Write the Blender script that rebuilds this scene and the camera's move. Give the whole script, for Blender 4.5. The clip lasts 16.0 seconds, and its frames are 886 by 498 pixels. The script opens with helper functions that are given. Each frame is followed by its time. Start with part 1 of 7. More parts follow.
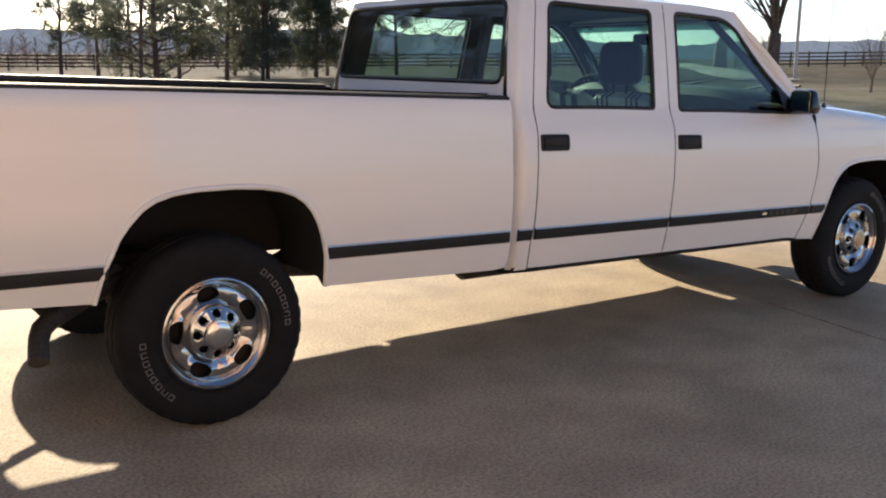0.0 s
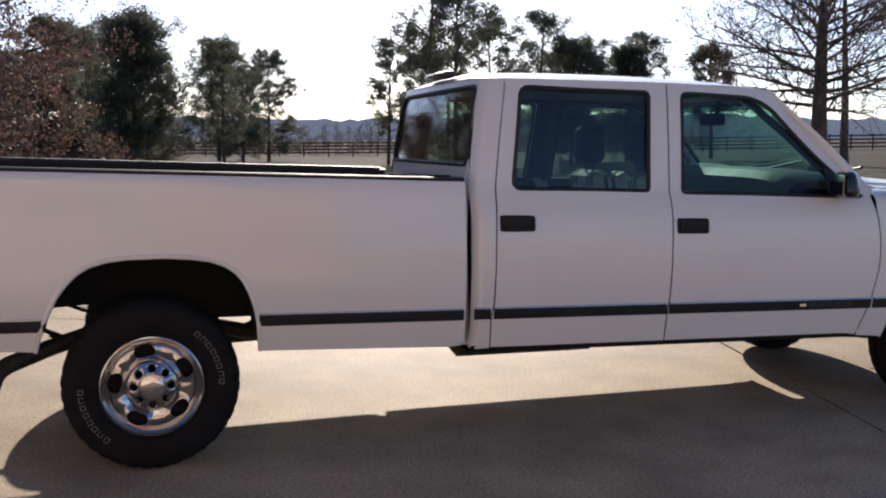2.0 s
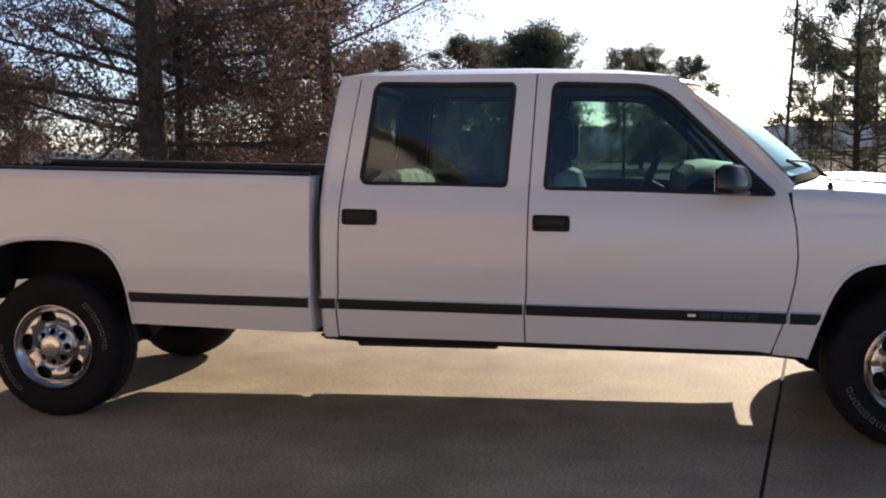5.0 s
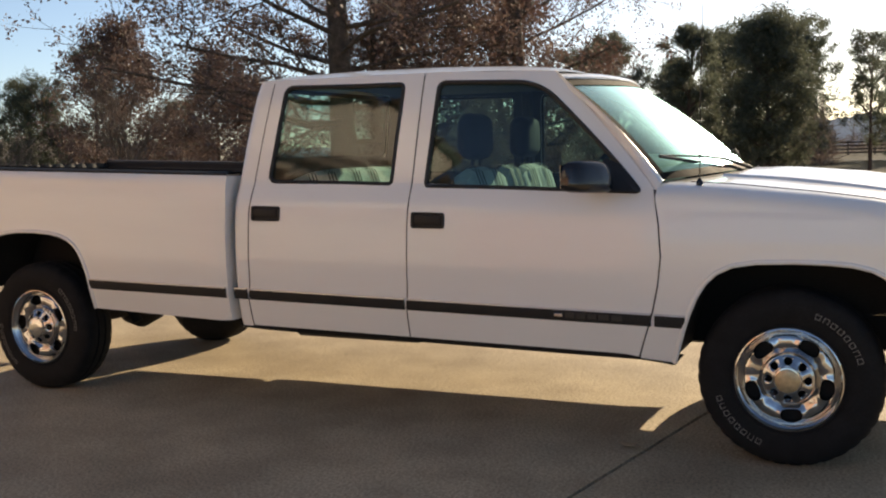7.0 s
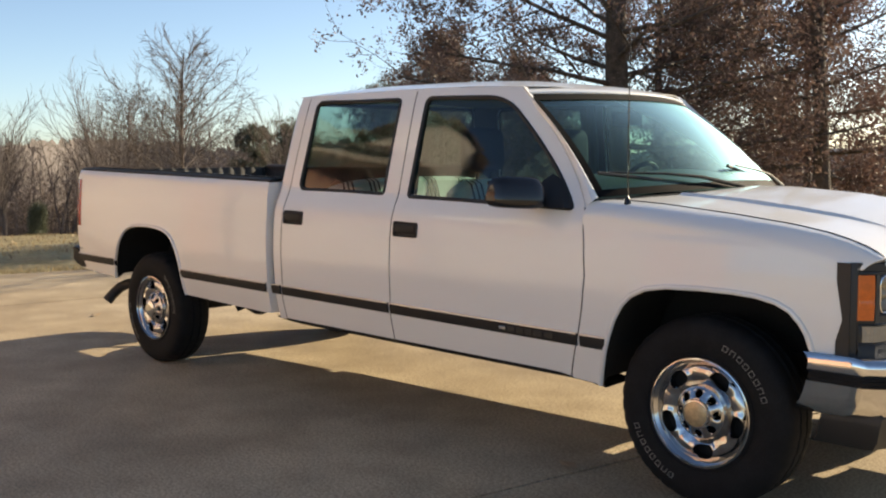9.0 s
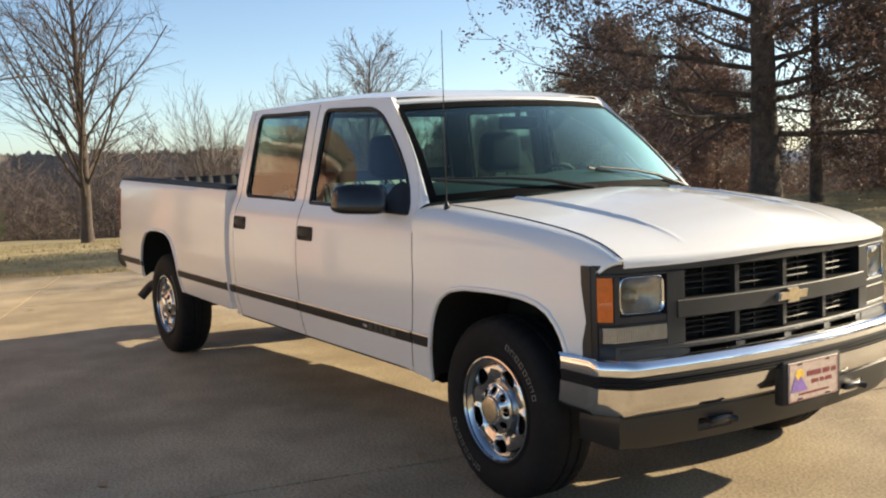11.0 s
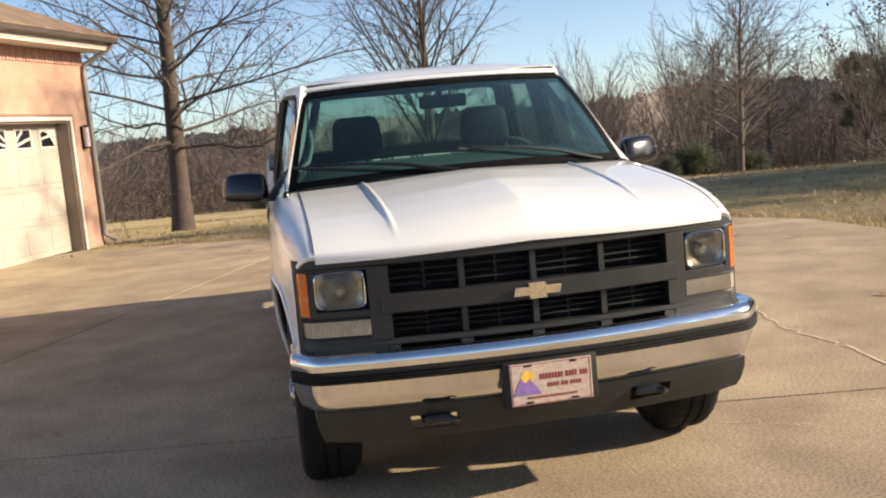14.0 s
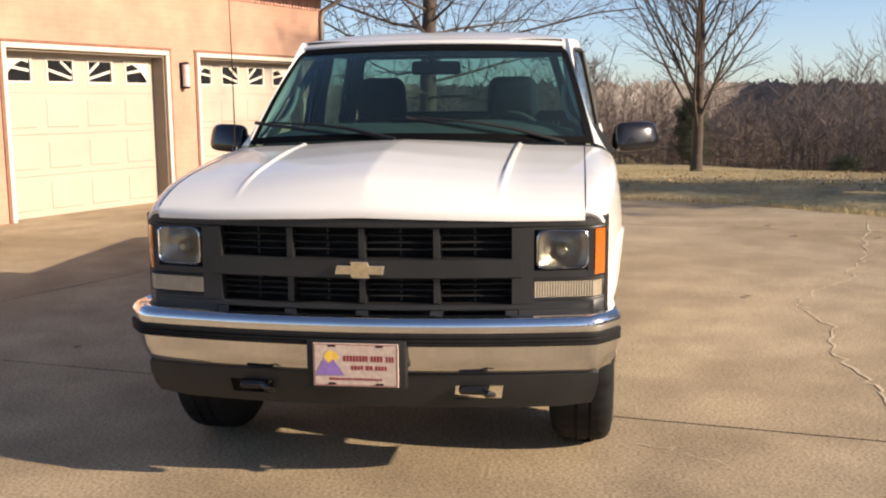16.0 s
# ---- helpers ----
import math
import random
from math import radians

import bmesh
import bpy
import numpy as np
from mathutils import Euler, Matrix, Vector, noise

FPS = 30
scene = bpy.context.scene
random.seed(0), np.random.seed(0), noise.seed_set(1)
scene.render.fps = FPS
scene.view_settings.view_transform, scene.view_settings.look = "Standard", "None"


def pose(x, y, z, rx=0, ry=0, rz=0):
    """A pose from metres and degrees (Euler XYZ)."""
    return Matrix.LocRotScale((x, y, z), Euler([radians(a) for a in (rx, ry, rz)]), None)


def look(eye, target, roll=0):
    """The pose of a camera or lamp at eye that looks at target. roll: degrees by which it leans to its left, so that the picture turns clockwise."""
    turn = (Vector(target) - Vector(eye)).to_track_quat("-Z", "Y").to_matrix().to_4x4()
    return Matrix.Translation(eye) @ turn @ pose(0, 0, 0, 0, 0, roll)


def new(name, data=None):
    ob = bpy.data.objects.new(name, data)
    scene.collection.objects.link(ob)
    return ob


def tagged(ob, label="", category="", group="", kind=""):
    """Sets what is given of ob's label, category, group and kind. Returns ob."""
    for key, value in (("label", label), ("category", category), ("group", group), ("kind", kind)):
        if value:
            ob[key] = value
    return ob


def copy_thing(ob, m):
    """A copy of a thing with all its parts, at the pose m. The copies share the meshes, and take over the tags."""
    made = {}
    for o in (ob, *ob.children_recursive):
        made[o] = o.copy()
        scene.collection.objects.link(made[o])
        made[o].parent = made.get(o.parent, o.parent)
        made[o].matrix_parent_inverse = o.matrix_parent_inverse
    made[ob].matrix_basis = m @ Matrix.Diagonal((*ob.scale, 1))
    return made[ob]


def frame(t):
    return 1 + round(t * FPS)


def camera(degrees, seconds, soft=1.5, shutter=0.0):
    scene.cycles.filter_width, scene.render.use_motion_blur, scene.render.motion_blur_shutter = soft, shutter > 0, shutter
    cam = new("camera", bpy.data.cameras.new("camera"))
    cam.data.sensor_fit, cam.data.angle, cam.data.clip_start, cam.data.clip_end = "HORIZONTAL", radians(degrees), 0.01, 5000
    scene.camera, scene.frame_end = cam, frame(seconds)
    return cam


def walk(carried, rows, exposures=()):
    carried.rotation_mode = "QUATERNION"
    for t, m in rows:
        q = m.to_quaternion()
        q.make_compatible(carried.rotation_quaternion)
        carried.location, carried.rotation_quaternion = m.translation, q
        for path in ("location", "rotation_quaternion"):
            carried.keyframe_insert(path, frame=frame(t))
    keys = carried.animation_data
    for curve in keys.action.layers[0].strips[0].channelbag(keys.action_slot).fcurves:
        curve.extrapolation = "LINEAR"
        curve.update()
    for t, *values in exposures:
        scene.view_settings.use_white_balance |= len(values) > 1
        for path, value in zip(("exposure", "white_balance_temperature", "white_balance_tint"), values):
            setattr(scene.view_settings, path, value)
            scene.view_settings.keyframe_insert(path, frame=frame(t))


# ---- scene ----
# camera and its walk
cam = camera(47.9, 16.0, 2.1)
PATH = [
    (0, (-1.457, -4.507, 1.444), (-0.326, -2.899, 1.076), 0.9),
    (0.5, (-1.162, -4.815, 1.451), (-0.176, -3.107, 1.116), 0.3),
    (1, (-0.744, -5.027, 1.444), (0.087, -3.226, 1.191), 1.4),
    (1.5, (-0.359, -5.271, 1.44), (0.329, -3.407, 1.207), 1.6),
    (2, (0.039, -5.398, 1.458), (0.588, -3.487, 1.247), 0.3),
    (2.5, (0.542, -5.488, 1.445), (1.067, -3.575, 1.186), 1.9),
    (3, (1.031, -5.599, 1.431), (1.432, -3.663, 1.129), -2.3),
    (3.5, (1.477, -5.628, 1.422), (1.726, -3.657, 1.185), -0.1),
    (4, (1.971, -5.648, 1.43), (2.125, -3.669, 1.189), -2.4),
    (4.5, (2.466, -5.722, 1.394), (2.332, -3.738, 1.187), -2.1),
    (6.8, (4.495, -5.313, 1.386), (3.787, -3.451, 1.209), -0.5),
    (7, (4.691, -5.282, 1.387), (3.862, -3.473, 1.19), -1.3),
    (7.5, (5.082, -5.095, 1.388), (4.098, -3.365, 1.193), -1.1),
    (8, (5.503, -4.853, 1.407), (4.406, -3.192, 1.222), -1.0),
    (8.5, (5.934, -4.694, 1.42), (4.656, -3.166, 1.244), -1.8),
    (9, (6.3, -4.411, 1.409), (4.903, -2.99, 1.228), -0.5),
    (9.2, (6.461, -4.291, 1.422), (5.059, -2.879, 1.226), -1.0),
    (11.3, (7.691, -3.136, 1.460), (5.986, -2.113, 1.243), -2.2),
    (11.5, (7.741, -3.017, 1.472), (6.016, -2.035, 1.232), -2.0),
    (12, (7.886, -2.61, 1.476), (6.094, -1.75, 1.256), 0.4),
    (12.5, (8.138, -2.223, 1.489), (6.262, -1.553, 1.311), -1.0),
    (13, (8.32, -1.809, 1.472), (6.443, -1.146, 1.285), -1.1),
    (13.5, (8.414, -1.346, 1.462), (6.516, -0.769, 1.21), -1.1),
    (14, (8.578, -0.922, 1.465), (6.62, -0.595, 1.225), -5.2),
    (14.5, (8.593, -0.504, 1.437), (6.612, -0.361, 1.199), -0.5),
    (15, (8.57, -0.064, 1.46), (6.589, -0.034, 1.184), -0.7),
    (15.5, (8.606, 0.359, 1.467), (6.636, 0.183, 1.174), -2.2),
    (16, (8.487, 0.762, 1.433), (6.526, 0.496, 1.141), -0.5),
]
EXPOSURES = [(0.0, 1.00, 6700, 14), (0.5, 0.94, 6700, 14), (1.0, 0.72, 6120, 17), (1.5, 0.72, 6080, 18), (2.0, 0.34, 6050, 18), (2.5, 0.18, 5950, 18), (3.0, 0.30, 5750, 19), (3.5, 0.54, 5800, 18), (4.5, 0.36, 6150, 17), (7.0, 0.64, 7350, 12), (9.0, 0.90, 7200, 10), (11.5, 0.95, 7050, 8), (14.5, 0.80, 6900, 14), (16.0, 0.68, 6900, 17)]
walk(cam, [(t, look(eye, target, roll)) for t, eye, target, roll in PATH], EXPOSURES)

# world, sun
SUN_AZ, SUN_EL = 76.5, 22.8
world = bpy.data.worlds.new("sky")
scene.world = world
world.use_nodes = True
wn = world.node_tree.nodes
sky = wn.new("ShaderNodeTexSky")
sky.sky_type = "NISHITA"
sky.sun_disc = False
sky.sun_elevation = radians(SUN_EL)
sky.sun_rotation = radians(90 - SUN_AZ)
sky.air_density, sky.dust_density, sky.ozone_density = 0.65, 0.55, 1.2
tint = wn.new("ShaderNodeMixRGB")
tint.blend_type, tint.inputs[0].default_value, tint.inputs[2].default_value = "MULTIPLY", 1.0, (0.95, 1.01, 1.05, 1)
world.node_tree.links.new(sky.outputs[0], tint.inputs[1])
world.node_tree.links.new(tint.outputs[0], wn["Background"].inputs[0])
wn["Background"].inputs[1].default_value = 0.103
sun = new("sun", bpy.data.lights.new("sun", "SUN"))
sun.data.energy, sun.data.angle, sun.data.color = 5.0, radians(0.6), (1.0, 0.87, 0.66)
SUN_TO = Vector((math.cos(radians(SUN_AZ)) * math.cos(radians(SUN_EL)), math.sin(radians(SUN_AZ)) * math.cos(radians(SUN_EL)), math.sin(radians(SUN_EL))))
sun.matrix_world = look(SUN_TO * 60, (0, 0, 0))

# ---- materials ----
def nodes_of(name):
    m = bpy.data.materials.new(name)
    m.use_nodes = True
    nt = m.node_tree
    return m, nt, nt.nodes["Principled BSDF"], nt.nodes.new, nt.links.new


def surface(name, color, rough=0.6, metal=0.0, scale=8.0, var=0.18, fine=60.0, fvar=0.08, bump=0.15, depth=0.004, coat=0.0, random_var=0.0, second=None, spec=None):
    """A varied surface: two scales of colour change, uneven roughness and fine relief."""
    m, nt, b, add, link = nodes_of(name)
    co = add("ShaderNodeTexCoord")
    n1, n2 = add("ShaderNodeTexNoise"), add("ShaderNodeTexNoise")
    n1.inputs["Scale"].default_value, n1.inputs["Detail"].default_value = scale, 6.0
    n2.inputs["Scale"].default_value, n2.inputs["Detail"].default_value = fine, 3.0
    link(co.outputs["Object"], n1.inputs["Vector"])
    link(co.outputs["Object"], n2.inputs["Vector"])
    r1 = add("ShaderNodeValToRGB")
    a = [max(0.0, c * (1 - var)) for c in color]
    z = [min(1.0, c * (1 + var)) for c in (second or color)]
    r1.color_ramp.elements[0].color, r1.color_ramp.elements[1].color = (*a, 1), (*z, 1)
    r1.color_ramp.elements[0].position, r1.color_ramp.elements[1].position = 0.3, 0.7
    link(n1.outputs["Fac"], r1.inputs["Fac"])
    mp = add("ShaderNodeMapRange")
    mp.inputs["To Min"].default_value, mp.inputs["To Max"].default_value = 1 - fvar * 2, 1 + fvar * 2
    mp.inputs["From Min"].default_value, mp.inputs["From Max"].default_value = 0.25, 0.75
    link(n2.outputs["Fac"], mp.inputs["Value"])
    mul = add("ShaderNodeVectorMath")
    mul.operation = "SCALE"
    link(r1.outputs["Color"], mul.inputs[0])
    link(mp.outputs["Result"], mul.inputs["Scale"])
    out = mul.outputs["Vector"]
    if random_var:
        oi = add("ShaderNodeObjectInfo")
        mr = add("ShaderNodeMapRange")
        mr.inputs["To Min"].default_value, mr.inputs["To Max"].default_value = 1 - random_var, 1 + random_var
        link(oi.outputs["Random"], mr.inputs["Value"])
        m2 = add("ShaderNodeVectorMath")
        m2.operation = "SCALE"
        link(out, m2.inputs[0])
        link(mr.outputs["Result"], m2.inputs["Scale"])
        out = m2.outputs["Vector"]
    link(out, b.inputs["Base Color"])
    rr = add("ShaderNodeMapRange")
    rr.inputs["To Min"].default_value, rr.inputs["To Max"].default_value = max(0.02, rough * 0.85), min(1.0, rough * 1.15)
    link(n1.outputs["Fac"], rr.inputs["Value"])
    link(rr.outputs["Result"], b.inputs["Roughness"])
    b.inputs["Metallic"].default_value = metal
    if spec is not None:
        b.inputs["Specular IOR Level"].default_value = spec
    if coat:
        b.inputs["Coat Weight"].default_value, b.inputs["Coat Roughness"].default_value = coat, 0.04
    if bump:
        bp = add("ShaderNodeBump")
        bp.inputs["Strength"].default_value, bp.inputs["Distance"].default_value = bump, depth
        link(n2.outputs["Fac"], bp.inputs["Height"])
        link(bp.outputs["Normal"], b.inputs["Normal"])
    return m


def glazing(name, tint, gloss=0.04, film=0.0, face=0.05, rise=4.0, haze=0.0):
    m, nt, b, add, link = nodes_of(name)
    nt.nodes.remove(b)
    tr, gl, mx, fr = add("ShaderNodeBsdfTransparent"), add("ShaderNodeBsdfGlossy"), add("ShaderNodeMixShader"), add("ShaderNodeLayerWeight")
    pw, ma = add("ShaderNodeMath"), add("ShaderNodeMath")
    fr.inputs["Blend"].default_value = 0.5
    pw.operation, pw.inputs[1].default_value = "POWER", rise
    ma.operation, ma.inputs[1].default_value, ma.inputs[2].default_value = "MULTIPLY_ADD", 0.90, face
    link(fr.outputs["Facing"], pw.inputs[0])
    link(pw.outputs[0], ma.inputs[0])
    tr.inputs["Color"].default_value = (*tint, 1)
    gl.inputs["Roughness"].default_value = gloss
    gl.inputs["Color"].default_value = (0.95, 0.97, 1.0, 1)
    link(ma.outputs[0], mx.inputs[0])
    link(tr.outputs[0], mx.inputs[1])
    link(gl.outputs[0], mx.inputs[2])
    last = mx
    if haze:
        # broad teal sheen painted on for sky glare, rising towards grazing sight
        g2, m3, p3, k3 = add("ShaderNodeBsdfGlossy"), add("ShaderNodeMixShader"), add("ShaderNodeMath"), add("ShaderNodeMath")
        g2.inputs["Roughness"].default_value, g2.inputs["Color"].default_value = 0.42, (0.45, 0.85, 0.95, 1)
        p3.operation, p3.inputs[1].default_value = "POWER", 4.5
        k3.operation, k3.inputs[1].default_value = "MULTIPLY", haze
        link(fr.outputs["Facing"], p3.inputs[0])
        link(p3.outputs[0], k3.inputs[0])
        link(k3.outputs[0], m3.inputs[0])
        link(mx.outputs[0], m3.inputs[1])
        link(g2.outputs[0], m3.inputs[2])
        mx = last = m3
    if film:
        # thin film of dust; its teal puts hazy sky glare into the colour
        df, m2, co, nz, mr = add("ShaderNodeBsdfDiffuse"), add("ShaderNodeMixShader"), add("ShaderNodeTexCoord"), add("ShaderNodeTexNoise"), add("ShaderNodeMapRange")
        df.inputs["Color"].default_value = (0.42, 0.66, 0.72, 1)
        nz.inputs["Scale"].default_value, nz.inputs["Detail"].default_value = 2.4, 6.0
        link(co.outputs["Object"], nz.inputs["Vector"])
        link(nz.outputs["Fac"], mr.inputs["Value"])
        mr.inputs["From Min"].default_value, mr.inputs["From Max"].default_value = 0.3, 0.7
        mr.inputs["To Min"].default_value, mr.inputs["To Max"].default_value = film * 0.7, film * 1.3
        link(mr.outputs[0], m2.inputs[0])
        link(mx.outputs[0], m2.inputs[1])
        link(df.outputs[0], m2.inputs[2])
        last = m2
    link(last.outputs[0], nt.nodes["Material Output"].inputs["Surface"])
    return m


def paint(name, color, rough=0.32):
    """Car paint: pigment under a clear coat with faint orange peel and road film."""
    m, nt, b, add, link = nodes_of(name)
    co, n1, n2, n3 = add("ShaderNodeTexCoord"), add("ShaderNodeTexNoise"), add("ShaderNodeTexNoise"), add("ShaderNodeTexNoise")
    n1.inputs["Scale"].default_value, n1.inputs["Detail"].default_value = 1.6, 5.0
    n2.inputs["Scale"].default_value = 140.0
    n3.inputs["Scale"].default_value, n3.inputs["Detail"].default_value = 3.2, 1.0
    mp = add("ShaderNodeMapping")
    mp.inputs["Scale"].default_value = (0.35, 0.35, 2.6)
    link(co.outputs["Object"], mp.inputs["Vector"])
    link(co.outputs["Object"], n2.inputs["Vector"])
    for n in (n1, n3):
        link(mp.outputs["Vector"], n.inputs["Vector"])
    r = add("ShaderNodeValToRGB")
    r.color_ramp.elements[0].position, r.color_ramp.elements[1].position = 0.30, 0.70
    r.color_ramp.elements[0].color = (*[c * 0.935 for c in color], 1)
    r.color_ramp.elements[1].color = (*color, 1)
    link(n1.outputs["Fac"], r.inputs["Fac"])
    link(r.outputs["Color"], b.inputs["Base Color"])
    b.inputs["Roughness"].default_value = rough
    b.inputs["Coat Weight"].default_value, b.inputs["Coat Roughness"].default_value = 0.8, 0.05
    bp, b2 = add("ShaderNodeBump"), add("ShaderNodeBump")
    bp.inputs["Strength"].default_value, bp.inputs["Distance"].default_value = 0.05, 0.001
    b2.inputs["Strength"].default_value, b2.inputs["Distance"].default_value = 0.16, 0.02
    link(n2.outputs["Fac"], bp.inputs["Height"])
    link(n3.outputs["Fac"], b2.inputs["Height"])
    link(b2.outputs["Normal"], bp.inputs["Normal"])
    link(bp.outputs["Normal"], b.inputs["Coat Normal"])
    return m


def concrete(name):
    m, nt, b, add, link = nodes_of(name)
    co = add("ShaderNodeTexCoord")
    big, mid, fine, spk = (add("ShaderNodeTexNoise") for _ in range(4))
    for n, s, d in ((big, 0.45, 8.0), (mid, 2.2, 9.0), (fine, 70.0, 4.0), (spk, 190.0, 2.0)):
        n.inputs["Scale"].default_value, n.inputs["Detail"].default_value = s, d
        link(co.outputs["Object"], n.inputs["Vector"])
    r = add("ShaderNodeValToRGB")
    r.color_ramp.elements[0].position, r.color_ramp.elements[1].position = 0.30, 0.72
    r.color_ramp.elements[0].color, r.color_ramp.elements[1].color = (0.368, 0.287, 0.186, 1), (0.560, 0.458, 0.315, 1)
    link(big.outputs["Fac"], r.inputs["Fac"])
    r2 = add("ShaderNodeValToRGB")
    r2.color_ramp.elements[0].position, r2.color_ramp.elements[1].position = 0.32, 0.66
    r2.color_ramp.elements[0].color, r2.color_ramp.elements[1].color = (0.78, 0.77, 0.77, 1), (1.07, 1.07, 1.07, 1)
    link(mid.outputs["Fac"], r2.inputs["Fac"])
    r3 = add("ShaderNodeValToRGB")
    r3.color_ramp.elements[0].position, r3.color_ramp.elements[1].position = 0.33, 0.60
    r3.color_ramp.elements[0].color, r3.color_ramp.elements[1].color = (0.60, 0.585, 0.57, 1), (1.12, 1.12, 1.12, 1)
    link(fine.outputs["Fac"], r3.inputs["Fac"])
    r4 = add("ShaderNodeValToRGB")
    r4.color_ramp.elements[0].position, r4.color_ramp.elements[1].position = 0.30, 0.42
    r4.color_ramp.elements[0].color, r4.color_ramp.elements[1].color = (0.42, 0.40, 0.38, 1), (1, 1, 1, 1)
    link(spk.outputs["Fac"], r4.inputs["Fac"])
    last = r.outputs["Color"]
    for other in (r2, r3, r4):
        mx = add("ShaderNodeMixRGB")
        mx.blend_type, mx.inputs[0].default_value = "MULTIPLY", 1.0
        link(last, mx.inputs[1])
        link(other.outputs["Color"], mx.inputs[2])
        last = mx.outputs[0]
    oi, mr, sc = add("ShaderNodeObjectInfo"), add("ShaderNodeMapRange"), add("ShaderNodeVectorMath")
    mr.inputs["To Min"].default_value, mr.inputs["To Max"].default_value = 0.94, 1.05
    sc.operation = "SCALE"
    link(oi.outputs["Random"], mr.inputs["Value"])
    link(last, sc.inputs[0])
    link(mr.outputs["Result"], sc.inputs["Scale"])
    link(sc.outputs["Vector"], b.inputs["Base Color"])
    b.inputs["Roughness"].default_value = 0.74
    b.inputs["Specular IOR Level"].default_value = 0.27
    add1 = add("ShaderNodeMath")
    add1.operation = "ADD"
    link(fine.outputs["Fac"], add1.inputs[0])
    link(spk.outputs["Fac"], add1.inputs[1])
    bp = add("ShaderNodeBump")
    bp.inputs["Strength"].default_value, bp.inputs["Distance"].default_value = 0.32, 0.004
    link(add1.outputs[0], bp.inputs["Height"])
    link(bp.outputs["Normal"], b.inputs["Normal"])
    return m


def grass_ground(name):
    m, nt, b, add, link = nodes_of(name)
    co = add("ShaderNodeTexCoord")
    big, mid, fine = (add("ShaderNodeTexNoise") for _ in range(3))
    for n, s, d in ((big, 0.06, 6.0), (mid, 0.7, 8.0), (fine, 14.0, 6.0)):
        n.inputs["Scale"].default_value, n.inputs["Detail"].default_value = s, d
        link(co.outputs["Object"], n.inputs["Vector"])
    r = add("ShaderNodeValToRGB")
    e = r.color_ramp.elements
    e[0].position, e[1].position = 0.3, 0.7
    e[0].color, e[1].color = (0.43, 0.33, 0.18, 1), (0.55, 0.44, 0.275, 1)
    e2 = e.new(0.5)
    e2.color = (0.43, 0.355, 0.195, 1)
    link(big.outputs["Fac"], r.inputs["Fac"])
    last = r.outputs["Color"]
    for n, lo, hi, c0, c1 in ((mid, 0.3, 0.7, 0.62, 1.2), (fine, 0.3, 0.65, 0.55, 1.15)):
        q = add("ShaderNodeValToRGB")
        q.color_ramp.elements[0].position, q.color_ramp.elements[1].position = lo, hi
        q.color_ramp.elements[0].color, q.color_ramp.elements[1].color = (c0, c0, c0 * 0.95, 1), (c1, c1, c1, 1)
        link(n.outputs["Fac"], q.inputs["Fac"])
        mx = add("ShaderNodeMixRGB")
        mx.blend_type, mx.inputs[0].default_value = "MULTIPLY", 1.0
        link(last, mx.inputs[1])
        link(q.outputs["Color"], mx.inputs[2])
        last = mx.outputs[0]
    # north of the lawn the grass darkens: shade of backlit blades painted in
    xyz, edge, wob, pm = add("ShaderNodeSeparateXYZ"), add("ShaderNodeMapRange"), add("ShaderNodeMath"), add("ShaderNodeMixRGB")
    link(co.outputs["Object"], xyz.inputs[0])
    wob.operation, wob.inputs[1].default_value = "MULTIPLY_ADD", 14.0
    link(mid.outputs["Fac"], wob.inputs[0])
    link(xyz.outputs["Y"], wob.inputs[2])
    edge.inputs["From Min"].default_value, edge.inputs["From Max"].default_value = 22.0, 40.0
    link(wob.outputs[0], edge.inputs["Value"])
    pm.blend_type, pm.inputs[2].default_value = "MULTIPLY", (0.50, 0.46, 0.44, 1)
    link(edge.outputs[0], pm.inputs[0])
    link(last, pm.inputs[1])
    link(pm.outputs[0], b.inputs["Base Color"])
    b.inputs["Roughness"].default_value, b.inputs["Diffuse Roughness"].default_value = 0.95, 1.0
    b.inputs["Specular IOR Level"].default_value = 0.1
    bp = add("ShaderNodeBump")
    bp.inputs["Strength"].default_value, bp.inputs["Distance"].default_value = 0.8, 0.04
    link(fine.outputs["Fac"], bp.inputs["Height"])
    link(bp.outputs["Normal"], b.inputs["Normal"])
    return m


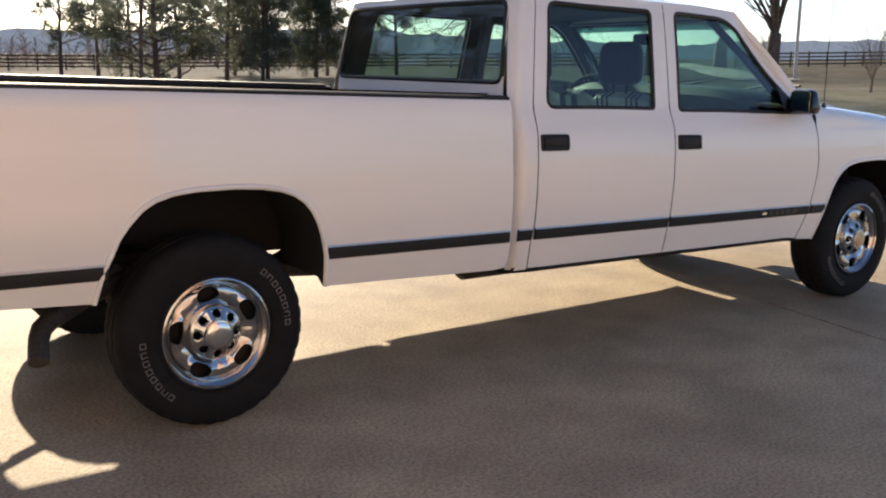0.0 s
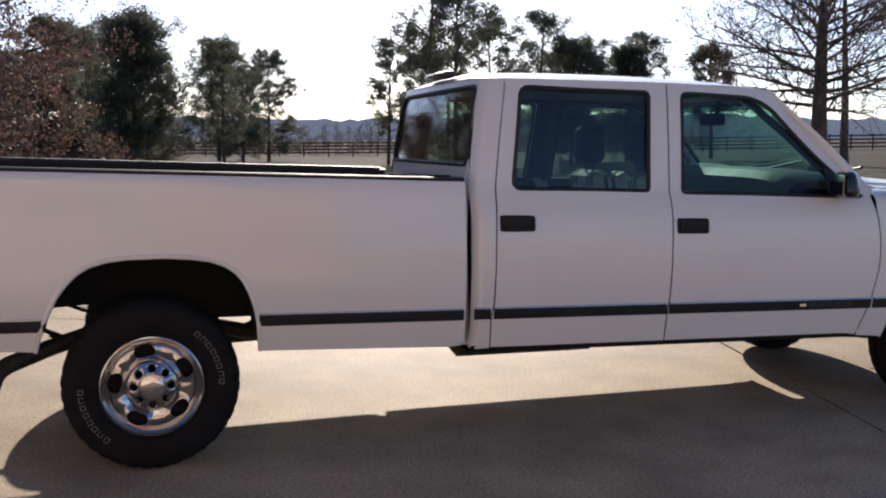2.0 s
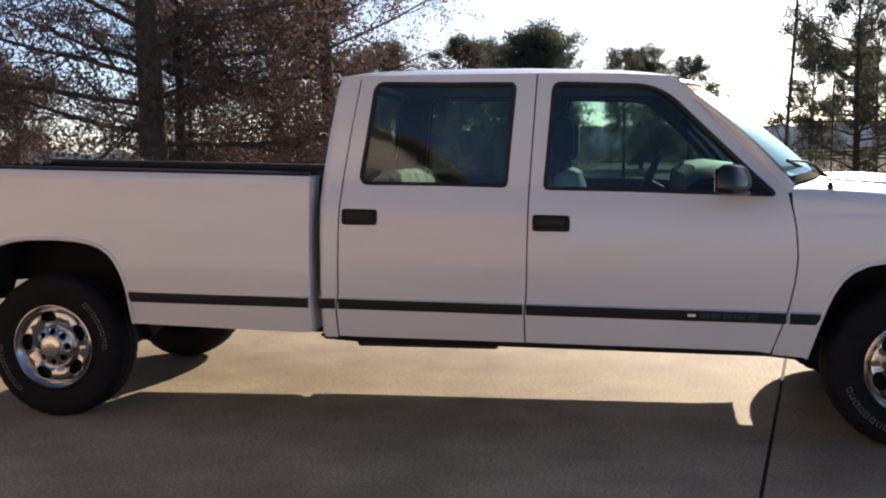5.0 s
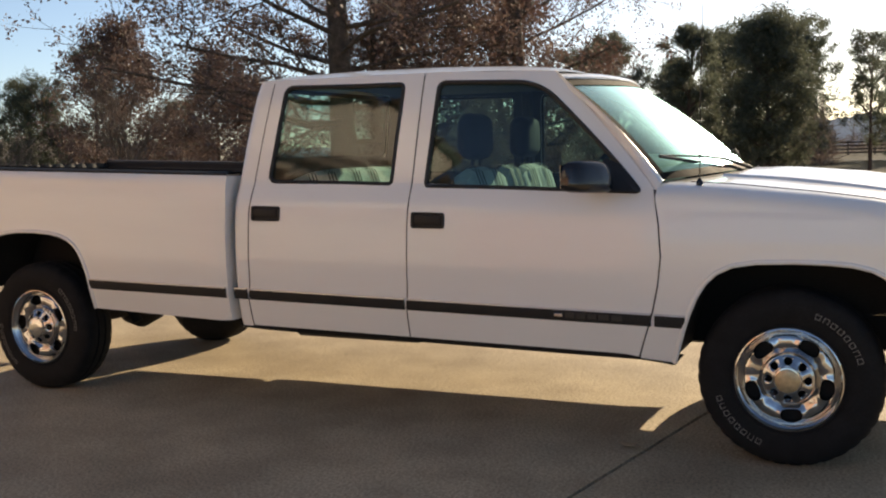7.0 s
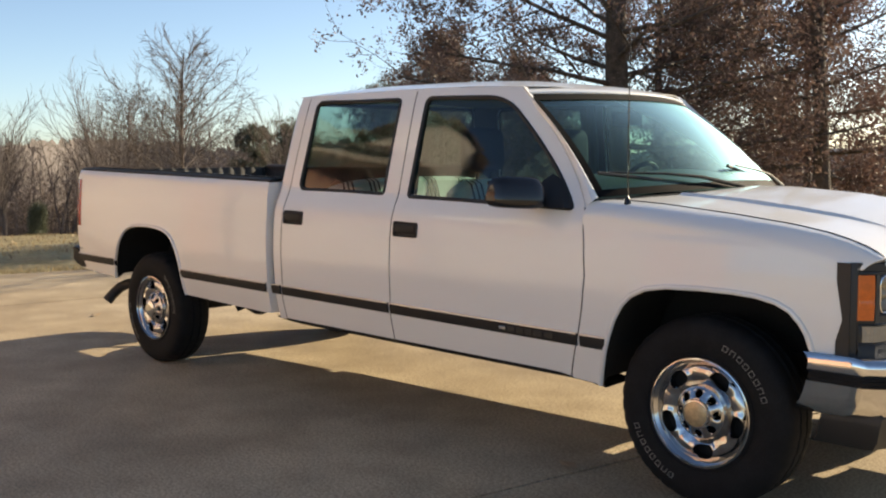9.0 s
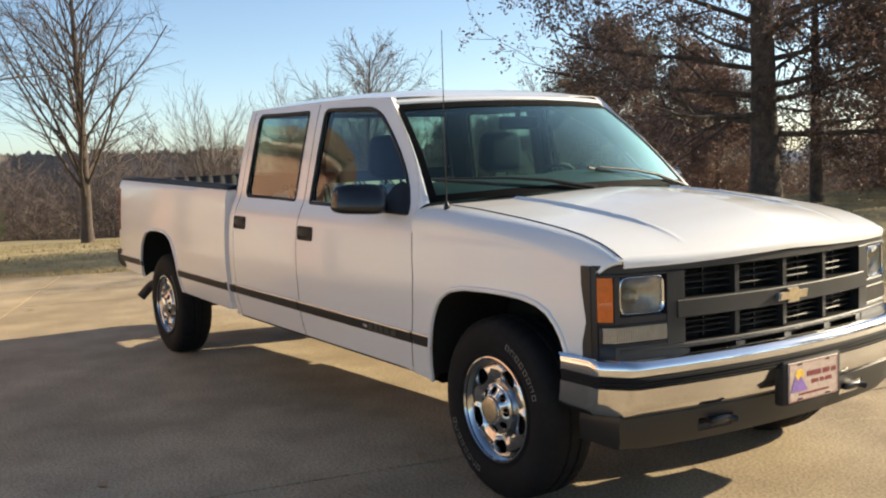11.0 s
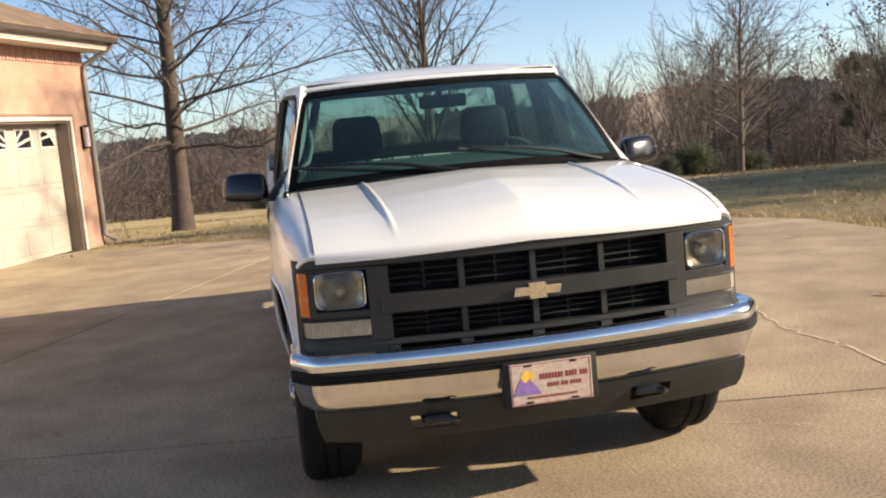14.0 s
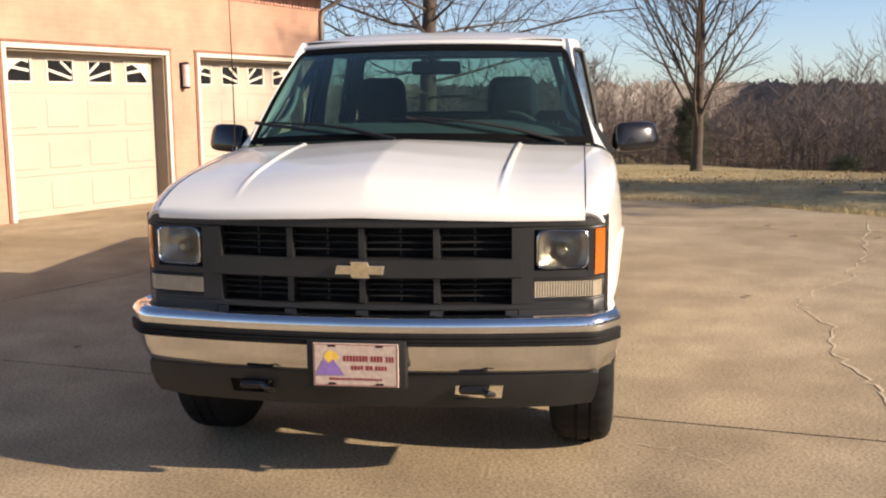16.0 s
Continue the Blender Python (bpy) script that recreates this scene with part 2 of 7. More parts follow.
def brickwork(name):
    m, nt, b, add, link = nodes_of(name)
    co, mapping, br, n = add("ShaderNodeTexCoord"), add("ShaderNodeMapping"), add("ShaderNodeTexBrick"), add("ShaderNodeTexNoise")
    mapping.inputs["Rotation"].default_value = (radians(90), 0, 0)
    link(co.outputs["Object"], mapping.inputs["Vector"])
    link(mapping.outputs["Vector"], br.inputs["Vector"])
    link(co.outputs["Object"], n.inputs["Vector"])
    n.inputs["Scale"].default_value, n.inputs["Detail"].default_value = 1.3, 8.0
    br.inputs["Color1"].default_value, br.inputs["Color2"].default_value = (0.504, 0.304, 0.223, 1), (0.526, 0.326, 0.243, 1)
    br.inputs["Mortar"].default_value = (0.513, 0.331, 0.248, 1)
    br.inputs["Scale"].default_value, br.inputs["Mortar Size"].default_value = 1.0, 0.008
    br.inputs["Brick Width"].default_value, br.inputs["Row Height"].default_value = 0.205, 0.075
    r = add("ShaderNodeValToRGB")
    r.color_ramp.elements[0].position, r.color_ramp.elements[1].position = 0.3, 0.7
    r.color_ramp.elements[0].color, r.color_ramp.elements[1].color = (0.738, 0.720, 0.720, 1), (1.08, 1.05, 1.02, 1)
    link(n.outputs["Fac"], r.inputs["Fac"])
    mx = add("ShaderNodeMixRGB")
    mx.blend_type, mx.inputs[0].default_value = "MULTIPLY", 1.0
    link(br.outputs["Color"], mx.inputs[1])
    link(r.outputs["Color"], mx.inputs[2])
    link(mx.outputs[0], b.inputs["Base Color"])
    b.inputs["Roughness"].default_value = 0.85
    bp = add("ShaderNodeBump")
    bp.inputs["Strength"].default_value, bp.inputs["Distance"].default_value, bp.invert = 0.35, 0.008, True
    link(br.outputs["Fac"], bp.inputs["Height"])
    link(bp.outputs["Normal"], b.inputs["Normal"])
    return m


def foliage(name, c0, c1, rough=0.7, through_light=0.35, stands=0.0):
    """Leaves: each one its own tint, a little light through them. stands: how fast the tint drifts from one tree to the next."""
    m, nt, b, add, link = nodes_of(name)
    g = add("ShaderNodeNewGeometry")
    r = add("ShaderNodeValToRGB")
    r.color_ramp.elements[0].color, r.color_ramp.elements[1].color = (*c0, 1), (*c1, 1)
    link(g.outputs["Random Per Island"], r.inputs["Fac"])
    colour = r.outputs["Color"]
    if stands:
        co, no, mr, sc = add("ShaderNodeTexCoord"), add("ShaderNodeTexNoise"), add("ShaderNodeMapRange"), add("ShaderNodeVectorMath")
        no.inputs["Scale"].default_value, no.inputs["Detail"].default_value = stands, 3.0
        link(co.outputs["Object"], no.inputs["Vector"])
        link(no.outputs["Fac"], mr.inputs["Value"])
        for key, v in (("From Min", 0.32), ("From Max", 0.68), ("To Min", 0.55), ("To Max", 1.3)):
            mr.inputs[key].default_value = v
        sc.operation = "SCALE"
        link(colour, sc.inputs[0])
        link(mr.outputs["Result"], sc.inputs["Scale"])
        colour = sc.outputs["Vector"]
    link(colour, b.inputs["Base Color"])
    b.inputs["Roughness"].default_value = rough
    tl, mx = add("ShaderNodeBsdfTranslucent"), add("ShaderNodeMixShader")
    link(colour, tl.inputs["Color"])
    mx.inputs[0].default_value = through_light
    link(b.outputs[0], mx.inputs[1])
    link(tl.outputs[0], mx.inputs[2])
    link(mx.outputs[0], nt.nodes["Material Output"].inputs["Surface"])
    return m


WHITE = paint("white_paint", (0.86, 0.85, 0.835))
CHROME = surface("chrome", (0.78, 0.78, 0.79), 0.09, 1.0, 5.0, 0.05, 90.0, 0.02, 0.03, 0.001)
BLACK = surface("black_plastic", (0.015, 0.015, 0.016), 0.58, 0.0, 12.0, 0.25, 220.0, 0.1, 0.15, 0.001, spec=0.35)
GLOSSBLACK = surface("gloss_black", (0.012, 0.012, 0.014), 0.18, 0.0, 9.0, 0.2, 150.0, 0.05, 0.05, 0.001)
GREY = surface("grey_plastic", (0.017, 0.0175, 0.0185), 0.46, 0.0, 7.0, 0.16, 260.0, 0.08, 0.15, 0.001)
RUBBER = surface("rubber", (0.011, 0.011, 0.012), 0.78, 0.0, 14.0, 0.3, 120.0, 0.12, 0.2, 0.002, spec=0.2)
SEAL = surface("seal_rubber", (0.014, 0.014, 0.015), 0.6, 0.0, 30.0, 0.2)
UNDER = surface("underbody", (0.008, 0.0075, 0.0075), 0.9, 0.0, 9.0, 0.4, 80.0, 0.15, 0.3, 0.004)
LINER = surface("bed_liner", (0.02, 0.02, 0.021), 0.55, 0.0, 10.0, 0.25, 140.0, 0.1, 0.2, 0.002)
GLASS = glazing("tinted_glass", (0.46, 0.67, 0.63), 0.04, 0.014, 0.035, 4.5, 1.3)
SIDEGLASS = glazing("side_glass", (0.46, 0.62, 0.58), 0.04, 0.0, 0.055)
DARKGLASS = glazing("dark_tinted_glass", (0.50, 0.62, 0.60))
CLEAR = glazing("lamp_lens", (0.80, 0.80, 0.77), 0.08, 0.0, 0.05, 4.0)
AMBER = surface("amber_lens", (0.62, 0.125, 0.012), 0.18, 0.0, 40.0, 0.12, 200.0, 0.05, 0.2, 0.002, coat=0.6)
RED = surface("red_lens", (0.35, 0.012, 0.012), 0.2, 0.0, 30.0, 0.12, 150.0, 0.05, 0.1, 0.001, coat=0.6)
REFLECTOR = surface("reflector", (0.75, 0.75, 0.74), 0.16, 1.0, 20.0, 0.06, 60.0, 0.03, 0.25, 0.004)
FROST = surface("ribbed_lens", (0.34, 0.29, 0.22), 0.25, 0.0, 40.0, 0.1, 200.0, 0.04, 0.1, 0.001, coat=0.5)
# pale grey cloth raised towards white: sunlight on the seat backs painted in
SEATCLOTH = surface("pale_grey_seat_cloth", (0.78, 0.79, 0.76), 0.9, 0.0, 25.0, 0.12, 300.0, 0.1, 0.3, 0.002)
CLOTH = surface("grey_cloth", (0.17, 0.18, 0.19), 0.9, 0.0, 25.0, 0.2, 300.0, 0.12, 0.3, 0.002)
CABIN = surface("cabin_trim", (0.034, 0.038, 0.043), 0.7, 0.0, 10.0, 0.12, 160.0, 0.06, 0.15, 0.001)
LETTER = surface("letter_white", (0.25, 0.245, 0.23), 0.7, 0.0, 40.0, 0.15)
GOLD = surface("gold_badge", (0.52, 0.40, 0.24), 0.38, 0.5, 30.0, 0.08)
PLATE = surface("plate_cream", (0.56, 0.44, 0.37), 0.35, 0.0, 25.0, 0.05)
PURPLE = surface("plate_purple", (0.28, 0.17, 0.48), 0.4, 0.0, 20.0, 0.05)
YELLOW = surface("plate_yellow", (0.85, 0.55, 0.08), 0.4, 0.0, 20.0, 0.05)
MAROON = surface("plate_maroon", (0.28, 0.03, 0.035), 0.4, 0.0, 20.0, 0.05)
RUSTSTEEL = surface("pipe_steel", (0.055, 0.048, 0.042), 0.6, 0.5, 12.0, 0.35, 80.0, 0.15, 0.2, 0.002)
CONCRETE = concrete("driveway_concrete")
JOINT = surface("joint_filler", (0.055, 0.046, 0.038), 0.9, 0.0, 6.0, 0.3, 60.0, 0.1)
PALECRACK = surface("crack_dust", (0.56, 0.46, 0.32), 0.95, 0.0, 9.0, 0.15, 60.0, 0.1)
GRASS = grass_ground("dormant_grass")
BLADE = foliage("grass_blades", (0.34, 0.25, 0.12), (0.52, 0.41, 0.22), 0.8, 0.2)
BRICK = brickwork("salmon_brick")
BRICKPIECE = surface("brick_piece", (0.505, 0.282, 0.222), 0.85, 0.0, 5.0, 0.12, 60.0, 0.08, 0.3, 0.004, random_var=0.14)
CREAM = surface("cream_door_paint", (0.455, 0.395, 0.33), 0.5, 0.0, 2.0, 0.04, 90.0, 0.02, 0.08, 0.002)
TRIMWHITE = surface("trim_paint", (0.66, 0.59, 0.51), 0.55, 0.0, 3.0, 0.06, 80.0, 0.03, 0.1, 0.002)
JAMB = surface("jamb_taupe", (0.23, 0.185, 0.145), 0.7, 0.0, 3.0, 0.12, 60.0, 0.05)
SHINGLE = surface("roof_shingle", (0.22, 0.15, 0.10), 0.9, 0.0, 3.0, 0.3, 40.0, 0.2, 0.6, 0.01)
GUTTER = surface("gutter_brown", (0.10, 0.075, 0.06), 0.45, 0.3, 4.0, 0.12)
BRICKMOULD = surface("brick_mould", (0.24, 0.12, 0.08), 0.8)
WINDOWWHITE = surface("window_frame_white", (0.74, 0.68, 0.58), 0.45, 0.0, 3.0, 0.04, 90.0, 0.02, 0.05, 0.001)
DOWNPIPE = surface("downspout_taupe", (0.27, 0.245, 0.225), 0.5, 0.2, 4.0, 0.12)
PORCELAIN = surface("lamp_glass", (0.62, 0.52, 0.55), 0.25, 0.0, 12.0, 0.08)
BARK = surface("grey_bark", (0.058, 0.044, 0.036), 0.92, 0.0, 5.0, 0.35, 32.0, 0.22, 0.9, 0.03, second=(0.09, 0.07, 0.056))
TWIG = surface("winter_twigs", (0.148, 0.119, 0.106), 0.95, 0.0, 0.3, 0.3, 8.0, 0.15, 0.0)
BARETWIG = surface("bare_boughs", (0.115, 0.090, 0.077), 0.95, 0.0, 0.6, 0.25, 8.0, 0.15, 0.0)
BARKLIGHT = surface("pale_bark", (0.080, 0.060, 0.048), 0.92, 0.0, 5.0, 0.25, 32.0, 0.18, 0.8, 0.02)
PINEBARK = surface("pine_bark", (0.085, 0.06, 0.05), 0.95, 0.0, 5.0, 0.35, 28.0, 0.22, 0.9, 0.03)
OAKLEAF = foliage("brown_oak_leaves", (0.095, 0.064, 0.056), (0.195, 0.132, 0.110), 0.6, 0.38)
REDLEAF = foliage("russet_leaves", (0.098, 0.060, 0.050), (0.185, 0.112, 0.092), 0.6, 0.38)
NEEDLE = foliage("pine_needles", (0.068, 0.080, 0.058), (0.138, 0.148, 0.106), 0.6, 0.55)
CEDAR = foliage("cedar_green", (0.062, 0.076, 0.049), (0.130, 0.138, 0.090), 0.6, 0.55)
BRUSH = foliage("winter_brush", (0.118, 0.090, 0.079), (0.235, 0.182, 0.158), 0.9, 0.3, 0.13)
BARE = surface("far_winter_woods", (0.205, 0.178, 0.165), 1.0, 0.0, 0.12, 0.28, 1.6, 0.22, 0.0)
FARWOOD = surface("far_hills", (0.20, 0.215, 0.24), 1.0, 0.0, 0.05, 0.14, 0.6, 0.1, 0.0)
FENCEWOOD = surface("fence_board", (0.045, 0.036, 0.03), 0.85, 0.0, 3.0, 0.3, 40.0, 0.15, 0.3, 0.005)
DEADLEAF = foliage("fallen_leaves", (0.22, 0.14, 0.08), (0.46, 0.34, 0.21), 0.8, 0.1)
GALV = surface("pole_grey", (0.38, 0.38, 0.37), 0.5, 0.3, 6.0, 0.15)
HOUSEPALE = surface("far_siding", (0.50, 0.44, 0.36), 0.8, 0.0, 2.0, 0.1)


PILLARBRICK = surface("pillar_brick", (0.16, 0.095, 0.075), 0.9, 0.0, 2.0, 0.25, 14.0, 0.2, 0.3, 0.02)
WHEELSTEEL = surface("polished_wheel", (0.52, 0.52, 0.53), 0.12, 1.0, 9.0, 0.12, 90.0, 0.05, 0.06, 0.001)
MIRROR = surface("mirror_silver", (0.34, 0.36, 0.38), 0.03, 1.0, 9.0, 0.05)
MIRRORSHELL = surface("mirror_shell", (0.010, 0.010, 0.012), 0.15, 0.0, 9.0, 0.2, 150.0, 0.05, 0.05, 0.001, spec=0.6)
DASH = surface("dashboard_grey", (0.092, 0.102, 0.105), 0.6, 0.0, 10.0, 0.12, 160.0, 0.06, 0.15, 0.001)
NAVY = surface("navy_cloth", (0.012, 0.018, 0.035), 0.9, 0.0, 25.0, 0.2, 300.0, 0.12, 0.3, 0.002)
BOWL = surface("dull_reflector", (0.50, 0.46, 0.40), 0.34, 1.0, 20.0, 0.1, 120.0, 0.05, 0.4, 0.004)
BORDER = surface("black_glass_border", (0.004, 0.004, 0.0045), 0.7, 0.0, 9.0, 0.1, spec=0.08)
BRIGHT = surface("satin_bright_trim", (0.52, 0.52, 0.51), 0.42, 1.0, 9.0, 0.08, 120.0, 0.04, 0.05, 0.001)
# grab handle: pale grey carries the sunlight falling on it
HANDLEGREY = surface("grab_handle_grey", (0.28, 0.30, 0.30), 0.55, 0.0, 10.0, 0.1, 160.0, 0.05, 0.1, 0.001)
DARKRED = surface("dark_red_lens", (0.06, 0.012, 0.012), 0.2, 0.0, 30.0, 0.12, coat=0.6)
GRAVEL = surface("lane_gravel", (0.36, 0.31, 0.25), 0.95, 0.0, 0.35, 0.25, 9.0, 0.2, 0.3, 0.02)

# distance haze on the ridge is painted as a faint blue-grey glow
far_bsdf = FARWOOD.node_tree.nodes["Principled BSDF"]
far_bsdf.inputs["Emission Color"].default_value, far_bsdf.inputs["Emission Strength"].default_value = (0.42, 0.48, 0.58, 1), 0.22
# ---- shaping tools ----
def part(name, bm, material, parent=None, label="", smooth=35.0):
    """Links a bmesh as one mesh object, under a thing or a part."""
    me = bpy.data.meshes.new(name)
    bmesh.ops.remove_doubles(bm, verts=bm.verts, dist=0.00005)
    bmesh.ops.recalc_face_normals(bm, faces=bm.faces)
    bm.to_mesh(me)
    bm.free()
    if smooth:
        for p in me.polygons:
            p.use_smooth = True
        me.set_sharp_from_angle(angle=radians(smooth))
    me.materials.append(material)
    ob = new(name, me)
    if parent is not None:
        ob.parent = parent
    return tagged(ob, label)


def raw_part(name, verts, faces, material, parent=None, label="", smooth=False):
    """The same for large meshes given as lists."""
    me = bpy.data.meshes.new(name)
    me.from_pydata(verts, [], faces)
    if smooth:
        me.polygons.foreach_set("use_smooth", [True] * len(me.polygons))
    me.materials.append(material)
    ob = new(name, me)
    if parent is not None:
        ob.parent = parent
    return tagged(ob, label)


def box(bm, lo, hi, bevel=0.0, m=None, segs=2):
    lo, hi = Vector(lo), Vector(hi)
    b2 = bmesh.new()
    bmesh.ops.create_cube(b2, size=1.0)
    size = hi - lo
    for v in b2.verts:
        v.co = Vector((lo[i] + (v.co[i] + 0.5) * size[i] for i in range(3)))
    if bevel:
        bmesh.ops.bevel(b2, geom=b2.edges[:], offset=min(bevel, 0.49 * min(abs(c) for c in size)), segments=segs, profile=0.5, affect="EDGES")
    join(bm, b2, m)


def join(bm, other, m=None):
    made = {}
    for v in other.verts:
        made[v] = bm.verts.new(m @ v.co if m is not None else v.co)
    for f in other.faces:
        try:
            bm.faces.new([made[v] for v in f.verts])
        except ValueError:
            pass
    other.free()


def sheet(bm, rows, close=False):
    """A grid of quads from rows of points."""
    vs = [[bm.verts.new(p) for p in r] for r in rows]
    n = len(vs)
    for i in range(n if close else n - 1):
        a, b = vs[i], vs[(i + 1) % n]
        for j in range(len(a) - 1):
            try:
                bm.faces.new((a[j], a[j + 1], b[j + 1], b[j]))
            except ValueError:
                pass
    return vs


def thicken(bm, t, way=None):
    """Gives an open sheet a back and edges, along its normals or one way."""
    bmesh.ops.remove_doubles(bm, verts=bm.verts, dist=0.00002)
    bmesh.ops.recalc_face_normals(bm, faces=bm.faces)
    bm.normal_update()
    rim = [e for e in bm.edges if len(e.link_faces) == 1]
    faces = bm.faces[:]
    back = {v: bm.verts.new(v.co + (Vector(way) if way else -v.normal * t)) for v in bm.verts[:]}
    for f in faces:
        bm.faces.new([back[v] for v in reversed(f.verts)])
    for e in rim:
        a, b = e.verts
        bm.faces.new((a, b, back[b], back[a]))


def tube(bm, pts, r, n=8, caps=True):
    pts = [Vector(p) for p in pts]
    radii = r if isinstance(r, (list, tuple)) else [r] * len(pts)
    rings, side = [], None
    for i, p in enumerate(pts):
        d = (pts[min(i + 1, len(pts) - 1)] - pts[max(i - 1, 0)]).normalized()
        side = d.orthogonal().normalized() if side is None else (side - d * side.dot(d)).normalized()
        up = d.cross(side)
        rings.append([bm.verts.new(p + (side * math.cos(a) + up * math.sin(a)) * radii[i]) for a in (2 * math.pi * k / n for k in range(n))])
    for a, b in zip(rings, rings[1:]):
        for k in range(n):
            bm.faces.new((a[k], a[(k + 1) % n], b[(k + 1) % n], b[k]))
    if caps:
        bm.faces.new(rings[0][::-1])
        bm.faces.new(rings[-1])


def lathe(bm, profile, n=48, m=None, close=False):
    """Turns a profile of (radius, out) about the y axis; out runs towards -y."""
    rows = []
    for k in range(n):
        a = 2 * math.pi * k / n
        rows.append([Vector((r * math.cos(a), -o, r * math.sin(a))) for r, o in profile])
    if m is not None:
        rows = [[m @ p for p in r] for r in rows]
    sheet(bm, rows, True)


def loop_resample(corners, k, radius):
    """Rounded polygon with k points a side, beginning in the middle of each corner's arc."""
    n, out = len(corners), []
    cs = [Vector(c) for c in corners]
    rad = radius if isinstance(radius, (list, tuple)) else [radius] * n
    def arc(i):
        p, a, b = cs[i], cs[i - 1], cs[(i + 1) % n]
        u, v = (a - p).normalized(), (b - p).normalized()
        return p + u * rad[i], p, p + v * rad[i]
    for i in range(n):
        s0, c0, e0 = arc(i)
        s1, c1, e1 = arc((i + 1) % n)
        for j in range(k):
            f = j / k
            if f < 0.25:
                t = 0.5 + f * 2
                p = s0 * (1 - t) ** 2 + c0 * 2 * t * (1 - t) + e0 * t * t
            elif f < 0.75:
                p = e0.lerp(s1, (f - 0.25) * 2)
            else:
                t = (f - 0.75) * 2
                p = s1 * (1 - t) ** 2 + c1 * 2 * t * (1 - t) + e1 * t * t
            out.append(p)
    return out


def frame_ring(bm, outer, inner, at):
    """A flat frame between two loops of the same number of points, each set in space by at()."""
    rings = [[at(p) for p in outer]]
    mid = [a.lerp(b, 0.5) for a, b in zip(outer, inner)]
    rings += [[at(p) for p in mid], [at(p) for p in inner]]
    rows = [[r[i] for r in rings] for i in range(len(outer))]
    sheet(bm, rows, True)


def thing(name, label, category, group="", kind="", m=None):
    ob = new(name)
    if m is not None:
        ob.matrix_basis = m
    return tagged(ob, label, category, group, kind)


def hill(x, y):
    """Height of the land: flat by the house, falling to the west, rising a little to the east."""
    w = max(0.0, -x - 9.0)
    z = -0.058 * w if w < 110 else -6.4 - 0.012 * (w - 110)
    z += 0.024 * max(0.0, min(x, 130.0) - 18.0)
    u, v = min(1.0, w / 30), min(1.0, max(0.0, (y - 8) / 14))
    z -= 1.3 * u * u * (3 - 2 * u) * v * v * (3 - 2 * v)
    z += 0.18 * noise.noise(Vector((x * 0.05, y * 0.05, 0.3))) * min(1.0, max(0.0, (math.hypot(x - 1, y - 1) - 10) / 14))
    return z

# ---- ground, driveway, garage ----
def coords(limit):
    out, x, step = [], 0.0, 1.0
    while x < limit:
        out.append(x)
        x += step
        step *= 1.0 if x < 40 else 1.13
    return [-c for c in reversed(out[1:])] + out


gx = coords(2600)
gv = [(x, y, hill(x, y) - 0.028) for y in gx for x in gx]
nx = len(gx)
gf = [(j * nx + i, j * nx + i + 1, (j + 1) * nx + i + 1, (j + 1) * nx + i) for j in range(nx - 1) for i in range(nx - 1)]
tagged(raw_part("ground", gv, gf, GRASS, smooth=True), "dormant tan lawn and pasture round the driveway", "ground", kind="structure")

# driveway of cast slabs, cut along its joints
EDGE = [(-8.6, -4.1), (-7.9, -2.6), (-7.3, -1.2), (-6.7, -0.2), (-6.35, 0.9), (-6.1, 1.8), (-5.5, 3.0), (-4.3, 4.4), (-2.4, 5.35), (0.8, 5.5), (8, 6.6), (16, 9.6),
        (24, 14.5), (34, 24), (48, 36), (51, 31), (38, 18), (29, 8), (23, -2), (19, -14), (6.0, -14), (-2.0, -8.2)]
drive = thing("driveway", "tan concrete driveway of large cast slabs with dark joints", "driveway", kind="structure")
bm = bmesh.new()
bm.faces.new([bm.verts.new((x, y, 0.0)) for x, y in EDGE])
A0, A1 = Vector((3.83, 0.0, 0)), Vector((0.196, 1.0, 0)).normalized()
B0, B1 = Vector((-1.63, -2.17, 0)), Vector((-1.0, 0.385, 0)).normalized()
CUTS = [(A0 + Vector((d, 0, 0)), A1) for d in (-7.35, 0.0, 5.6, 11.0, 17.0)] + [(B0 + Vector((0, d, 0)), B1) for d in (0.0, 9.5)]
for p, d in CUTS:
    bmesh.ops.bisect_plane(bm, geom=bm.verts[:] + bm.edges[:] + bm.faces[:], plane_co=p, plane_no=Vector((-d.y, d.x, 0)))
for f in list(bm.faces):
    loop = [v.co.copy() for v in f.verts]
    area = f.calc_area()
    if area < 0.02:
        continue
    b2 = bmesh.new()
    f2 = b2.faces.new([b2.verts.new(p) for p in loop])
    if f2.normal.z < 0 or sum((loop[i].x * loop[(i + 1) % len(loop)].y - loop[(i + 1) % len(loop)].x * loop[i].y) for i in range(len(loop))) < 0:
        bmesh.ops.reverse_faces(b2, faces=[f2])
    b2.faces.ensure_lookup_table()
    bmesh.ops.inset_region(b2, faces=b2.faces[:], thickness=0.009, use_boundary=True, use_even_offset=True)
    keep = max(b2.faces, key=lambda g: g.calc_area())
    bmesh.ops.delete(b2, geom=[g for g in b2.faces if g is not keep], context="FACES")
    r = bmesh.ops.extrude_face_region(b2, geom=b2.faces[:])
    for v in [g for g in r["geom"] if isinstance(g, bmesh.types.BMVert)]:
        v.co.z -= 0.06
    part("slab", b2, CONCRETE, drive, smooth=0)
bm.free()
b2 = bmesh.new()
b2.faces.new([b2.verts.new((x * 0.999, y * 0.999, -0.014)) for x, y in EDGE])
part("joint_filler", b2, JOINT, drive, "dark filler in the joints", smooth=0)

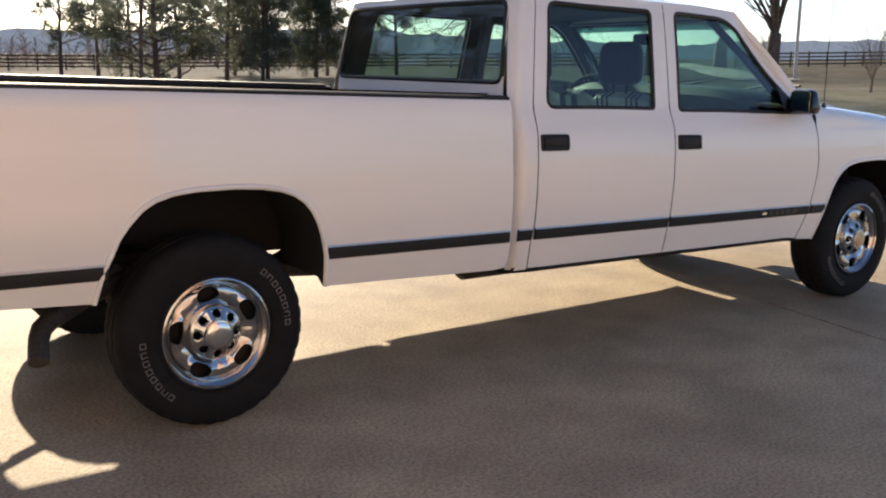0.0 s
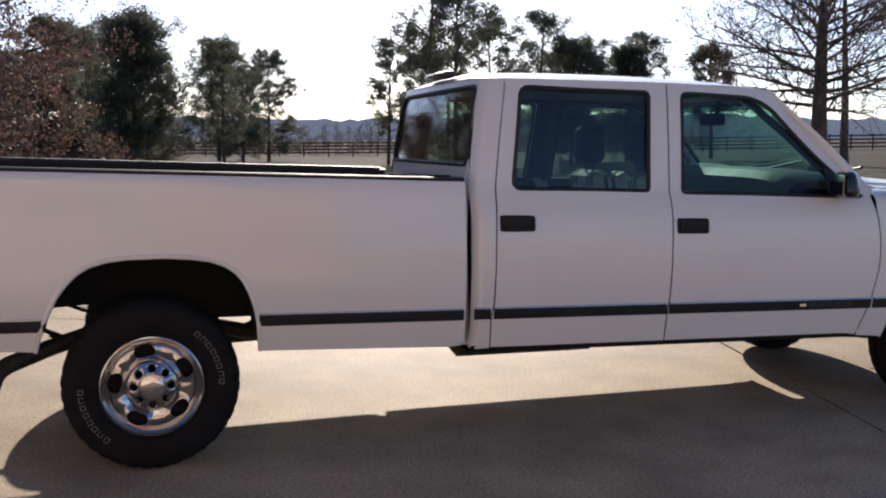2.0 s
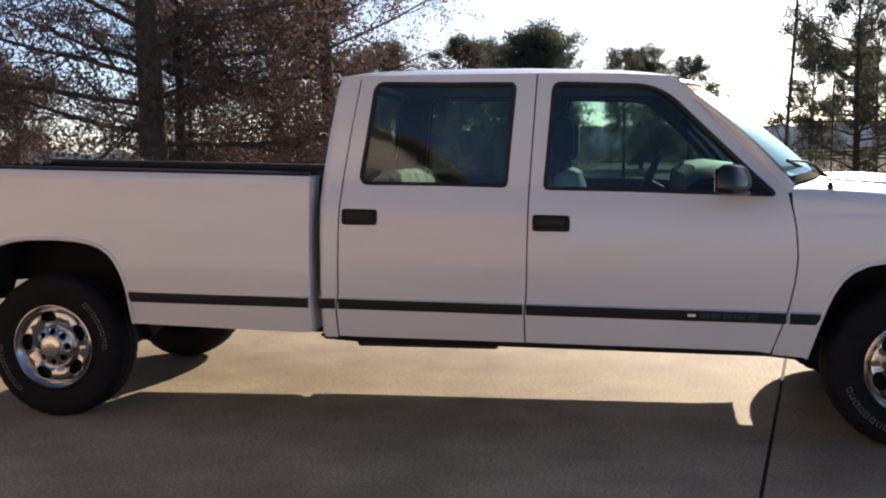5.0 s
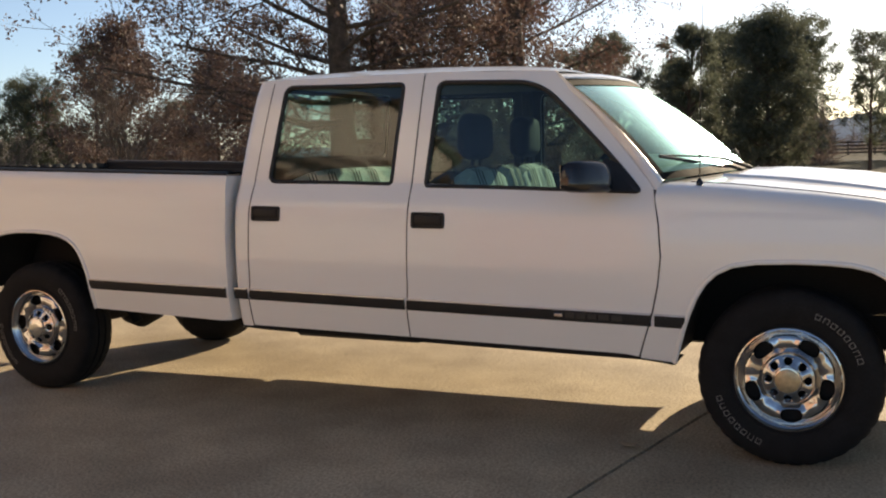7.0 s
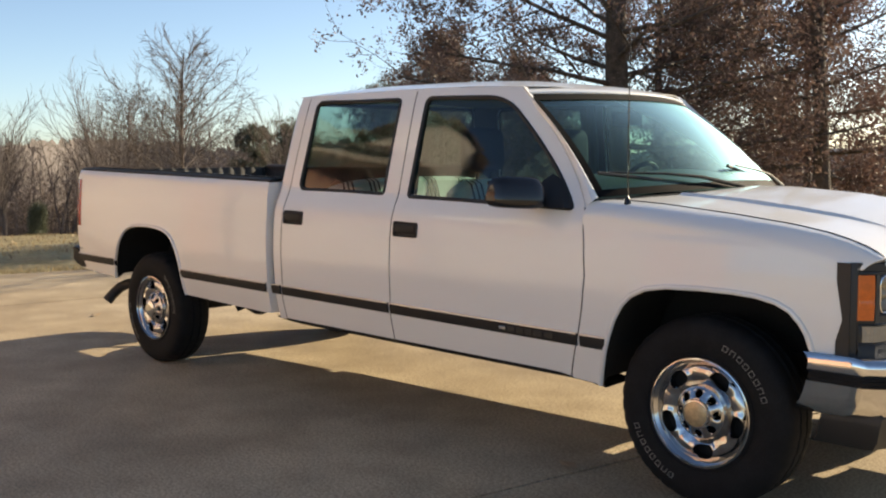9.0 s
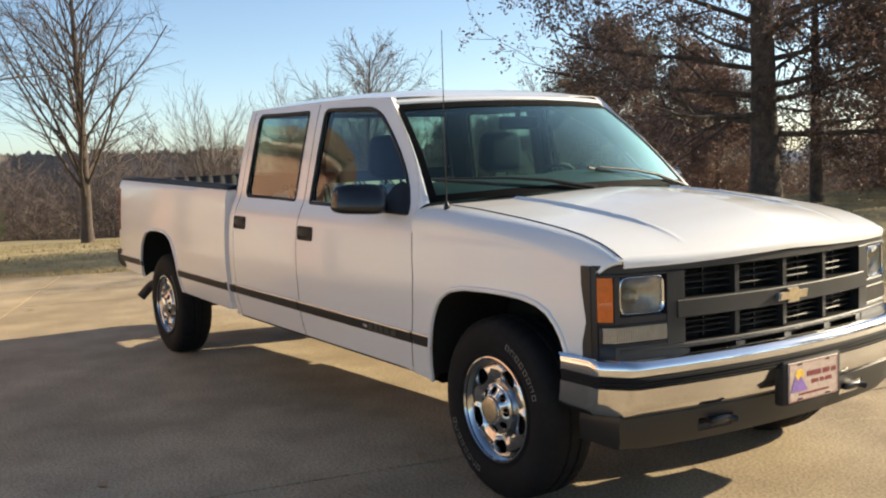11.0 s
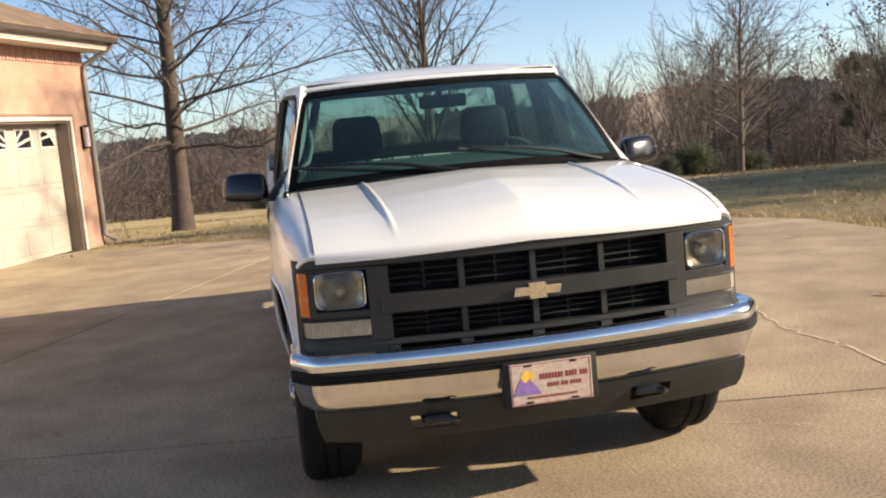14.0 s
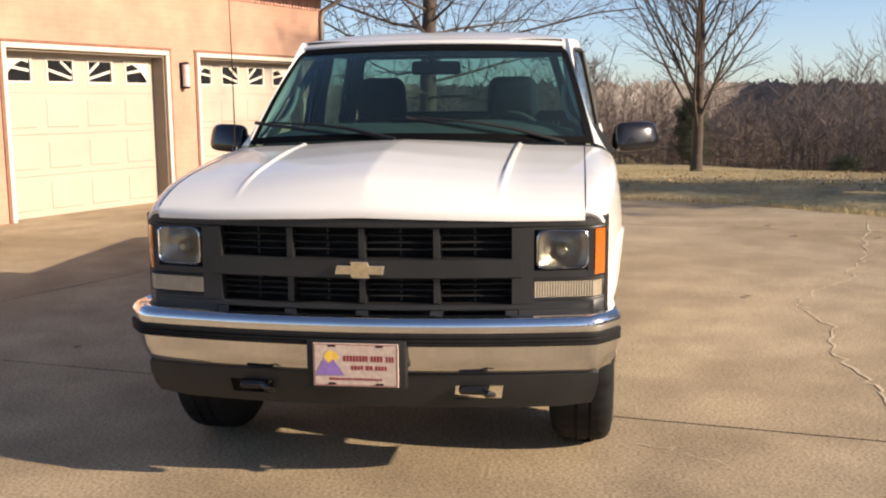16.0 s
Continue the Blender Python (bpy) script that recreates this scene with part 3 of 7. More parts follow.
# pale wandering crack with a branch
def crack_strip(pts, w, seed):
    rnd = random.Random(seed)
    pts = [Vector((x, y, 0)) for x, y in pts]
    fine = []
    for a, b in zip(pts, pts[1:]):
        for k in range(7):
            p = a.lerp(b, k / 7)
            fine.append(p + Vector((rnd.uniform(-0.035, 0.035), rnd.uniform(-0.035, 0.035), 0)))
    fine.append(pts[-1])
    bm = bmesh.new()
    rows = []
    for i, p in enumerate(fine):
        d = (fine[min(i + 1, len(fine) - 1)] - fine[max(i - 1, 0)]).normalized()
        s = Vector((-d.y, d.x, 0)) * w * rnd.uniform(0.35, 1.2)
        rows.append([p - s + Vector((0, 0, 0.004)), p + s + Vector((0, 0, 0.004))])
    sheet(bm, rows)
    return bm


crack = thing("crack", "pale jagged crack running across the concrete", "crack", kind="structure")
part("crack_line", crack_strip([(-3.4, 4.1), (-1.9, 3.62), (-0.9, 3.37), (-0.1, 3.0), (0.14, 3.03), (0.8, 2.55), (1.24, 2.31), (1.6, 2.34), (2.05, 2.37), (2.65, 2.22), (3.2, 2.25), (3.64, 2.23), (4.6, 2.05), (6.2, 2.2)], 0.010, 4), PALECRACK, crack, smooth=0)
part("crack_line", crack_strip([(-0.1, 3.0), (0.1, 3.5), (-0.1, 4.1)], 0.007, 6), PALECRACK, crack, smooth=0)
part("crack_line", crack_strip([(-0.66, 3.18), (-0.81, 3.4), (-0.72, 3.65), (-0.63, 4.2), (-0.5, 4.9)], 0.005, 8), PALECRACK, crack, smooth=0)
part("crack_line", crack_strip([(1.16, 2.31), (1.10, 2.2), (1.02, 1.9), (1.1, 1.6)], 0.004, 9), PALECRACK, crack, smooth=0)
part("crack_line", crack_strip([(4.36, 1.0), (4.46, 1.2), (4.64, 1.39)], 0.0035, 10), PALECRACK, crack, smooth=0)

# garage wing of the house: local x runs along the wall, y into the house
# local +y points to the yard's side here, so the wall's thickness goes to -y
house = thing("garage_house", "salmon brick garage wing with cream doors and brown shingle roof", "house", m=Matrix.Translation((-5.6, -5.13, 0)) @ Matrix.Rotation(radians(160), 4, "Z"))
# in this frame the outer face looks to -y


def wall_with_openings(bm, x0, x1, z1, openings, depth):
    xs = [x0]
    for a, b, h in openings:
        box(bm, (xs[-1], 0, 0), (a, depth, z1))
        box(bm, (a, 0, h), (b, depth, z1))
        xs.append(b)
    box(bm, (xs[-1], 0, 0), (x1, depth, z1))


OPEN = [(-5.95, -3.2, 2.13), (-2.83, -0.1, 2.13), (0.62, 3.25, 2.13)]
bm = bmesh.new()
wall_with_openings(bm, -8.2, 3.9, 3.26, OPEN, 0.30)
box(bm, (3.62, 0.30, 0), (3.9, 7.5, 3.26))
box(bm, (-8.2, 0.30, 0), (-7.92, 7.5, 3.26))
box(bm, (-7.92, 7.22, 0), (3.62, 7.5, 3.26))
part("wall", bm, BRICK, house, "salmon brick wall", smooth=0)
bm = bmesh.new()
box(bm, (-7.9, 0.32, -0.04), (3.6, 7.2, 0.004))
part("garage_floor", bm, CONCRETE, house, smooth=0)


def garage_door(x0, x1, h):
    d0 = 0.235
    w = (x1 - x0)
    rows = [0.0, 0.53, 1.06, 1.59, h]
    bm = bmesh.new()
    box(bm, (x0 - 0.02, d0 + 0.035, 0.0), (x1 + 0.02, d0 + 0.05, h + 0.02))
    door = part("garage_door", bm, CREAM, house, "cream sectional garage door with sunburst windows", smooth=0)
    n = 4
    cw = w / n
    for r in range(4):
        z0, z1 = rows[r] + 0.0012, rows[r + 1] - 0.0012
        bm = bmesh.new()
        if r < 3:
            box(bm, (x0, d0, z0), (x1, d0 + 0.036, z1), 0.003, segs=1)
            for c in range(n):
                a, b = x0 + c * cw + 0.07, x0 + (c + 1) * cw - 0.07
                outer = [Vector((a, z0 + 0.075)), Vector((b, z0 + 0.075)), Vector((b, z1 - 0.075)), Vector((a, z1 - 0.075))]
                rings = []
                for ins, dy in ((0.0, 0.0), (0.012, -0.0), (0.022, -0.009), (0.05, -0.009)):
                    rings.append([Vector((a + ins, d0 - 0.001 + dy, z0 + 0.075 + ins)), Vector((b - ins, d0 - 0.001 + dy, z0 + 0.075 + ins)), Vector((b - ins, d0 - 0.001 + dy, z1 - 0.075 - ins)), Vector((a + ins, d0 - 0.001 + dy, z1 - 0.075 - ins))])
                rws = [[q[i] for q in rings] for i in range(4)]
                pb = bmesh.new()
                sheet(pb, rws, True)
                pb.faces.new([pb.verts.new(p) for p in rings[-1]])
                part("raised_panel", pb, CREAM, door, smooth=0)
        else:
            wz0, wz1 = z0 + 0.15, z1 - 0.12
            box(bm, (x0, d0, z0), (x1, d0 + 0.036, wz0))
            box(bm, (x0, d0, wz1), (x1, d0 + 0.036, z1))
            x = x0
            for c in range(n):
                a, b = x0 + c * cw + 0.14, x0 + (c + 1) * cw - 0.14
                box(bm, (x, d0, wz0), (a, d0 + 0.036, wz1))
                x = b
            box(bm, (x, d0, wz0), (x1, d0 + 0.036, wz1))
        part("door_section", bm, CREAM, door, smooth=0)
        if r == 3:
            hub = Vector(((x0 + x1) / 2, 0, wz0))
            reach = w / 2 - 0.12
            for c in range(n):
                a, b = x0 + c * cw + 0.14, x0 + (c + 1) * cw - 0.14
                bm = bmesh.new()
                box(bm, (a - 0.004, d0 + 0.02, wz0 - 0.004), (b + 0.004, d0 + 0.026, wz1 + 0.004))
                part("pane", bm, GLOSSBLACK, door, "dark window pane", smooth=0)
                bm = bmesh.new()
                for e in ((a - 0.03, wz0 - 0.03, b + 0.03, wz0), (a - 0.03, wz1, b + 0.03, wz1 + 0.03), (a - 0.03, wz0, a, wz1), (b, wz0, b + 0.03, wz1)):
                    box(bm, (e[0], d0 - 0.012, e[1]), (e[2], d0 + 0.006, e[3]), 0.004, segs=1)
                # rays fanning from the door's middle, cut to each window
                for ang in (24, 52) if c in (1, 2) else (14, 25):
                    sgn = 1 if c >= 2 else -1
                    d = Vector((sgn * math.cos(radians(ang)), 0, math.sin(radians(ang)) * 0.62)).normalized()
                    ts = []
                    for k in range(60):
                        p = hub + d * (reach * 1.3 * k / 59)
                        if a < p.x < b and wz0 < p.z < wz1:
                            ts.append(p.copy())
                    if len(ts) > 3:
                        q = Vector((-d.z, 0, d.x)) * 0.017
                        sheet(bm, [[ts[0] - q + Vector((0, d0 - 0.004, 0)), ts[0] + q + Vector((0, d0 - 0.004, 0)), ts[0] + q + Vector((0, d0 + 0.016, 0)), ts[0] - q + Vector((0, d0 + 0.016, 0)), ts[0] - q + Vector((0, d0 - 0.004, 0))],
                                   [ts[-1] - q + Vector((0, d0 - 0.004, 0)), ts[-1] + q + Vector((0, d0 - 0.004, 0)), ts[-1] + q + Vector((0, d0 + 0.016, 0)), ts[-1] - q + Vector((0, d0 + 0.016, 0)), ts[-1] - q + Vector((0, d0 - 0.004, 0))]])
                # the outer windows close in an arch
                if c in (0, 3):
                    sgn = 1 if c == 3 else -1
                    rows2 = []
                    for k in range(13):
                        t = k / 12
                        xx = a + (b - a) * t if c == 3 else b - (b - a) * t
                        zz = wz1 - (wz1 - wz0) * (t ** 2.2) * 0.95
                        rows2.append([Vector((xx, d0 - 0.003, wz1 + 0.002)), Vector((xx, d0 - 0.003, zz))])
                    sheet(bm, rows2)
                part("window_grille", bm, WINDOWWHITE, door, smooth=0)
    bm = bmesh.new()
    for e in ((x0 - 0.065, 0.0, x0, h + 0.065), (x1, 0.0, x1 + 0.065, h + 0.065), (x0, h, x1, h + 0.065)):
        box(bm, (e[0], -0.028, e[1]), (e[2], 0.02, e[3]), 0.006, segs=1)
    part("door_trim", bm, TRIMWHITE, house, "white painted trim", smooth=0)
    bm = bmesh.new()
    box(bm, (x0 - 0.002, 0.022, 0), (x0 + 0.025, d0 + 0.06, h))
    box(bm, (x1 - 0.025, 0.022, 0), (x1 + 0.002, d0 + 0.06, h))
    box(bm, (x0 + 0.025, 0.022, h - 0.03), (x1 - 0.025, d0 + 0.06, h + 0.002))
    part("door_jamb", bm, JAMB, house, "taupe jamb", smooth=0)
    bm = bmesh.new()
    box(bm, (x0 - 0.115, -0.018, h + 0.065), (x1 + 0.115, 0.01, h + 0.105), 0.004, segs=1)
    box(bm, (x0 - 0.108, -0.018, 0), (x0 - 0.065, 0.01, h + 0.065), 0.004, segs=1)
    box(bm, (x1 + 0.065, -0.018, 0), (x1 + 0.108, 0.01, h + 0.065), 0.004, segs=1)
    part("brick_mould", bm, BRICKMOULD, house, "dark red-brown edging", smooth=0)


for a, b, h in OPEN:
    garage_door(a, b, h)

# eave, gutter, roof with a low front gable
bm = bmesh.new()
box(bm, (-8.6, -0.45, 3.26), (4.05, 0.4, 3.30))
box(bm, (-8.6, -0.47, 3.30), (4.07, -0.44, 3.46))
box(bm, (4.04, -0.44, 3.30), (4.07, 7.9, 3.46))
box(bm, (3.9, 0.4, 3.26), (4.05, 7.9, 3.30))
part("soffit", bm, TRIMWHITE, house, smooth=0)
bm = bmesh.new()
box(bm, (-8.6, -0.60, 3.36), (4.11, -0.475, 3.47), 0.02)
part("gutter", bm, GUTTER, house, smooth=0)
bm = bmesh.new()
tube(bm, [(3.99, -0.53, 3.36), (3.97, -0.45, 3.28), (3.86, -0.06, 3.05), (3.83, -0.05, 2.9), (3.83, -0.05, 0.18), (3.9, -0.22, 0.08)], 0.04, 10)
part("downspout", bm, DOWNPIPE, house, "taupe downspout")
bm = bmesh.new()
rp = [(-8.7, -0.62, 3.47), (4.16, -0.62, 3.47), (4.16, 8.0, 3.47), (-8.7, 8.0, 3.47), (-5.0, 3.7, 5.4), (0.4, 3.7, 5.4)]
vs = [bm.verts.new(p) for p in rp]
for f in ((0, 1, 5, 4), (1, 2, 5), (2, 3, 4, 5), (3, 0, 4)):
    bm.faces.new([vs[i] for i in f])
# front gable
for s in (0, 1):
    y0, y1 = -0.66, 2.6
    a, b, c = (-7.4, 3.45), (-4.5, 4.75), (-1.6, 3.45)
    p, q = (a, b) if s == 0 else (b, c)
    sheet(bm, [[Vector((p[0], y0, p[1] + 0.06)), Vector((p[0], y1, p[1] + 0.06))], [Vector((q[0], y0, q[1] + 0.06)), Vector((q[0], y1, q[1] + 0.06))]])
thicken(bm, 0.03)
part("roof", bm, SHINGLE, house, "brown shingle roof", smooth=0)
bm = bmesh.new()
sheet(bm, [[Vector((-7.2, -0.40, 3.45)), Vector((-4.5, -0.40, 3.45)), Vector((-1.8, -0.40, 3.45))], [Vector((-7.2, -0.40, 3.5)), Vector((-4.5, -0.40, 4.72)), Vector((-1.8, -0.40, 3.5))]])
thicken(bm, 0.04)
part("gable", bm, TRIMWHITE, house, "pale gable board", smooth=0)

# soldier course of upright bricks under the eave
bm = bmesh.new()
box(bm, (0.003, -0.022, 3.04), (0.077, 0.01, 3.25), 0.004, segs=1)
first = part("brick", bm, BRICKPIECE, house, smooth=0)
first.location.x = -8.15
k = 1
while -8.15 + 0.0865 * k < 3.80:
    ob = new("brick", first.data)
    ob.parent = house
    ob.location.x = -8.15 + 0.0865 * k
    ob.location.y = -0.004 * (k % 3 == 0)
    k += 1


def wall_lamp(u):
    t = thing("wall_lamp", "slim wall lantern with pale pink glass and dark back", "wall lamp", "garage lanterns", m=Matrix.Translation((-5.6, -5.13, 0)) @ Matrix.Rotation(radians(160), 4, "Z") @ Matrix.Translation((u, 0, 1.66)))
    bm = bmesh.new()
    box(bm, (-0.055, -0.03, 0.0), (0.055, 0.0, 0.38), 0.01)
    part("back_plate", bm, BLACK, t)
    bm = bmesh.new()
    tube(bm, [(0, -0.075, 0.03), (0, -0.075, 0.35)], 0.05, 16)
    part("shade", bm, PORCELAIN, t, "pale pink glass")
    bm = bmesh.new()
    tube(bm, [(0, -0.075, 0.35), (0, -0.075, 0.37), (0, -0.075, 0.39)], [0.056, 0.056, 0.02], 16)
    part("cap", bm, BLACK, t)
    bm = bmesh.new()
    tube(bm, [(0, -0.075, 0.0), (0, -0.075, 0.03)], [0.04, 0.056], 16)
    part("foot", bm, BLACK, t)


wall_lamp(0.24)
wall_lamp(3.6)

# paired dark fence along the pasture
fence_mesh = {}


def fence_section(p, q, first_one):
    p, q = Vector(p), Vector(q)
    L = (q - p).length
    ang = math.atan2(q.y - p.y, q.x - p.x)
    z0, z1 = hill(p.x, p.y), hill(q.x, q.y)
    t = thing("fence", "dark weathered four-board pasture fence", "fence", "pasture fence", m=Matrix.Translation((p.x, p.y, z0)) @ Matrix.Rotation(ang, 4, "Z"))
    if not fence_mesh:
        bm = bmesh.new()
        box(bm, (-0.07, -0.07, -0.3), (0.07, 0.07, 1.45), 0.01, segs=1)
        fence_mesh["post"] = part("post", bm, FENCEWOOD, t, smooth=0)
        bm = bmesh.new()
        box(bm, (0, -0.11, -0.075), (1.0, -0.07, 0.075))
        fence_mesh["rail"] = part("rail", bm, FENCEWOOD, t, smooth=0)
        made = True
    n = 8
    for k in range(n):
        ob = fence_mesh["post"] if first_one and k == 0 else new("post", fence_mesh["post"].data)
        ob.parent = t
        ob.location = (L * k / n, 0, (z1 - z0) * k / n)
    for k in range(4):
        ob = fence_mesh["rail"] if first_one and k == 0 else new("rail", fence_mesh["rail"].data)
        ob.parent = t
        ob.matrix_basis = Matrix.Translation((0, 0, 0.26 + 0.34 * k)) @ Matrix.Rotation(-math.atan2(z1 - z0, L), 4, "Y") @ Matrix.Diagonal((math.hypot(L, z1 - z0), 1, 1, 1))


line = [(-70, 106), (-50, 105), (-30, 104), (-10, 103), (10, 101), (30, 96), (46, 86), (60, 74), (71.5, 64.6)]
for i, (p, q) in enumerate(zip(line, line[1:])):
    fence_section(p, q, i == 0)
line = [(77.0, 59.0), (90, 52), (104, 45), (118, 38)]
for p, q in zip(line, line[1:]):
    fence_section(p, q, False)


# brick gate pillars with tapering heads and a ball on top
def gate_pillar(x, y):
    t = thing("gate_pillar", "brown brick gate pillar with a tapering head", "pillar", "gate pillars", m=Matrix.Translation((x, y, hill(x, y))) @ Matrix.Rotation(0.8, 4, "Z"))
    bm = bmesh.new()
    rows = []
    for w, z in ((0.62, -0.3), (0.62, 0.25), (0.56, 0.30), (0.54, 1.75), (0.50, 2.1), (0.16, 2.95), (0.02, 3.0)):
        rows.append([Vector((sx * w, sy * w, z)) for sx, sy in ((-1, -1), (1, -1), (1, 1), (-1, 1))])
    for a, b in zip(rows, rows[1:]):
        sheet(bm, [[*a, a[0]], [*b, b[0]]])
    part("shaft", bm, PILLARBRICK, t, smooth=0)
    bm = bmesh.new()
    lathe(bm, [(0.05, 2.95), (0.05, 3.12), (0.12, 3.2), (0.13, 3.28), (0.08, 3.38), (0.0005, 3.42)], 12, Matrix.Rotation(radians(-90), 4, "X"))
    part("finial", bm, PILLARBRICK, t)
    return t


gate_pillar(72.2, 63.4)
gate_pillar(75.9, 59.9)

# pale gravel lane from the gate
lane_v, lane_f = [], []
way = [(92, 80), (80, 68), (74, 61.5), (66, 52.5), (56, 42), (48, 33)]
for i, (x, y) in enumerate(way):
    a, b = Vector(way[max(0, i - 1)]), Vector(way[min(len(way) - 1, i + 1)])
    n = (b - a).normalized()
    for k in range(5):
        q = Vector((x, y)) + Vector((-n.y, n.x)) * (k - 2) * 0.95
        lane_v.append((q.x, q.y, hill(q.x, q.y) + 0.05))
    if i:
        j = 5 * i
        lane_f += [(j - 5 + k, j + k, j + k + 1, j - 4 + k) for k in range(4)]
tagged(raw_part("road", lane_v, lane_f, GRAVEL), "pale gravel lane leading to the gate", "road", kind="structure")

# grey pole by the lane
pole = thing("utility_pole", "plain grey metal pole beside the lane", "pole", m=Matrix.Translation((54.0, 35.6, hill(54, 35.6))))
bm = bmesh.new()
tube(bm, [Vector((0, 0, -0.3)), Vector((0, 0, 4.0)), Vector((0, 0, 9.0))], 0.11, 12)
part("shaft", bm, GALV, pole)

# far wooded ridge, its haze painted on by the glowing material
ridge_v, ridge_f = [], []
rn = 420
for i in range(rn):
    a = radians(10 + 200 * i / (rn - 1))
    d = 620 + 60 * math.sin(i * 0.05)
    hgt = (15 if a < 2.2 else 7) + 7 * noise.noise(Vector((i * 0.02, 0, 0))) + 3.5 * noise.noise(Vector((i * 0.16, 3, 0))) + 2.2 * noise.noise(Vector((i * 0.7, 7, 0)))
    base = hill(d * math.cos(a), d * math.sin(a))
    ridge_v += [(d * math.cos(a), d * math.sin(a), base - 6), (d * math.cos(a), d * math.sin(a), base + max(3.0, hgt)), ((d + 40) * math.cos(a), (d + 40) * math.sin(a), base - 6)]
    if i:
        j = 3 * i
        ridge_f += [(j - 3, j, j + 1, j - 2), (j - 2, j + 1, j + 2, j - 1)]
tagged(raw_part("backdrop", ridge_v, ridge_f, FARWOOD), "wooded ridge in the distance, haze painted as a blue-grey glow", "backdrop", kind="structure")

# nearer wooded slope beyond the pasture
slope_v, slope_f = [], []
rn = 1500
for i in range(rn):
    q = 128 + 90 * i / (rn - 1)
    a, d = radians(q), 255 + 20 * math.sin(i * 0.02)
    top = 5.6 + 2.4 * noise.noise(Vector((q * 0.12, 5, 0))) + 1.3 * noise.noise(Vector((q * 0.9, 2, 0))) + 1.3 * noise.noise(Vector((q * 4.0, 8, 0))) + 0.8 * noise.noise(Vector((q * 17.0, 1, 0)))
    c, s = math.cos(a), math.sin(a)
    slope_v += [(6 + d * c, d * s, -16), (6 + d * c, d * s, top), (6 + (d + 30) * c, (d + 30) * s, -16)]
    if i:
        j = 3 * i
        slope_f += [(j - 3, j, j + 1, j - 2), (j - 2, j + 1, j + 2, j - 1)]
tagged(raw_part("backdrop", slope_v, slope_f, BARE), "brown-grey leafless woods on the far slope", "backdrop", kind="structure")

# ---- the pickup truck: x forward, the passenger side at -y ----
def gx_at(y):
    # front of the grille surround, swept back at the lamps' outer corners
    a = abs(y)
    if a < 0.825:
        return 5.052 - 0.17 * a * a
    return float(np.interp(a, [0.825, 0.862, 0.872], [4.936, 4.890, 4.858]))


truck = thing("pickup_truck", "white four-door long-bed pickup truck parked on the concrete", "pickup truck")
ip = np.interp
CABZ = [0.40, 0.46, 0.52, 0.60, 0.68, 0.85, 1.00, 1.10, 1.16, 1.205, 1.235, 1.50, 1.70, 1.78]
CABY = [0.880, 0.905, 0.920, 0.936, 0.946, 0.956, 0.951, 0.940, 0.922, 0.900, 0.888, 0.838, 0.797, 0.772]
BEDZ = [0.45, 0.52, 0.60, 0.68, 0.85, 1.00, 1.20, 1.29, 1.32, 1.345]
BEDY = [0.885, 0.910, 0.932, 0.946, 0.956, 0.953, 0.938, 0.928, 0.917, 0.895]


def taper(x):
    return -0.13 * max(0.0, x - 4.05) ** 2 - 0.02 * max(0.0, -0.75 - x)


def cab_y(x, z):
    # the upper frame draws in towards the windshield
    u = min(x, 3.72) - 2.72
    tuck = max(0.0, z - 1.2) * max(0.75 * max(0.0, u - 0.03) ** 2, 0.155 * (u + math.sqrt(u * u + 0.04)) if u > -0.9 else 0.0)
    return float(ip(z + 0.012 * (x - 2.0), CABZ, CABY)) + taper(x) - tuck


def bed_y(x, z):
    return float(ip(z + 0.024 * (x + 0.95) - 0.012, BEDZ, BEDY)) + taper(x)


def sill(x):
    return float(ip(x, [1.45, 1.6, 3.0, 3.66, 3.80], [0.478, 0.468, 0.450, 0.442, 0.425]))


def belt(x):
    return float(ip(x, [1.45, 1.67, 2.41, 2.59, 3.64, 3.8], [1.262, 1.250, 1.233, 1.226, 1.192, 1.188]))


def bed_top(x):
    return 1.352 - 0.027 * (x + 0.95)


def seam_r(z):
    return float(ip(z, [0.46, 0.62, 0.70, 1.08, 1.25, 1.50, 1.78], [1.566, 1.560, 1.575, 1.584, 1.594, 1.630, 1.676]))


def seam_b(z):
    return float(ip(z, [0.45, 0.62, 0.70, 1.21, 1.78], [2.498, 2.496, 2.507, 2.517, 2.548]))


def seam_f(z):
    return float(ip(z, [0.44, 0.55, 0.65, 0.78, 0.90, 1.05, 1.22], [3.645, 3.680, 3.712, 3.738, 3.750, 3.738, 3.706]))


def cab_tail(z):
    return float(ip(z, [0.46, 1.25, 1.45, 1.65, 1.78], [1.470, 1.474, 1.500, 1.532, 1.566]))


REAR_ARCH = [(-0.472, 0.565), (-0.462, 0.610), (-0.437, 0.690), (-0.415, 0.735), (-0.385, 0.800), (-0.346, 0.853), (-0.300, 0.900), (-0.247, 0.932), (-0.180, 0.952), (-0.092, 0.963), (0.067, 0.965), (0.180, 0.957),
             (0.257, 0.944), (0.320, 0.922), (0.367, 0.890), (0.400, 0.850), (0.428, 0.795), (0.448, 0.735), (0.463, 0.659), (0.468, 0.590), (0.472, 0.523)]
FRONT_ARCH = [(3.802, 0.425), (3.822, 0.500), (3.845, 0.580), (3.868, 0.650), (3.900, 0.730), (3.940, 0.795), (3.985, 0.838), (4.055, 0.872), (4.150, 0.888), (4.300, 0.893), (4.430, 0.890), (4.525, 0.882), (4.600, 0.864),
              (4.653, 0.836), (4.690, 0.795), (4.715, 0.750), (4.733, 0.690), (4.742, 0.640), (4.748, 0.590)]


def add_at(xs, lo, hi, n):
    return sorted(set([round(x, 4) for x in xs] + [round(lo + (hi - lo) * i / n, 4) for i in range(n + 1)]))


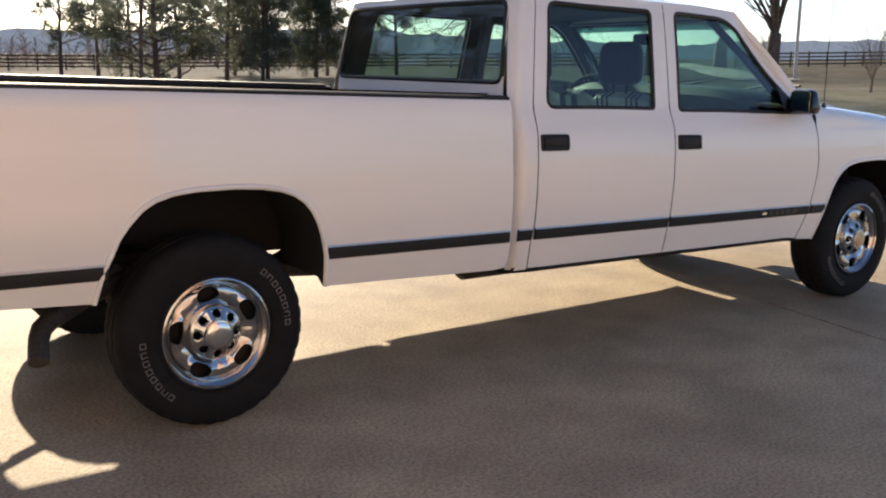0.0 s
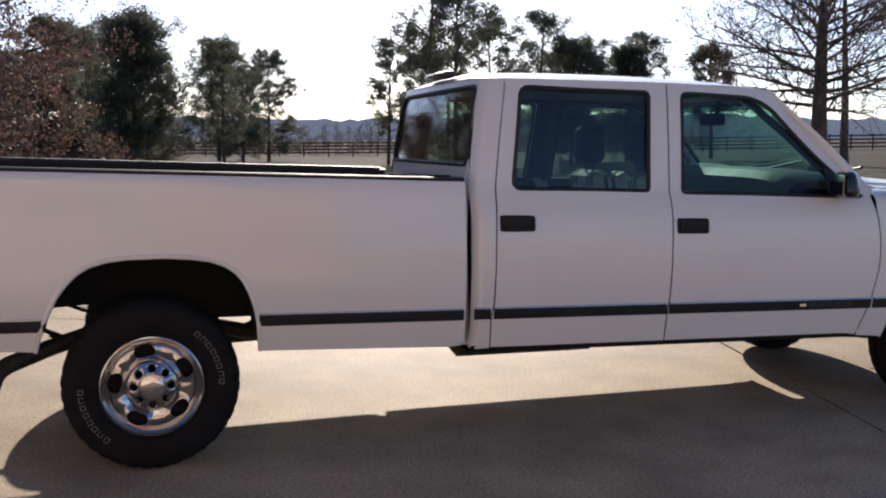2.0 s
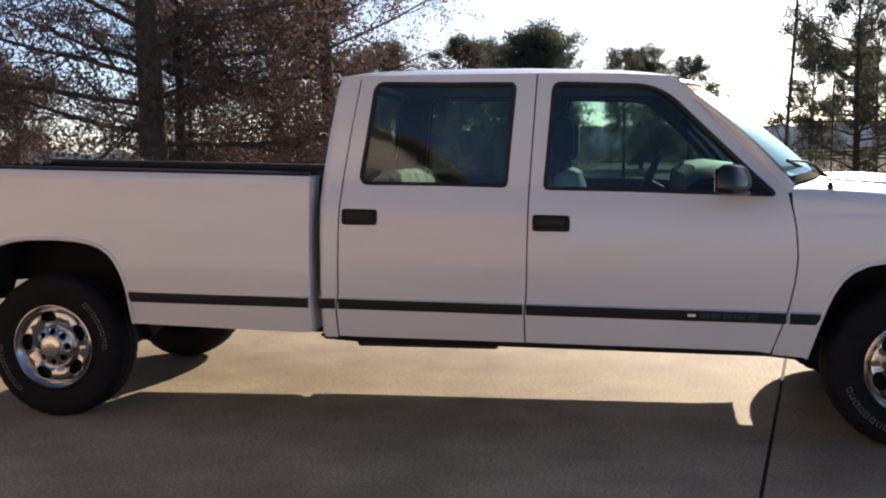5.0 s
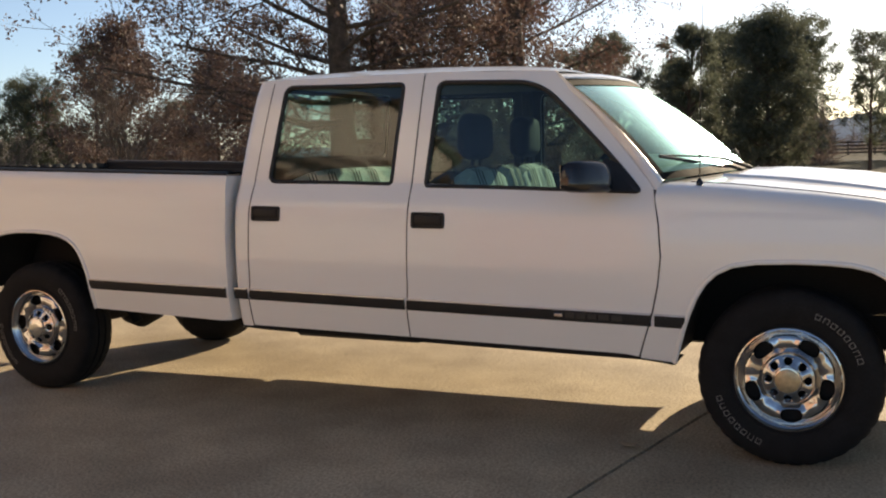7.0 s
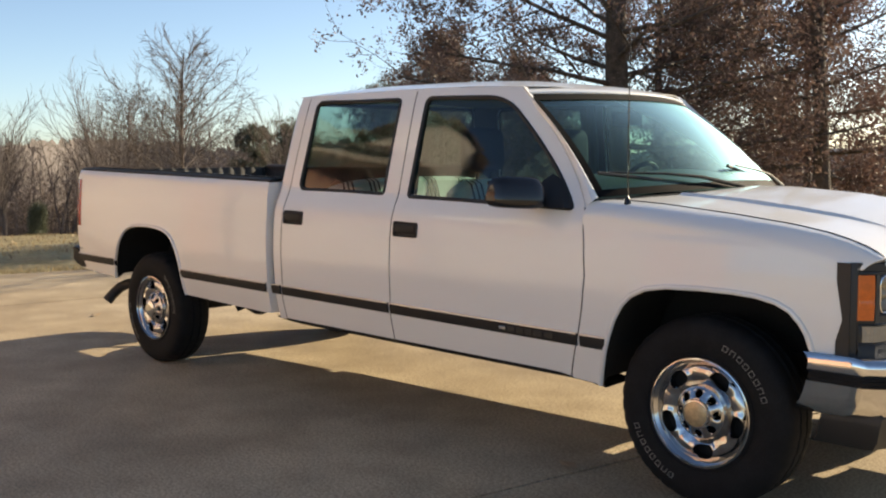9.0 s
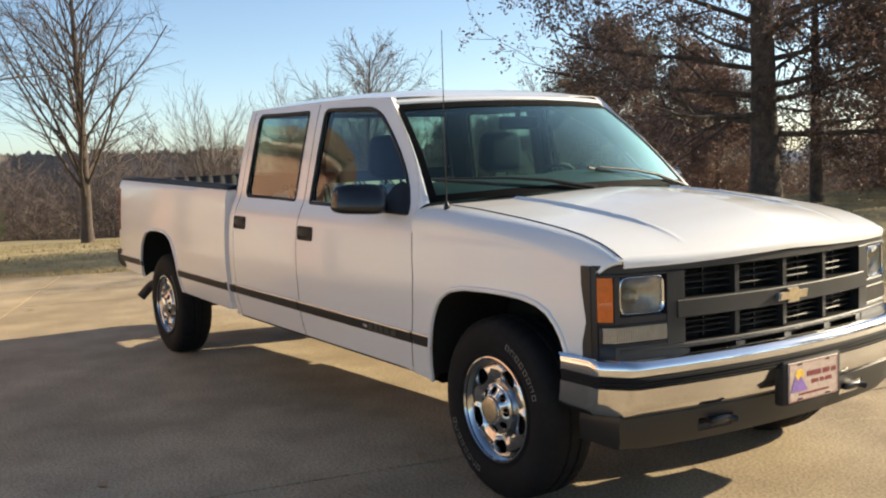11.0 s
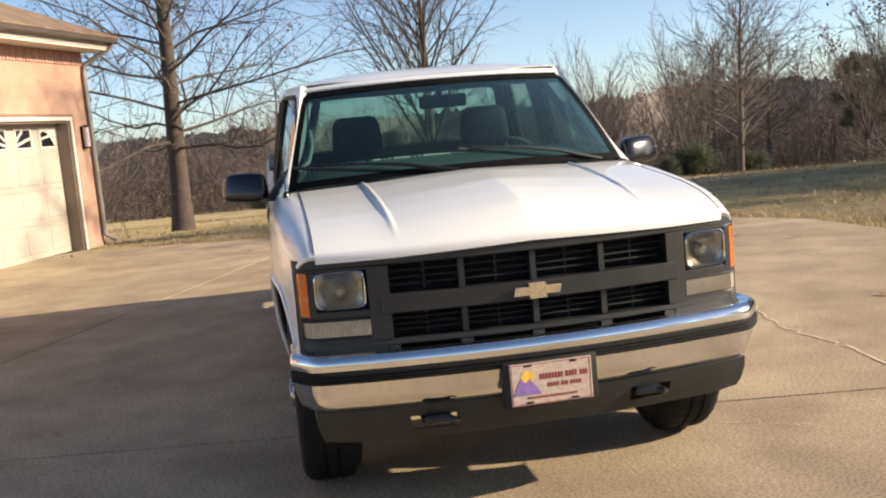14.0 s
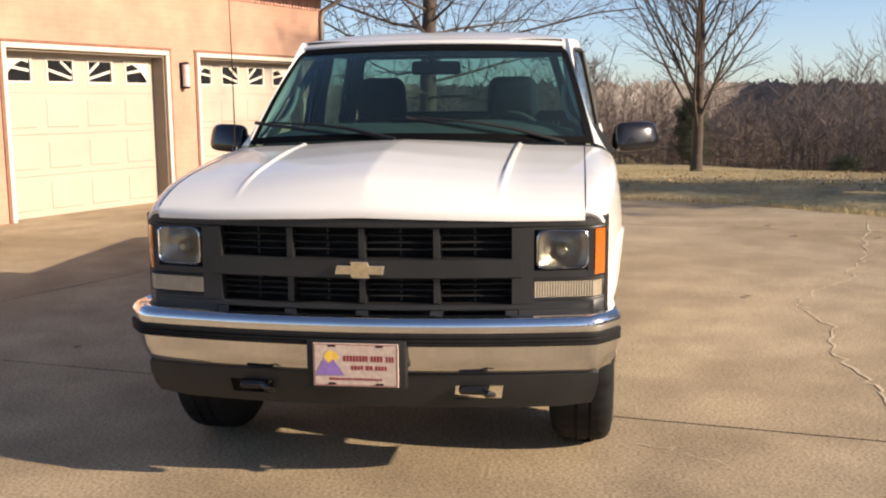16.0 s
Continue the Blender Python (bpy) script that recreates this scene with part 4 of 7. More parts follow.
def sided(side, pts):
    return [[Vector((p.x, p.y * side, p.z)) for p in r] for r in pts]


def body_panel(xs, low, high, yf, rows, side, tuck=None):
    out = []
    for x in xs:
        a, b = low(x), high(x)
        col = []
        for j in range(rows + 1):
            z = a + (b - a) * j / rows
            col.append(Vector((x, yf(x, z), z)))
        if tuck:
            col += tuck(x, b)
        out.append(col)
    return sided(side, out)


def door_panel(x0, x1, side, name, wheel_label):
    """Lower door skin between two seams, then the frame round its window."""
    g = 0.0035
    rows = []
    for i in range(19):
        s, col = i / 18, []
        for j in range(25):
            t = j / 24
            xm = x0(0.8) + (x1(0.8) - x0(0.8)) * s
            z = sill(xm) + 0.012 + (belt(xm) - 0.012 - sill(xm)) * t
            x = (x0(z) + g) * (1 - s) + (x1(z) - g) * s
            col.append(Vector((x, cab_y(x, z), z)))
        rows.append(col)
    bm = bmesh.new()
    sheet(bm, sided(side, rows))
    return bm


def upper_frame(outer, inner, radius, side, k=14):
    o = loop_resample([Vector(p) for p in outer], k, 0.012)
    n = loop_resample([Vector(p) for p in inner], k, radius)
    bm = bmesh.new()
    frame_ring(bm, o, n, lambda p: Vector((p[0], side * cab_y(p[0], p[1]), p[1])))
    return bm


def pane(inner, radius, side, depth, material, parent, name="window_glass", label=""):
    n = loop_resample([Vector(p) for p in inner], 14, radius)
    c = sum(n, Vector((0, 0))) / len(n)
    bm = bmesh.new()
    rows = []
    for p in n:
        rows.append([Vector((q[0], side * (cab_y(q[0], q[1]) - depth), q[1])) for q in (p, p.lerp(c, 0.4), p.lerp(c, 0.8), p.lerp(c, 0.999))])
    sheet(bm, rows, True)
    return part(name, bm, material, parent, label)


def seal_loop(inner, radius, side, parent, grow=0.0, r=0.011):
    n = loop_resample([Vector(p) for p in inner], 14, radius)
    c = sum(n, Vector((0, 0))) / len(n)
    pts = []
    for p in n:
        q = p + (c - p).normalized() * 0.006
        pts.append(Vector((q[0], side * (cab_y(q[0], q[1]) - 0.004), q[1])))
    bm = bmesh.new()
    tube(bm, pts + [pts[0]], r, 6, False)
    return part("window_seal", bm, SEAL, parent, "black rubber seal")


WIN_R = [(1.676, 1.238), (2.408, 1.222), (2.446, 1.722), (1.745, 1.738)]
WIN_F = [(2.586, 1.212), (3.660, 1.180), (3.135, 1.708), (2.624, 1.722)]
FR_R = [(1.597, belt(1.6)), (2.514, belt(2.51)), (2.544, 1.768), (1.672, 1.772)]
FR_F = [(2.521, belt(2.52)), (3.714, belt(3.70)), (3.198, 1.752), (2.551, 1.768)]

WB = lambda y: Vector((3.985 - 0.252 * (y / 0.839) ** 2, y, 1.260 - 0.030 * (y / 0.839) ** 2))
WT = lambda y: Vector((3.335 - 0.140 * (y / 0.662) ** 2, y, 1.744 - 0.010 * (y / 0.662) ** 2))


def shield(u, t):
    a, b = WB(u * 0.836), WT(u * 0.686)
    return a.lerp(b, t) + Vector((0.022, 0, 0.018)) * math.sin(math.pi * t)



def strip_z(x):
    return 0.705 - 0.0155 * x


def side_strip(x0, x1, yf, side, parent, name="rub_strip"):
    """Dark moulding with a bright line along its top and foot."""
    n = max(3, int((x1 - x0) / 0.08))
    rows, top = [], []
    for i in range(n + 1):
        x = x0 + (x1 - x0) * i / n
        z = strip_z(x)
        y = lambda zz, o: side * (yf(x, zz) + o)
        rows.append([Vector((x, y(z, -0.002), z)), Vector((x, y(z, 0.008), z - 0.004)), Vector((x, y(z - 0.03, 0.011), z - 0.03)), Vector((x, y(z - 0.06, 0.008), z - 0.056)), Vector((x, y(z - 0.06, -0.002), z - 0.06))])
        top.append([Vector((x, y(z, 0.001), z + 0.001)), Vector((x, y(z, 0.009), z + 0.001)), Vector((x, y(z, 0.0115), z - 0.006)), Vector((x, y(z, 0.006), z - 0.007))])
    bm = bmesh.new()
    vs = sheet(bm, rows)
    bm.faces.new(vs[0])
    bm.faces.new(vs[-1][::-1])
    st = part(name, bm, BLACK, parent, "black side moulding")
    bm = bmesh.new()
    sheet(bm, top)
    thicken(bm, 0.001)
    part("bright_edge", bm, BRIGHT, st if parent is truck else parent, "thin chrome edge")
    return st


def door_handle(x0, zt, side, parent):
    """Recessed cup with a paddle, in black."""
    w, h = 0.177, 0.078
    loop = loop_resample([Vector((x0, zt)), Vector((x0 + w, zt - 0.004)), Vector((x0 + w, zt - h - 0.002)), Vector((x0, zt - h))], 8, 0.016)
    def at(p, o):
        return Vector((p[0], side * (cab_y(p[0], p[1]) + o), p[1]))
    c = sum(loop, Vector((0, 0))) / len(loop)
    bm = bmesh.new()
    rows = [[at(p, -0.004), at(p, 0.006), at(p.lerp(c, 0.06), 0.008), at(p.lerp(c, 0.14), 0.007), at(p.lerp(c, 0.18), 0.002), at(p.lerp(c, 0.99), 0.002)] for p in loop]
    sheet(bm, rows, True)
    part("door_handle", bm, BLACK, parent, "black recessed door handle")
    bm = bmesh.new()
    y0 = side * (cab_y(x0 + w / 2, zt - 0.03) + 0.011)
    y1 = side * (cab_y(x0 + w / 2, zt - 0.03) - 0.012)
    box(bm, (x0 + 0.016, min(y0, y1), zt - 0.062), (x0 + w - 0.016, max(y0, y1), zt - 0.014), 0.006)
    part("handle_paddle", bm, BLACK, parent)
    bm = bmesh.new()
    yk = side * (cab_y(x0 + 0.02, zt - 0.06) + 0.007)
    tube(bm, [(x0 + 0.022, yk - 0.004 * side, zt - 0.061), (x0 + 0.022, yk + 0.003 * side, zt - 0.061)], 0.007, 12)
    part("lock", bm, UNDER, parent, "small key lock")


for side in (-1, 1):
    # bed side with its wheel opening
    low = lambda x: float(ip(x, [-1.03, -0.473] + [p[0] for p in REAR_ARCH] + [0.474, 1.36, 1.43], [0.600, 0.566] + [p[1] for p in REAR_ARCH] + [0.522, 0.494, 0.50]))
    xs = add_at([p[0] for p in REAR_ARCH], -1.0, 1.432, 34)
    bm = bmesh.new()
    sheet(bm, body_panel(xs, low, lambda x: bed_top(x) - 0.012, bed_y, 26, side, lambda x, b: [Vector((x, bed_y(x, b) - 0.014, b + 0.009)), Vector((x, bed_y(x, b) - 0.04, b + 0.011)), Vector((x, 0.80, b + 0.010)), Vector((x, 0.79, b - 0.01)), Vector((x, 0.79, b - 0.05))]))
    # rounded rear end and front end turned inwards
    for xe, dx in ((-1.0, -0.02), (1.432, 0.004)):
        cols = []
        for o, q in ((0, 0.0), (0.3, 0.006), (0.75, 0.02), (1.0, 0.05), (1.0, 0.16)):
            cols.append([Vector((xe + dx * o, (bed_y(xe, z) - q) * side, z)) for z in np.linspace(low(xe), bed_top(xe) - 0.012, 20)])
        sheet(bm, cols)
    bed = part("bed_side", bm, WHITE, truck)
    bm = bmesh.new()
    rows = []
    for x in np.linspace(-0.98, 1.43, 30):
        z, y = bed_top(x), bed_y(x, bed_top(x) - 0.012)
        rows.append([Vector((x, side * (y - 0.006), z - 0.016)), Vector((x, side * (y - 0.004), z + 0.002)), Vector((x, side * (y - 0.02), z + 0.010)), Vector((x, side * 0.80, z + 0.010)), Vector((x, side * 0.776, z + 0.002)), Vector((x, side * 0.772, z - 0.06))])
    sheet(bm, rows)
    thicken(bm, 0.002)
    part("rail_cap", bm, BLACK, bed, "black bed rail cap")
    for x0, x1 in ((-1.0, -0.425), (0.463, 1.42)):
        side_strip(x0, x1, bed_y, side, bed, "bed_strip")
    # lips round both wheel openings
    for arch, yf, nm in ((REAR_ARCH, bed_y, "arch_lip"), (FRONT_ARCH, cab_y, "arch_lip")):
        bm = bmesh.new()
        pts = [Vector((x, side * (yf(x, z) + 0.001), z)) for x, z in arch]
        tube(bm, pts, 0.011, 8)
        part(nm, bm, WHITE, truck, "rolled white wheel-opening lip")
        # dark inner wheel house
        bm = bmesh.new()
        sheet(bm, [[Vector((x, side * (yf(x, z) - 0.012), z)), Vector((x, side * 0.86, z + 0.03)), Vector((x, side * 0.52, z + 0.03))] for x, z in arch])
        x0, x1 = arch[0][0], arch[-1][0]
        sheet(bm, [[Vector((x, side * 0.52, z + 0.03)), Vector((x, side * 0.52, 0.46 if x > 2 else min(z + 0.02, 0.70 if x < 0 else 0.615)))] for x, z in arch])
        thicken(bm, 0.006)
        part("wheel_house", bm, UNDER, truck, "dark wheel-house liner")
    # tail lamp wrapped round the rear corner
    bm = bmesh.new()
    cols = []
    for o, q in ((0.055, -0.003), (0.01, -0.003), (-0.012, 0.006), (-0.02, 0.03), (-0.022, 0.13)):
        cols.append([Vector((-1.0 + o, side * (bed_y(-1.0, z) - q), z)) for z in np.linspace(0.93, 1.275, 14)])
    sheet(bm, cols)
    thicken(bm, 0.004)
    part("tail_lamp", bm, RED, truck, "red tail lamp")
    # cab: corner pillar behind the rear door
    rows = []
    for i in range(7):
        s, col = i / 6, []
        for z in np.linspace(0.475, 1.772, 40):
            x = cab_tail(z) * (1 - s) + (seam_r(z) - 0.0035) * s
            bend = 0.05 * max(0.0, 1 - s * 3.2) ** 2 if True else 0
            col.append(Vector((x, cab_y(x, z) - bend, z)))
        rows.append(col)
    bm = bmesh.new()
    sheet(bm, sided(side, rows))
    pil = part("cab_corner", bm, WHITE, truck)
    side_strip(1.475, 1.556, cab_y, side, pil, "corner_strip")
    # doors
    bm = door_panel(seam_r, seam_b, side, "rear", "")
    join(bm, upper_frame(FR_R, WIN_R, [0.05, 0.02, 0.03, 0.05], side))
    thicken(bm, 0.0, (0, -side * 0.02, 0))
    door = part("rear_door", bm, WHITE, truck, "white rear door")
    pane(WIN_R, [0.05, 0.02, 0.03, 0.05], side, 0.012, SIDEGLASS, door)
    seal_loop(WIN_R, [0.05, 0.02, 0.03, 0.05], side, door)
    door_handle(1.600, 1.120, side, door)
    side_strip(1.575, 2.488, cab_y, side, door, "door_strip")
    bm = door_panel(seam_b, seam_f, side, "front", "")
    join(bm, upper_frame(FR_F, WIN_F, [0.02, 0.03, 0.13, 0.04], side))
    thicken(bm, 0.0, (0, -side * 0.02, 0))
    door = part("front_door", bm, WHITE, truck, "white front door")
    pane(WIN_F, [0.02, 0.03, 0.13, 0.04], side, 0.012, SIDEGLASS, door)
    seal_loop(WIN_F, [0.02, 0.03, 0.13, 0.04], side, door)
    door_handle(2.536, 1.092, side, door)
    side_strip(2.505, 3.705, cab_y, side, door, "door_strip")
    for a, b, h in ((3.26, 3.30, 0.016), (3.315, 3.36, 0.026), (3.37, 3.41, 0.026), (3.42, 3.46, 0.026), (3.47, 3.52, 0.026), (3.53, 3.58, 0.026)):
        bm = bmesh.new()
        x, z = (a + b) / 2, strip_z((a + b) / 2) - 0.03
        y = side * (cab_y(x, z) + 0.013)
        box(bm, (a, y - 0.003, z - h / 2), (b, y + 0.003, z + h / 2), 0.002, segs=1)
        part("badge_bar", bm, CHROME if h < 0.02 else GREY, door, "small badge bar on the moulding")
    # mirror on its triangular foot
    bm = bmesh.new()
    power = lambda c, e: math.copysign(abs(c) ** e, c)
    rows = []
    for a in np.linspace(0, 2 * math.pi, 37)[:-1]:
        col = []
        for b in np.linspace(-math.pi / 2, math.pi / 2, 19):
            ux = power(math.cos(b), 0.42) * power(math.cos(a), 0.62 if math.cos(a) > 0 else 0.30)
            uy = power(math.cos(b), 0.42) * power(math.sin(a), 0.48)
            col.append(Vector((0.062 * ux, 0.116 + 0.116 * uy, 0.073 + 0.073 * power(math.sin(b), 0.50))))
        rows.append(col)
    sheet(bm, rows, True)
    bmesh.ops.remove_doubles(bm, verts=bm.verts, dist=0.0002)
    for v in bm.verts:
        up = max(0.0, min(1.0, v.co.z / 0.146))
        v.co.y *= 1.0 - 0.10 * up
        v.co.x = (v.co.x - (0.034 * up * up if v.co.x > 0 else 0.0)) * (1.0 - 0.22 * (v.co.y / 0.232)) - 0.105 * (v.co.y / 0.232) ** 1.3
        v.co.z += 0.012 * (v.co.y / 0.2) * (0.5 if v.co.z > 0.07 else 1.0) - 0.004
        v.co = Vector((3.497 + v.co.x, side * (0.935 + v.co.y), 1.183 + v.co.z))
    mir = part("mirror", bm, MIRRORSHELL, truck, "glossy black door mirror")
    bm = bmesh.new()
    y0 = side * 0.885
    foot = [(3.43, 1.188), (3.655, 1.186), (3.60, 1.25), (3.53, 1.315), (3.47, 1.335)]
    sheet(bm, [[Vector((x, side * (cab_y(x, z) + 0.004), z)) for x, z in foot], [Vector((x - 0.02, side * (cab_y(x, z) + 0.045), 1.2 + (z - 1.2) * 0.8)) for x, z in foot]], False)
    vs = [bm.verts.new((x - 0.02, side * (cab_y(x, z) + 0.045), 1.2 + (z - 1.2) * 0.8)) for x, z in foot]
    bm.faces.new(vs)
    sheet(bm, [[Vector((3.43, side * 0.93, 1.20)), Vector((3.43, side * 0.93, 1.27))], [Vector((3.50, side * 0.93, 1.20)), Vector((3.50, side * 0.93, 1.27))], [Vector((3.44, side * 0.95, 1.20)), Vector((3.44, side * 0.95, 1.27))]])
    part("mirror_foot", bm, BLACK, mir)
    bm = bmesh.new()
    rows = []
    for y in np.linspace(0.965, 1.135, 6):
        xg = 3.497 - 0.062 * (1.0 - 0.22 * ((y - 0.935) / 0.232)) - 0.105 * ((y - 0.935) / 0.232) ** 1.3
        rows.append([Vector((xg - 0.003, side * y, z)) for z in (1.207, 1.31)])
    sheet(bm, rows)
    thicken(bm, 0.002)
    part("mirror_glass", bm, MIRROR, mir, "dark mirror glass")

    # dark lines laid along the door gaps in place of their shade
    for nm, fx, top in (("door_gap_line", seam_r, 1.755), ("door_gap_line", seam_b, 1.755), ("door_gap_line", seam_f, 1.19)):
        bm = bmesh.new()
        tube(bm, [Vector((fx(z), side * (cab_y(fx(z), z) - 0.0022), z)) for z in np.linspace(0.47, top, 30)], 0.0033, 6)
        part(nm, bm, SEAL, truck, "dark line standing in for the shaded door gap")
    # front fender
    def fender_top(x):
        q = min(1.0, max(0.0, (x - 3.83) / 1.008))
        g = float(ip(q, [0, 0.2, 0.5, 0.7, 0.82, 0.90, 0.96, 1.0], [0, 0.08, 0.27, 0.43, 0.57, 0.71, 0.86, 1.0]))
        return 1.224 + (1.048 - 1.224) * g
    low = lambda x: float(ip(x, [3.60, 3.801] + [p[0] for p in FRONT_ARCH] + [4.749, 4.862], [0.442, 0.426] + [p[1] for p in FRONT_ARCH] + [0.588, 0.600]))
    rows = []
    for x in add_at([p[0] for p in FRONT_ARCH], 3.652, 4.838, 30):
        zt = fender_top(max(x, 3.72))
        zs = zt - 0.075
        a = low(x)
        col = []
        for j in range(27):
            z = a + (zs - a) * j / 26
            xx = max(x, seam_f(z) + 0.0035) if x < 3.80 else x
            col.append(Vector((xx, cab_y(xx, min(z, 1.10)) - 0.25 * max(0, z - 1.10) ** 1.5, z)))
        base = col[-1]
        yh = float(ip(x, [3.7, 4.2, 4.85], [0.794, 0.793, 0.7915]))
        for j in range(1, 8):
            q = j / 7 * math.pi / 2
            y = yh + (base.y - yh) * math.cos(q)
            # the top reaches further forward than the side
            k = max(1.0, (gx_at(y) - 0.004 - 3.83) / 1.008)
            col.append(Vector((3.83 + (base.x - 3.83) * k if base.x > 3.83 else base.x, y, zs + (zt - zs) * math.sin(q))))
        rows.append(col)
    # turn in at the front
    endc = rows[-1]
    rows.append([Vector((p.x + 0.010, p.y - 0.007, p.z - (0.004 if p.z > 1 else 0))) for p in endc])
    rows.append([Vector((p.x + 0.012, p.y - 0.06, p.z - (0.012 if p.z > 1 else 0))) for p in endc])
    bm = bmesh.new()
    sheet(bm, sided(side, rows))
    fen = part("fender", bm, WHITE, truck, "white front fender")
    side_strip(3.722, 3.858, cab_y, side, fen, "fender_strip")
    # rocker and its dark pinch seam
    bm = bmesh.new()
    sheet(bm, sided(side, [[Vector((x, cab_y(x, sill(x) + 0.02) - 0.004, sill(x) + 0.014)), Vector((x, cab_y(x, sill(x)) - 0.012, sill(x) - 0.004)), Vector((x, 0.85, sill(x) - 0.012)), Vector((x, 0.84, sill(x) - 0.026)), Vector((x, 0.62, sill(x) - 0.02))] for x in np.linspace(1.47, 3.79, 30)]))
    part("rocker", bm, UNDER, truck, "dark rocker underside")
    # A-pillar
    bm = bmesh.new()
    rows = []
    for t in np.linspace(0, 1, 12):
        x, z = 3.716 + (3.200 - 3.716) * t, belt(3.70) + (1.750 - belt(3.70)) * t
        a = Vector((x, cab_y(x, z) + 0.001, z))
        b = shield(1, t) + Vector((0.004, 0.004, 0.004))
        m = a.lerp(b, 0.5) + Vector((0.010, 0.012, 0.006))
        rows.append([a - Vector((0.006, 0.014, 0.0)), a - Vector((0, 0.003, 0)), a.lerp(m, 0.3) + Vector((0.002, 0.004, 0.002)), m, m.lerp(b, 0.7) + Vector((0.003, 0.003, 0.002)), b, b - Vector((0.02, 0.006, 0.008))])
    sheet(bm, sided(side, rows))
    part("windshield_pillar", bm, WHITE, truck)


# roof
def roof_edge(x):
    return float(ip(x, [1.56, 1.68, 2.55, 2.95, 3.18, 3.27], [1.770, 1.774, 1.770, 1.764, 1.752, 1.742]))


def roof_mid(x):
    return float(ip(x, [1.545, 1.58, 1.66, 2.0, 2.5, 2.93, 3.1, 3.22, 3.30], [1.776, 1.806, 1.826, 1.836, 1.830, 1.812, 1.793, 1.768, 1.745]))


bm = bmesh.new()
rows = []
for s in [0, 0.01, 0.03, 0.06] + list(np.linspace(0.1, 0.9, 20)) + [0.94, 0.97, 1.0]:
    col = []
    for y in np.linspace(-1, 1, 33):
        u = math.copysign(abs(y) ** 0.8, y)
        x0 = 1.548 + 0.018 * abs(u) ** 3
        x1 = 3.312 - 0.113 * u * u
        x = x0 + (x1 - x0) * s
        we = cab_y(x, 1.774) if x < 3.10 else float(ip(x, [3.10, 3.20], [cab_y(3.10, 1.75), 0.694]))
        ze, zm = roof_edge(x), max(roof_mid(x), roof_edge(x) - 0.01)
        col.append(Vector((x, u * we, ze + (zm - ze) * (1 - abs(u) ** 3.4))))
    rows.append(col)
sheet(bm, rows)
thicken(bm, 0.004)
part("roof", bm, WHITE, truck, "white cab roof")
bm = bmesh.new()
rows = []
for x in np.linspace(1.62, 3.2, 16):
    rows.append([Vector((x, y * (0.72 - 0.4 * max(0.0, x - 2.95)), roof_edge(x) - 0.028 + 0.02 * (1 - y * y))) for y in np.linspace(-1, 1, 9)])
sheet(bm, rows)
part("headliner", bm, CABIN, truck, "grey cloth headliner")
bm = bmesh.new()
box(bm, (1.535, -0.21, 1.808), (1.60, 0.21, 1.845), 0.014)
brake = part("brake_lamp", bm, GREY, truck, "grey housing of the high brake lamp")
bm = bmesh.new()
box(bm, (1.530, -0.18, 1.814), (1.5375, 0.18, 1.838), 0.003)
part("lens", bm, DARKRED, brake, "dark red lens")

# rear cab wall round its window
RW = [(-0.785, 1.352), (0.785, 1.352), (0.735, 1.738), (-0.735, 1.738)]
out = loop_resample([Vector((-0.862, 0.48)), Vector((0.862, 0.48)), Vector((0.742, 1.774)), Vector((-0.742, 1.774))], 14, 0.05)
inn = loop_resample([Vector(p) for p in RW], 14, 0.06)


def back_at(p):
    return Vector((cab_tail(min(1.78, p[1])) + 0.004 - 0.012 * (1 - (p[0] / 0.88) ** 2), p[0], p[1]))


bm = bmesh.new()
frame_ring(bm, out, inn, back_at)
thicken(bm, 0.003)
cabback = part("cab_back", bm, WHITE, truck)
bm = bmesh.new()
frame_ring(bm, [p * 0.985 for p in out], inn, lambda p: back_at(p) + Vector((0.022, 0, 0)))
part("back_trim", bm, CABIN, truck, "dark inner rear trim")
c = sum(inn, Vector((0, 0))) / len(inn)
bm = bmesh.new()
sheet(bm, [[back_at(p.lerp(c, f)) + Vector((0.006, 0, 0)) for f in (0, 0.5, 0.995)] for p in inn], True)
part("rear_window", bm, DARKGLASS, cabback)
bm = bmesh.new()
pts = [back_at(p.lerp(c, 0.01)) for p in inn]
tube(bm, pts + [pts[0]], 0.012, 6, False)
part("window_seal", bm, SEAL, cabback, "black rubber seal")

# windshield
bm = bmesh.new()
sheet(bm, [[shield(u, t) for t in np.linspace(0, 0.95, 12)] for u in np.linspace(-1, 1, 25)])
ws = part("windshield", bm, GLASS, truck, "green-tinted windshield")
bm = bmesh.new()
for us, ts in (((-1, 1), (0.0, 0.055)), ((-1, 1), (0.875, 0.948)), ((-1, -0.962), (0, 0.948)), ((0.962, 1), (0, 0.948))):
    sheet(bm, [[shield(u, t) + Vector((0.003, 0, 0.003)) for t in np.linspace(ts[0], ts[1], 12)] for u in np.linspace(us[0], us[1], 25)])
part("glass_border", bm, BORDER, ws, "black glass border")
bm = bmesh.new()
sheet(bm, [[shield(u, t) + Vector((d, 0, e)) for t, d, e in ((0.942, -0.012, -0.012), (0.942, 0.006, 0.008), (0.948, 0.009, 0.012), (0.97, 0.006, 0.013), (1.0, -0.010, 0.010), (1.0, -0.04, 0.004))] for u in np.linspace(-1.0, 1.0, 25)])
part("roof_brow", bm, WHITE, truck, "white roof edge above the windshield")
bm = bmesh.new()
rows = [[shield(u, t) + Vector((-0.006, 0, -0.006)) for t in np.linspace(0.83, 0.955, 4)] for u in np.linspace(-0.96, 0.96, 20)]
sheet(bm, rows)
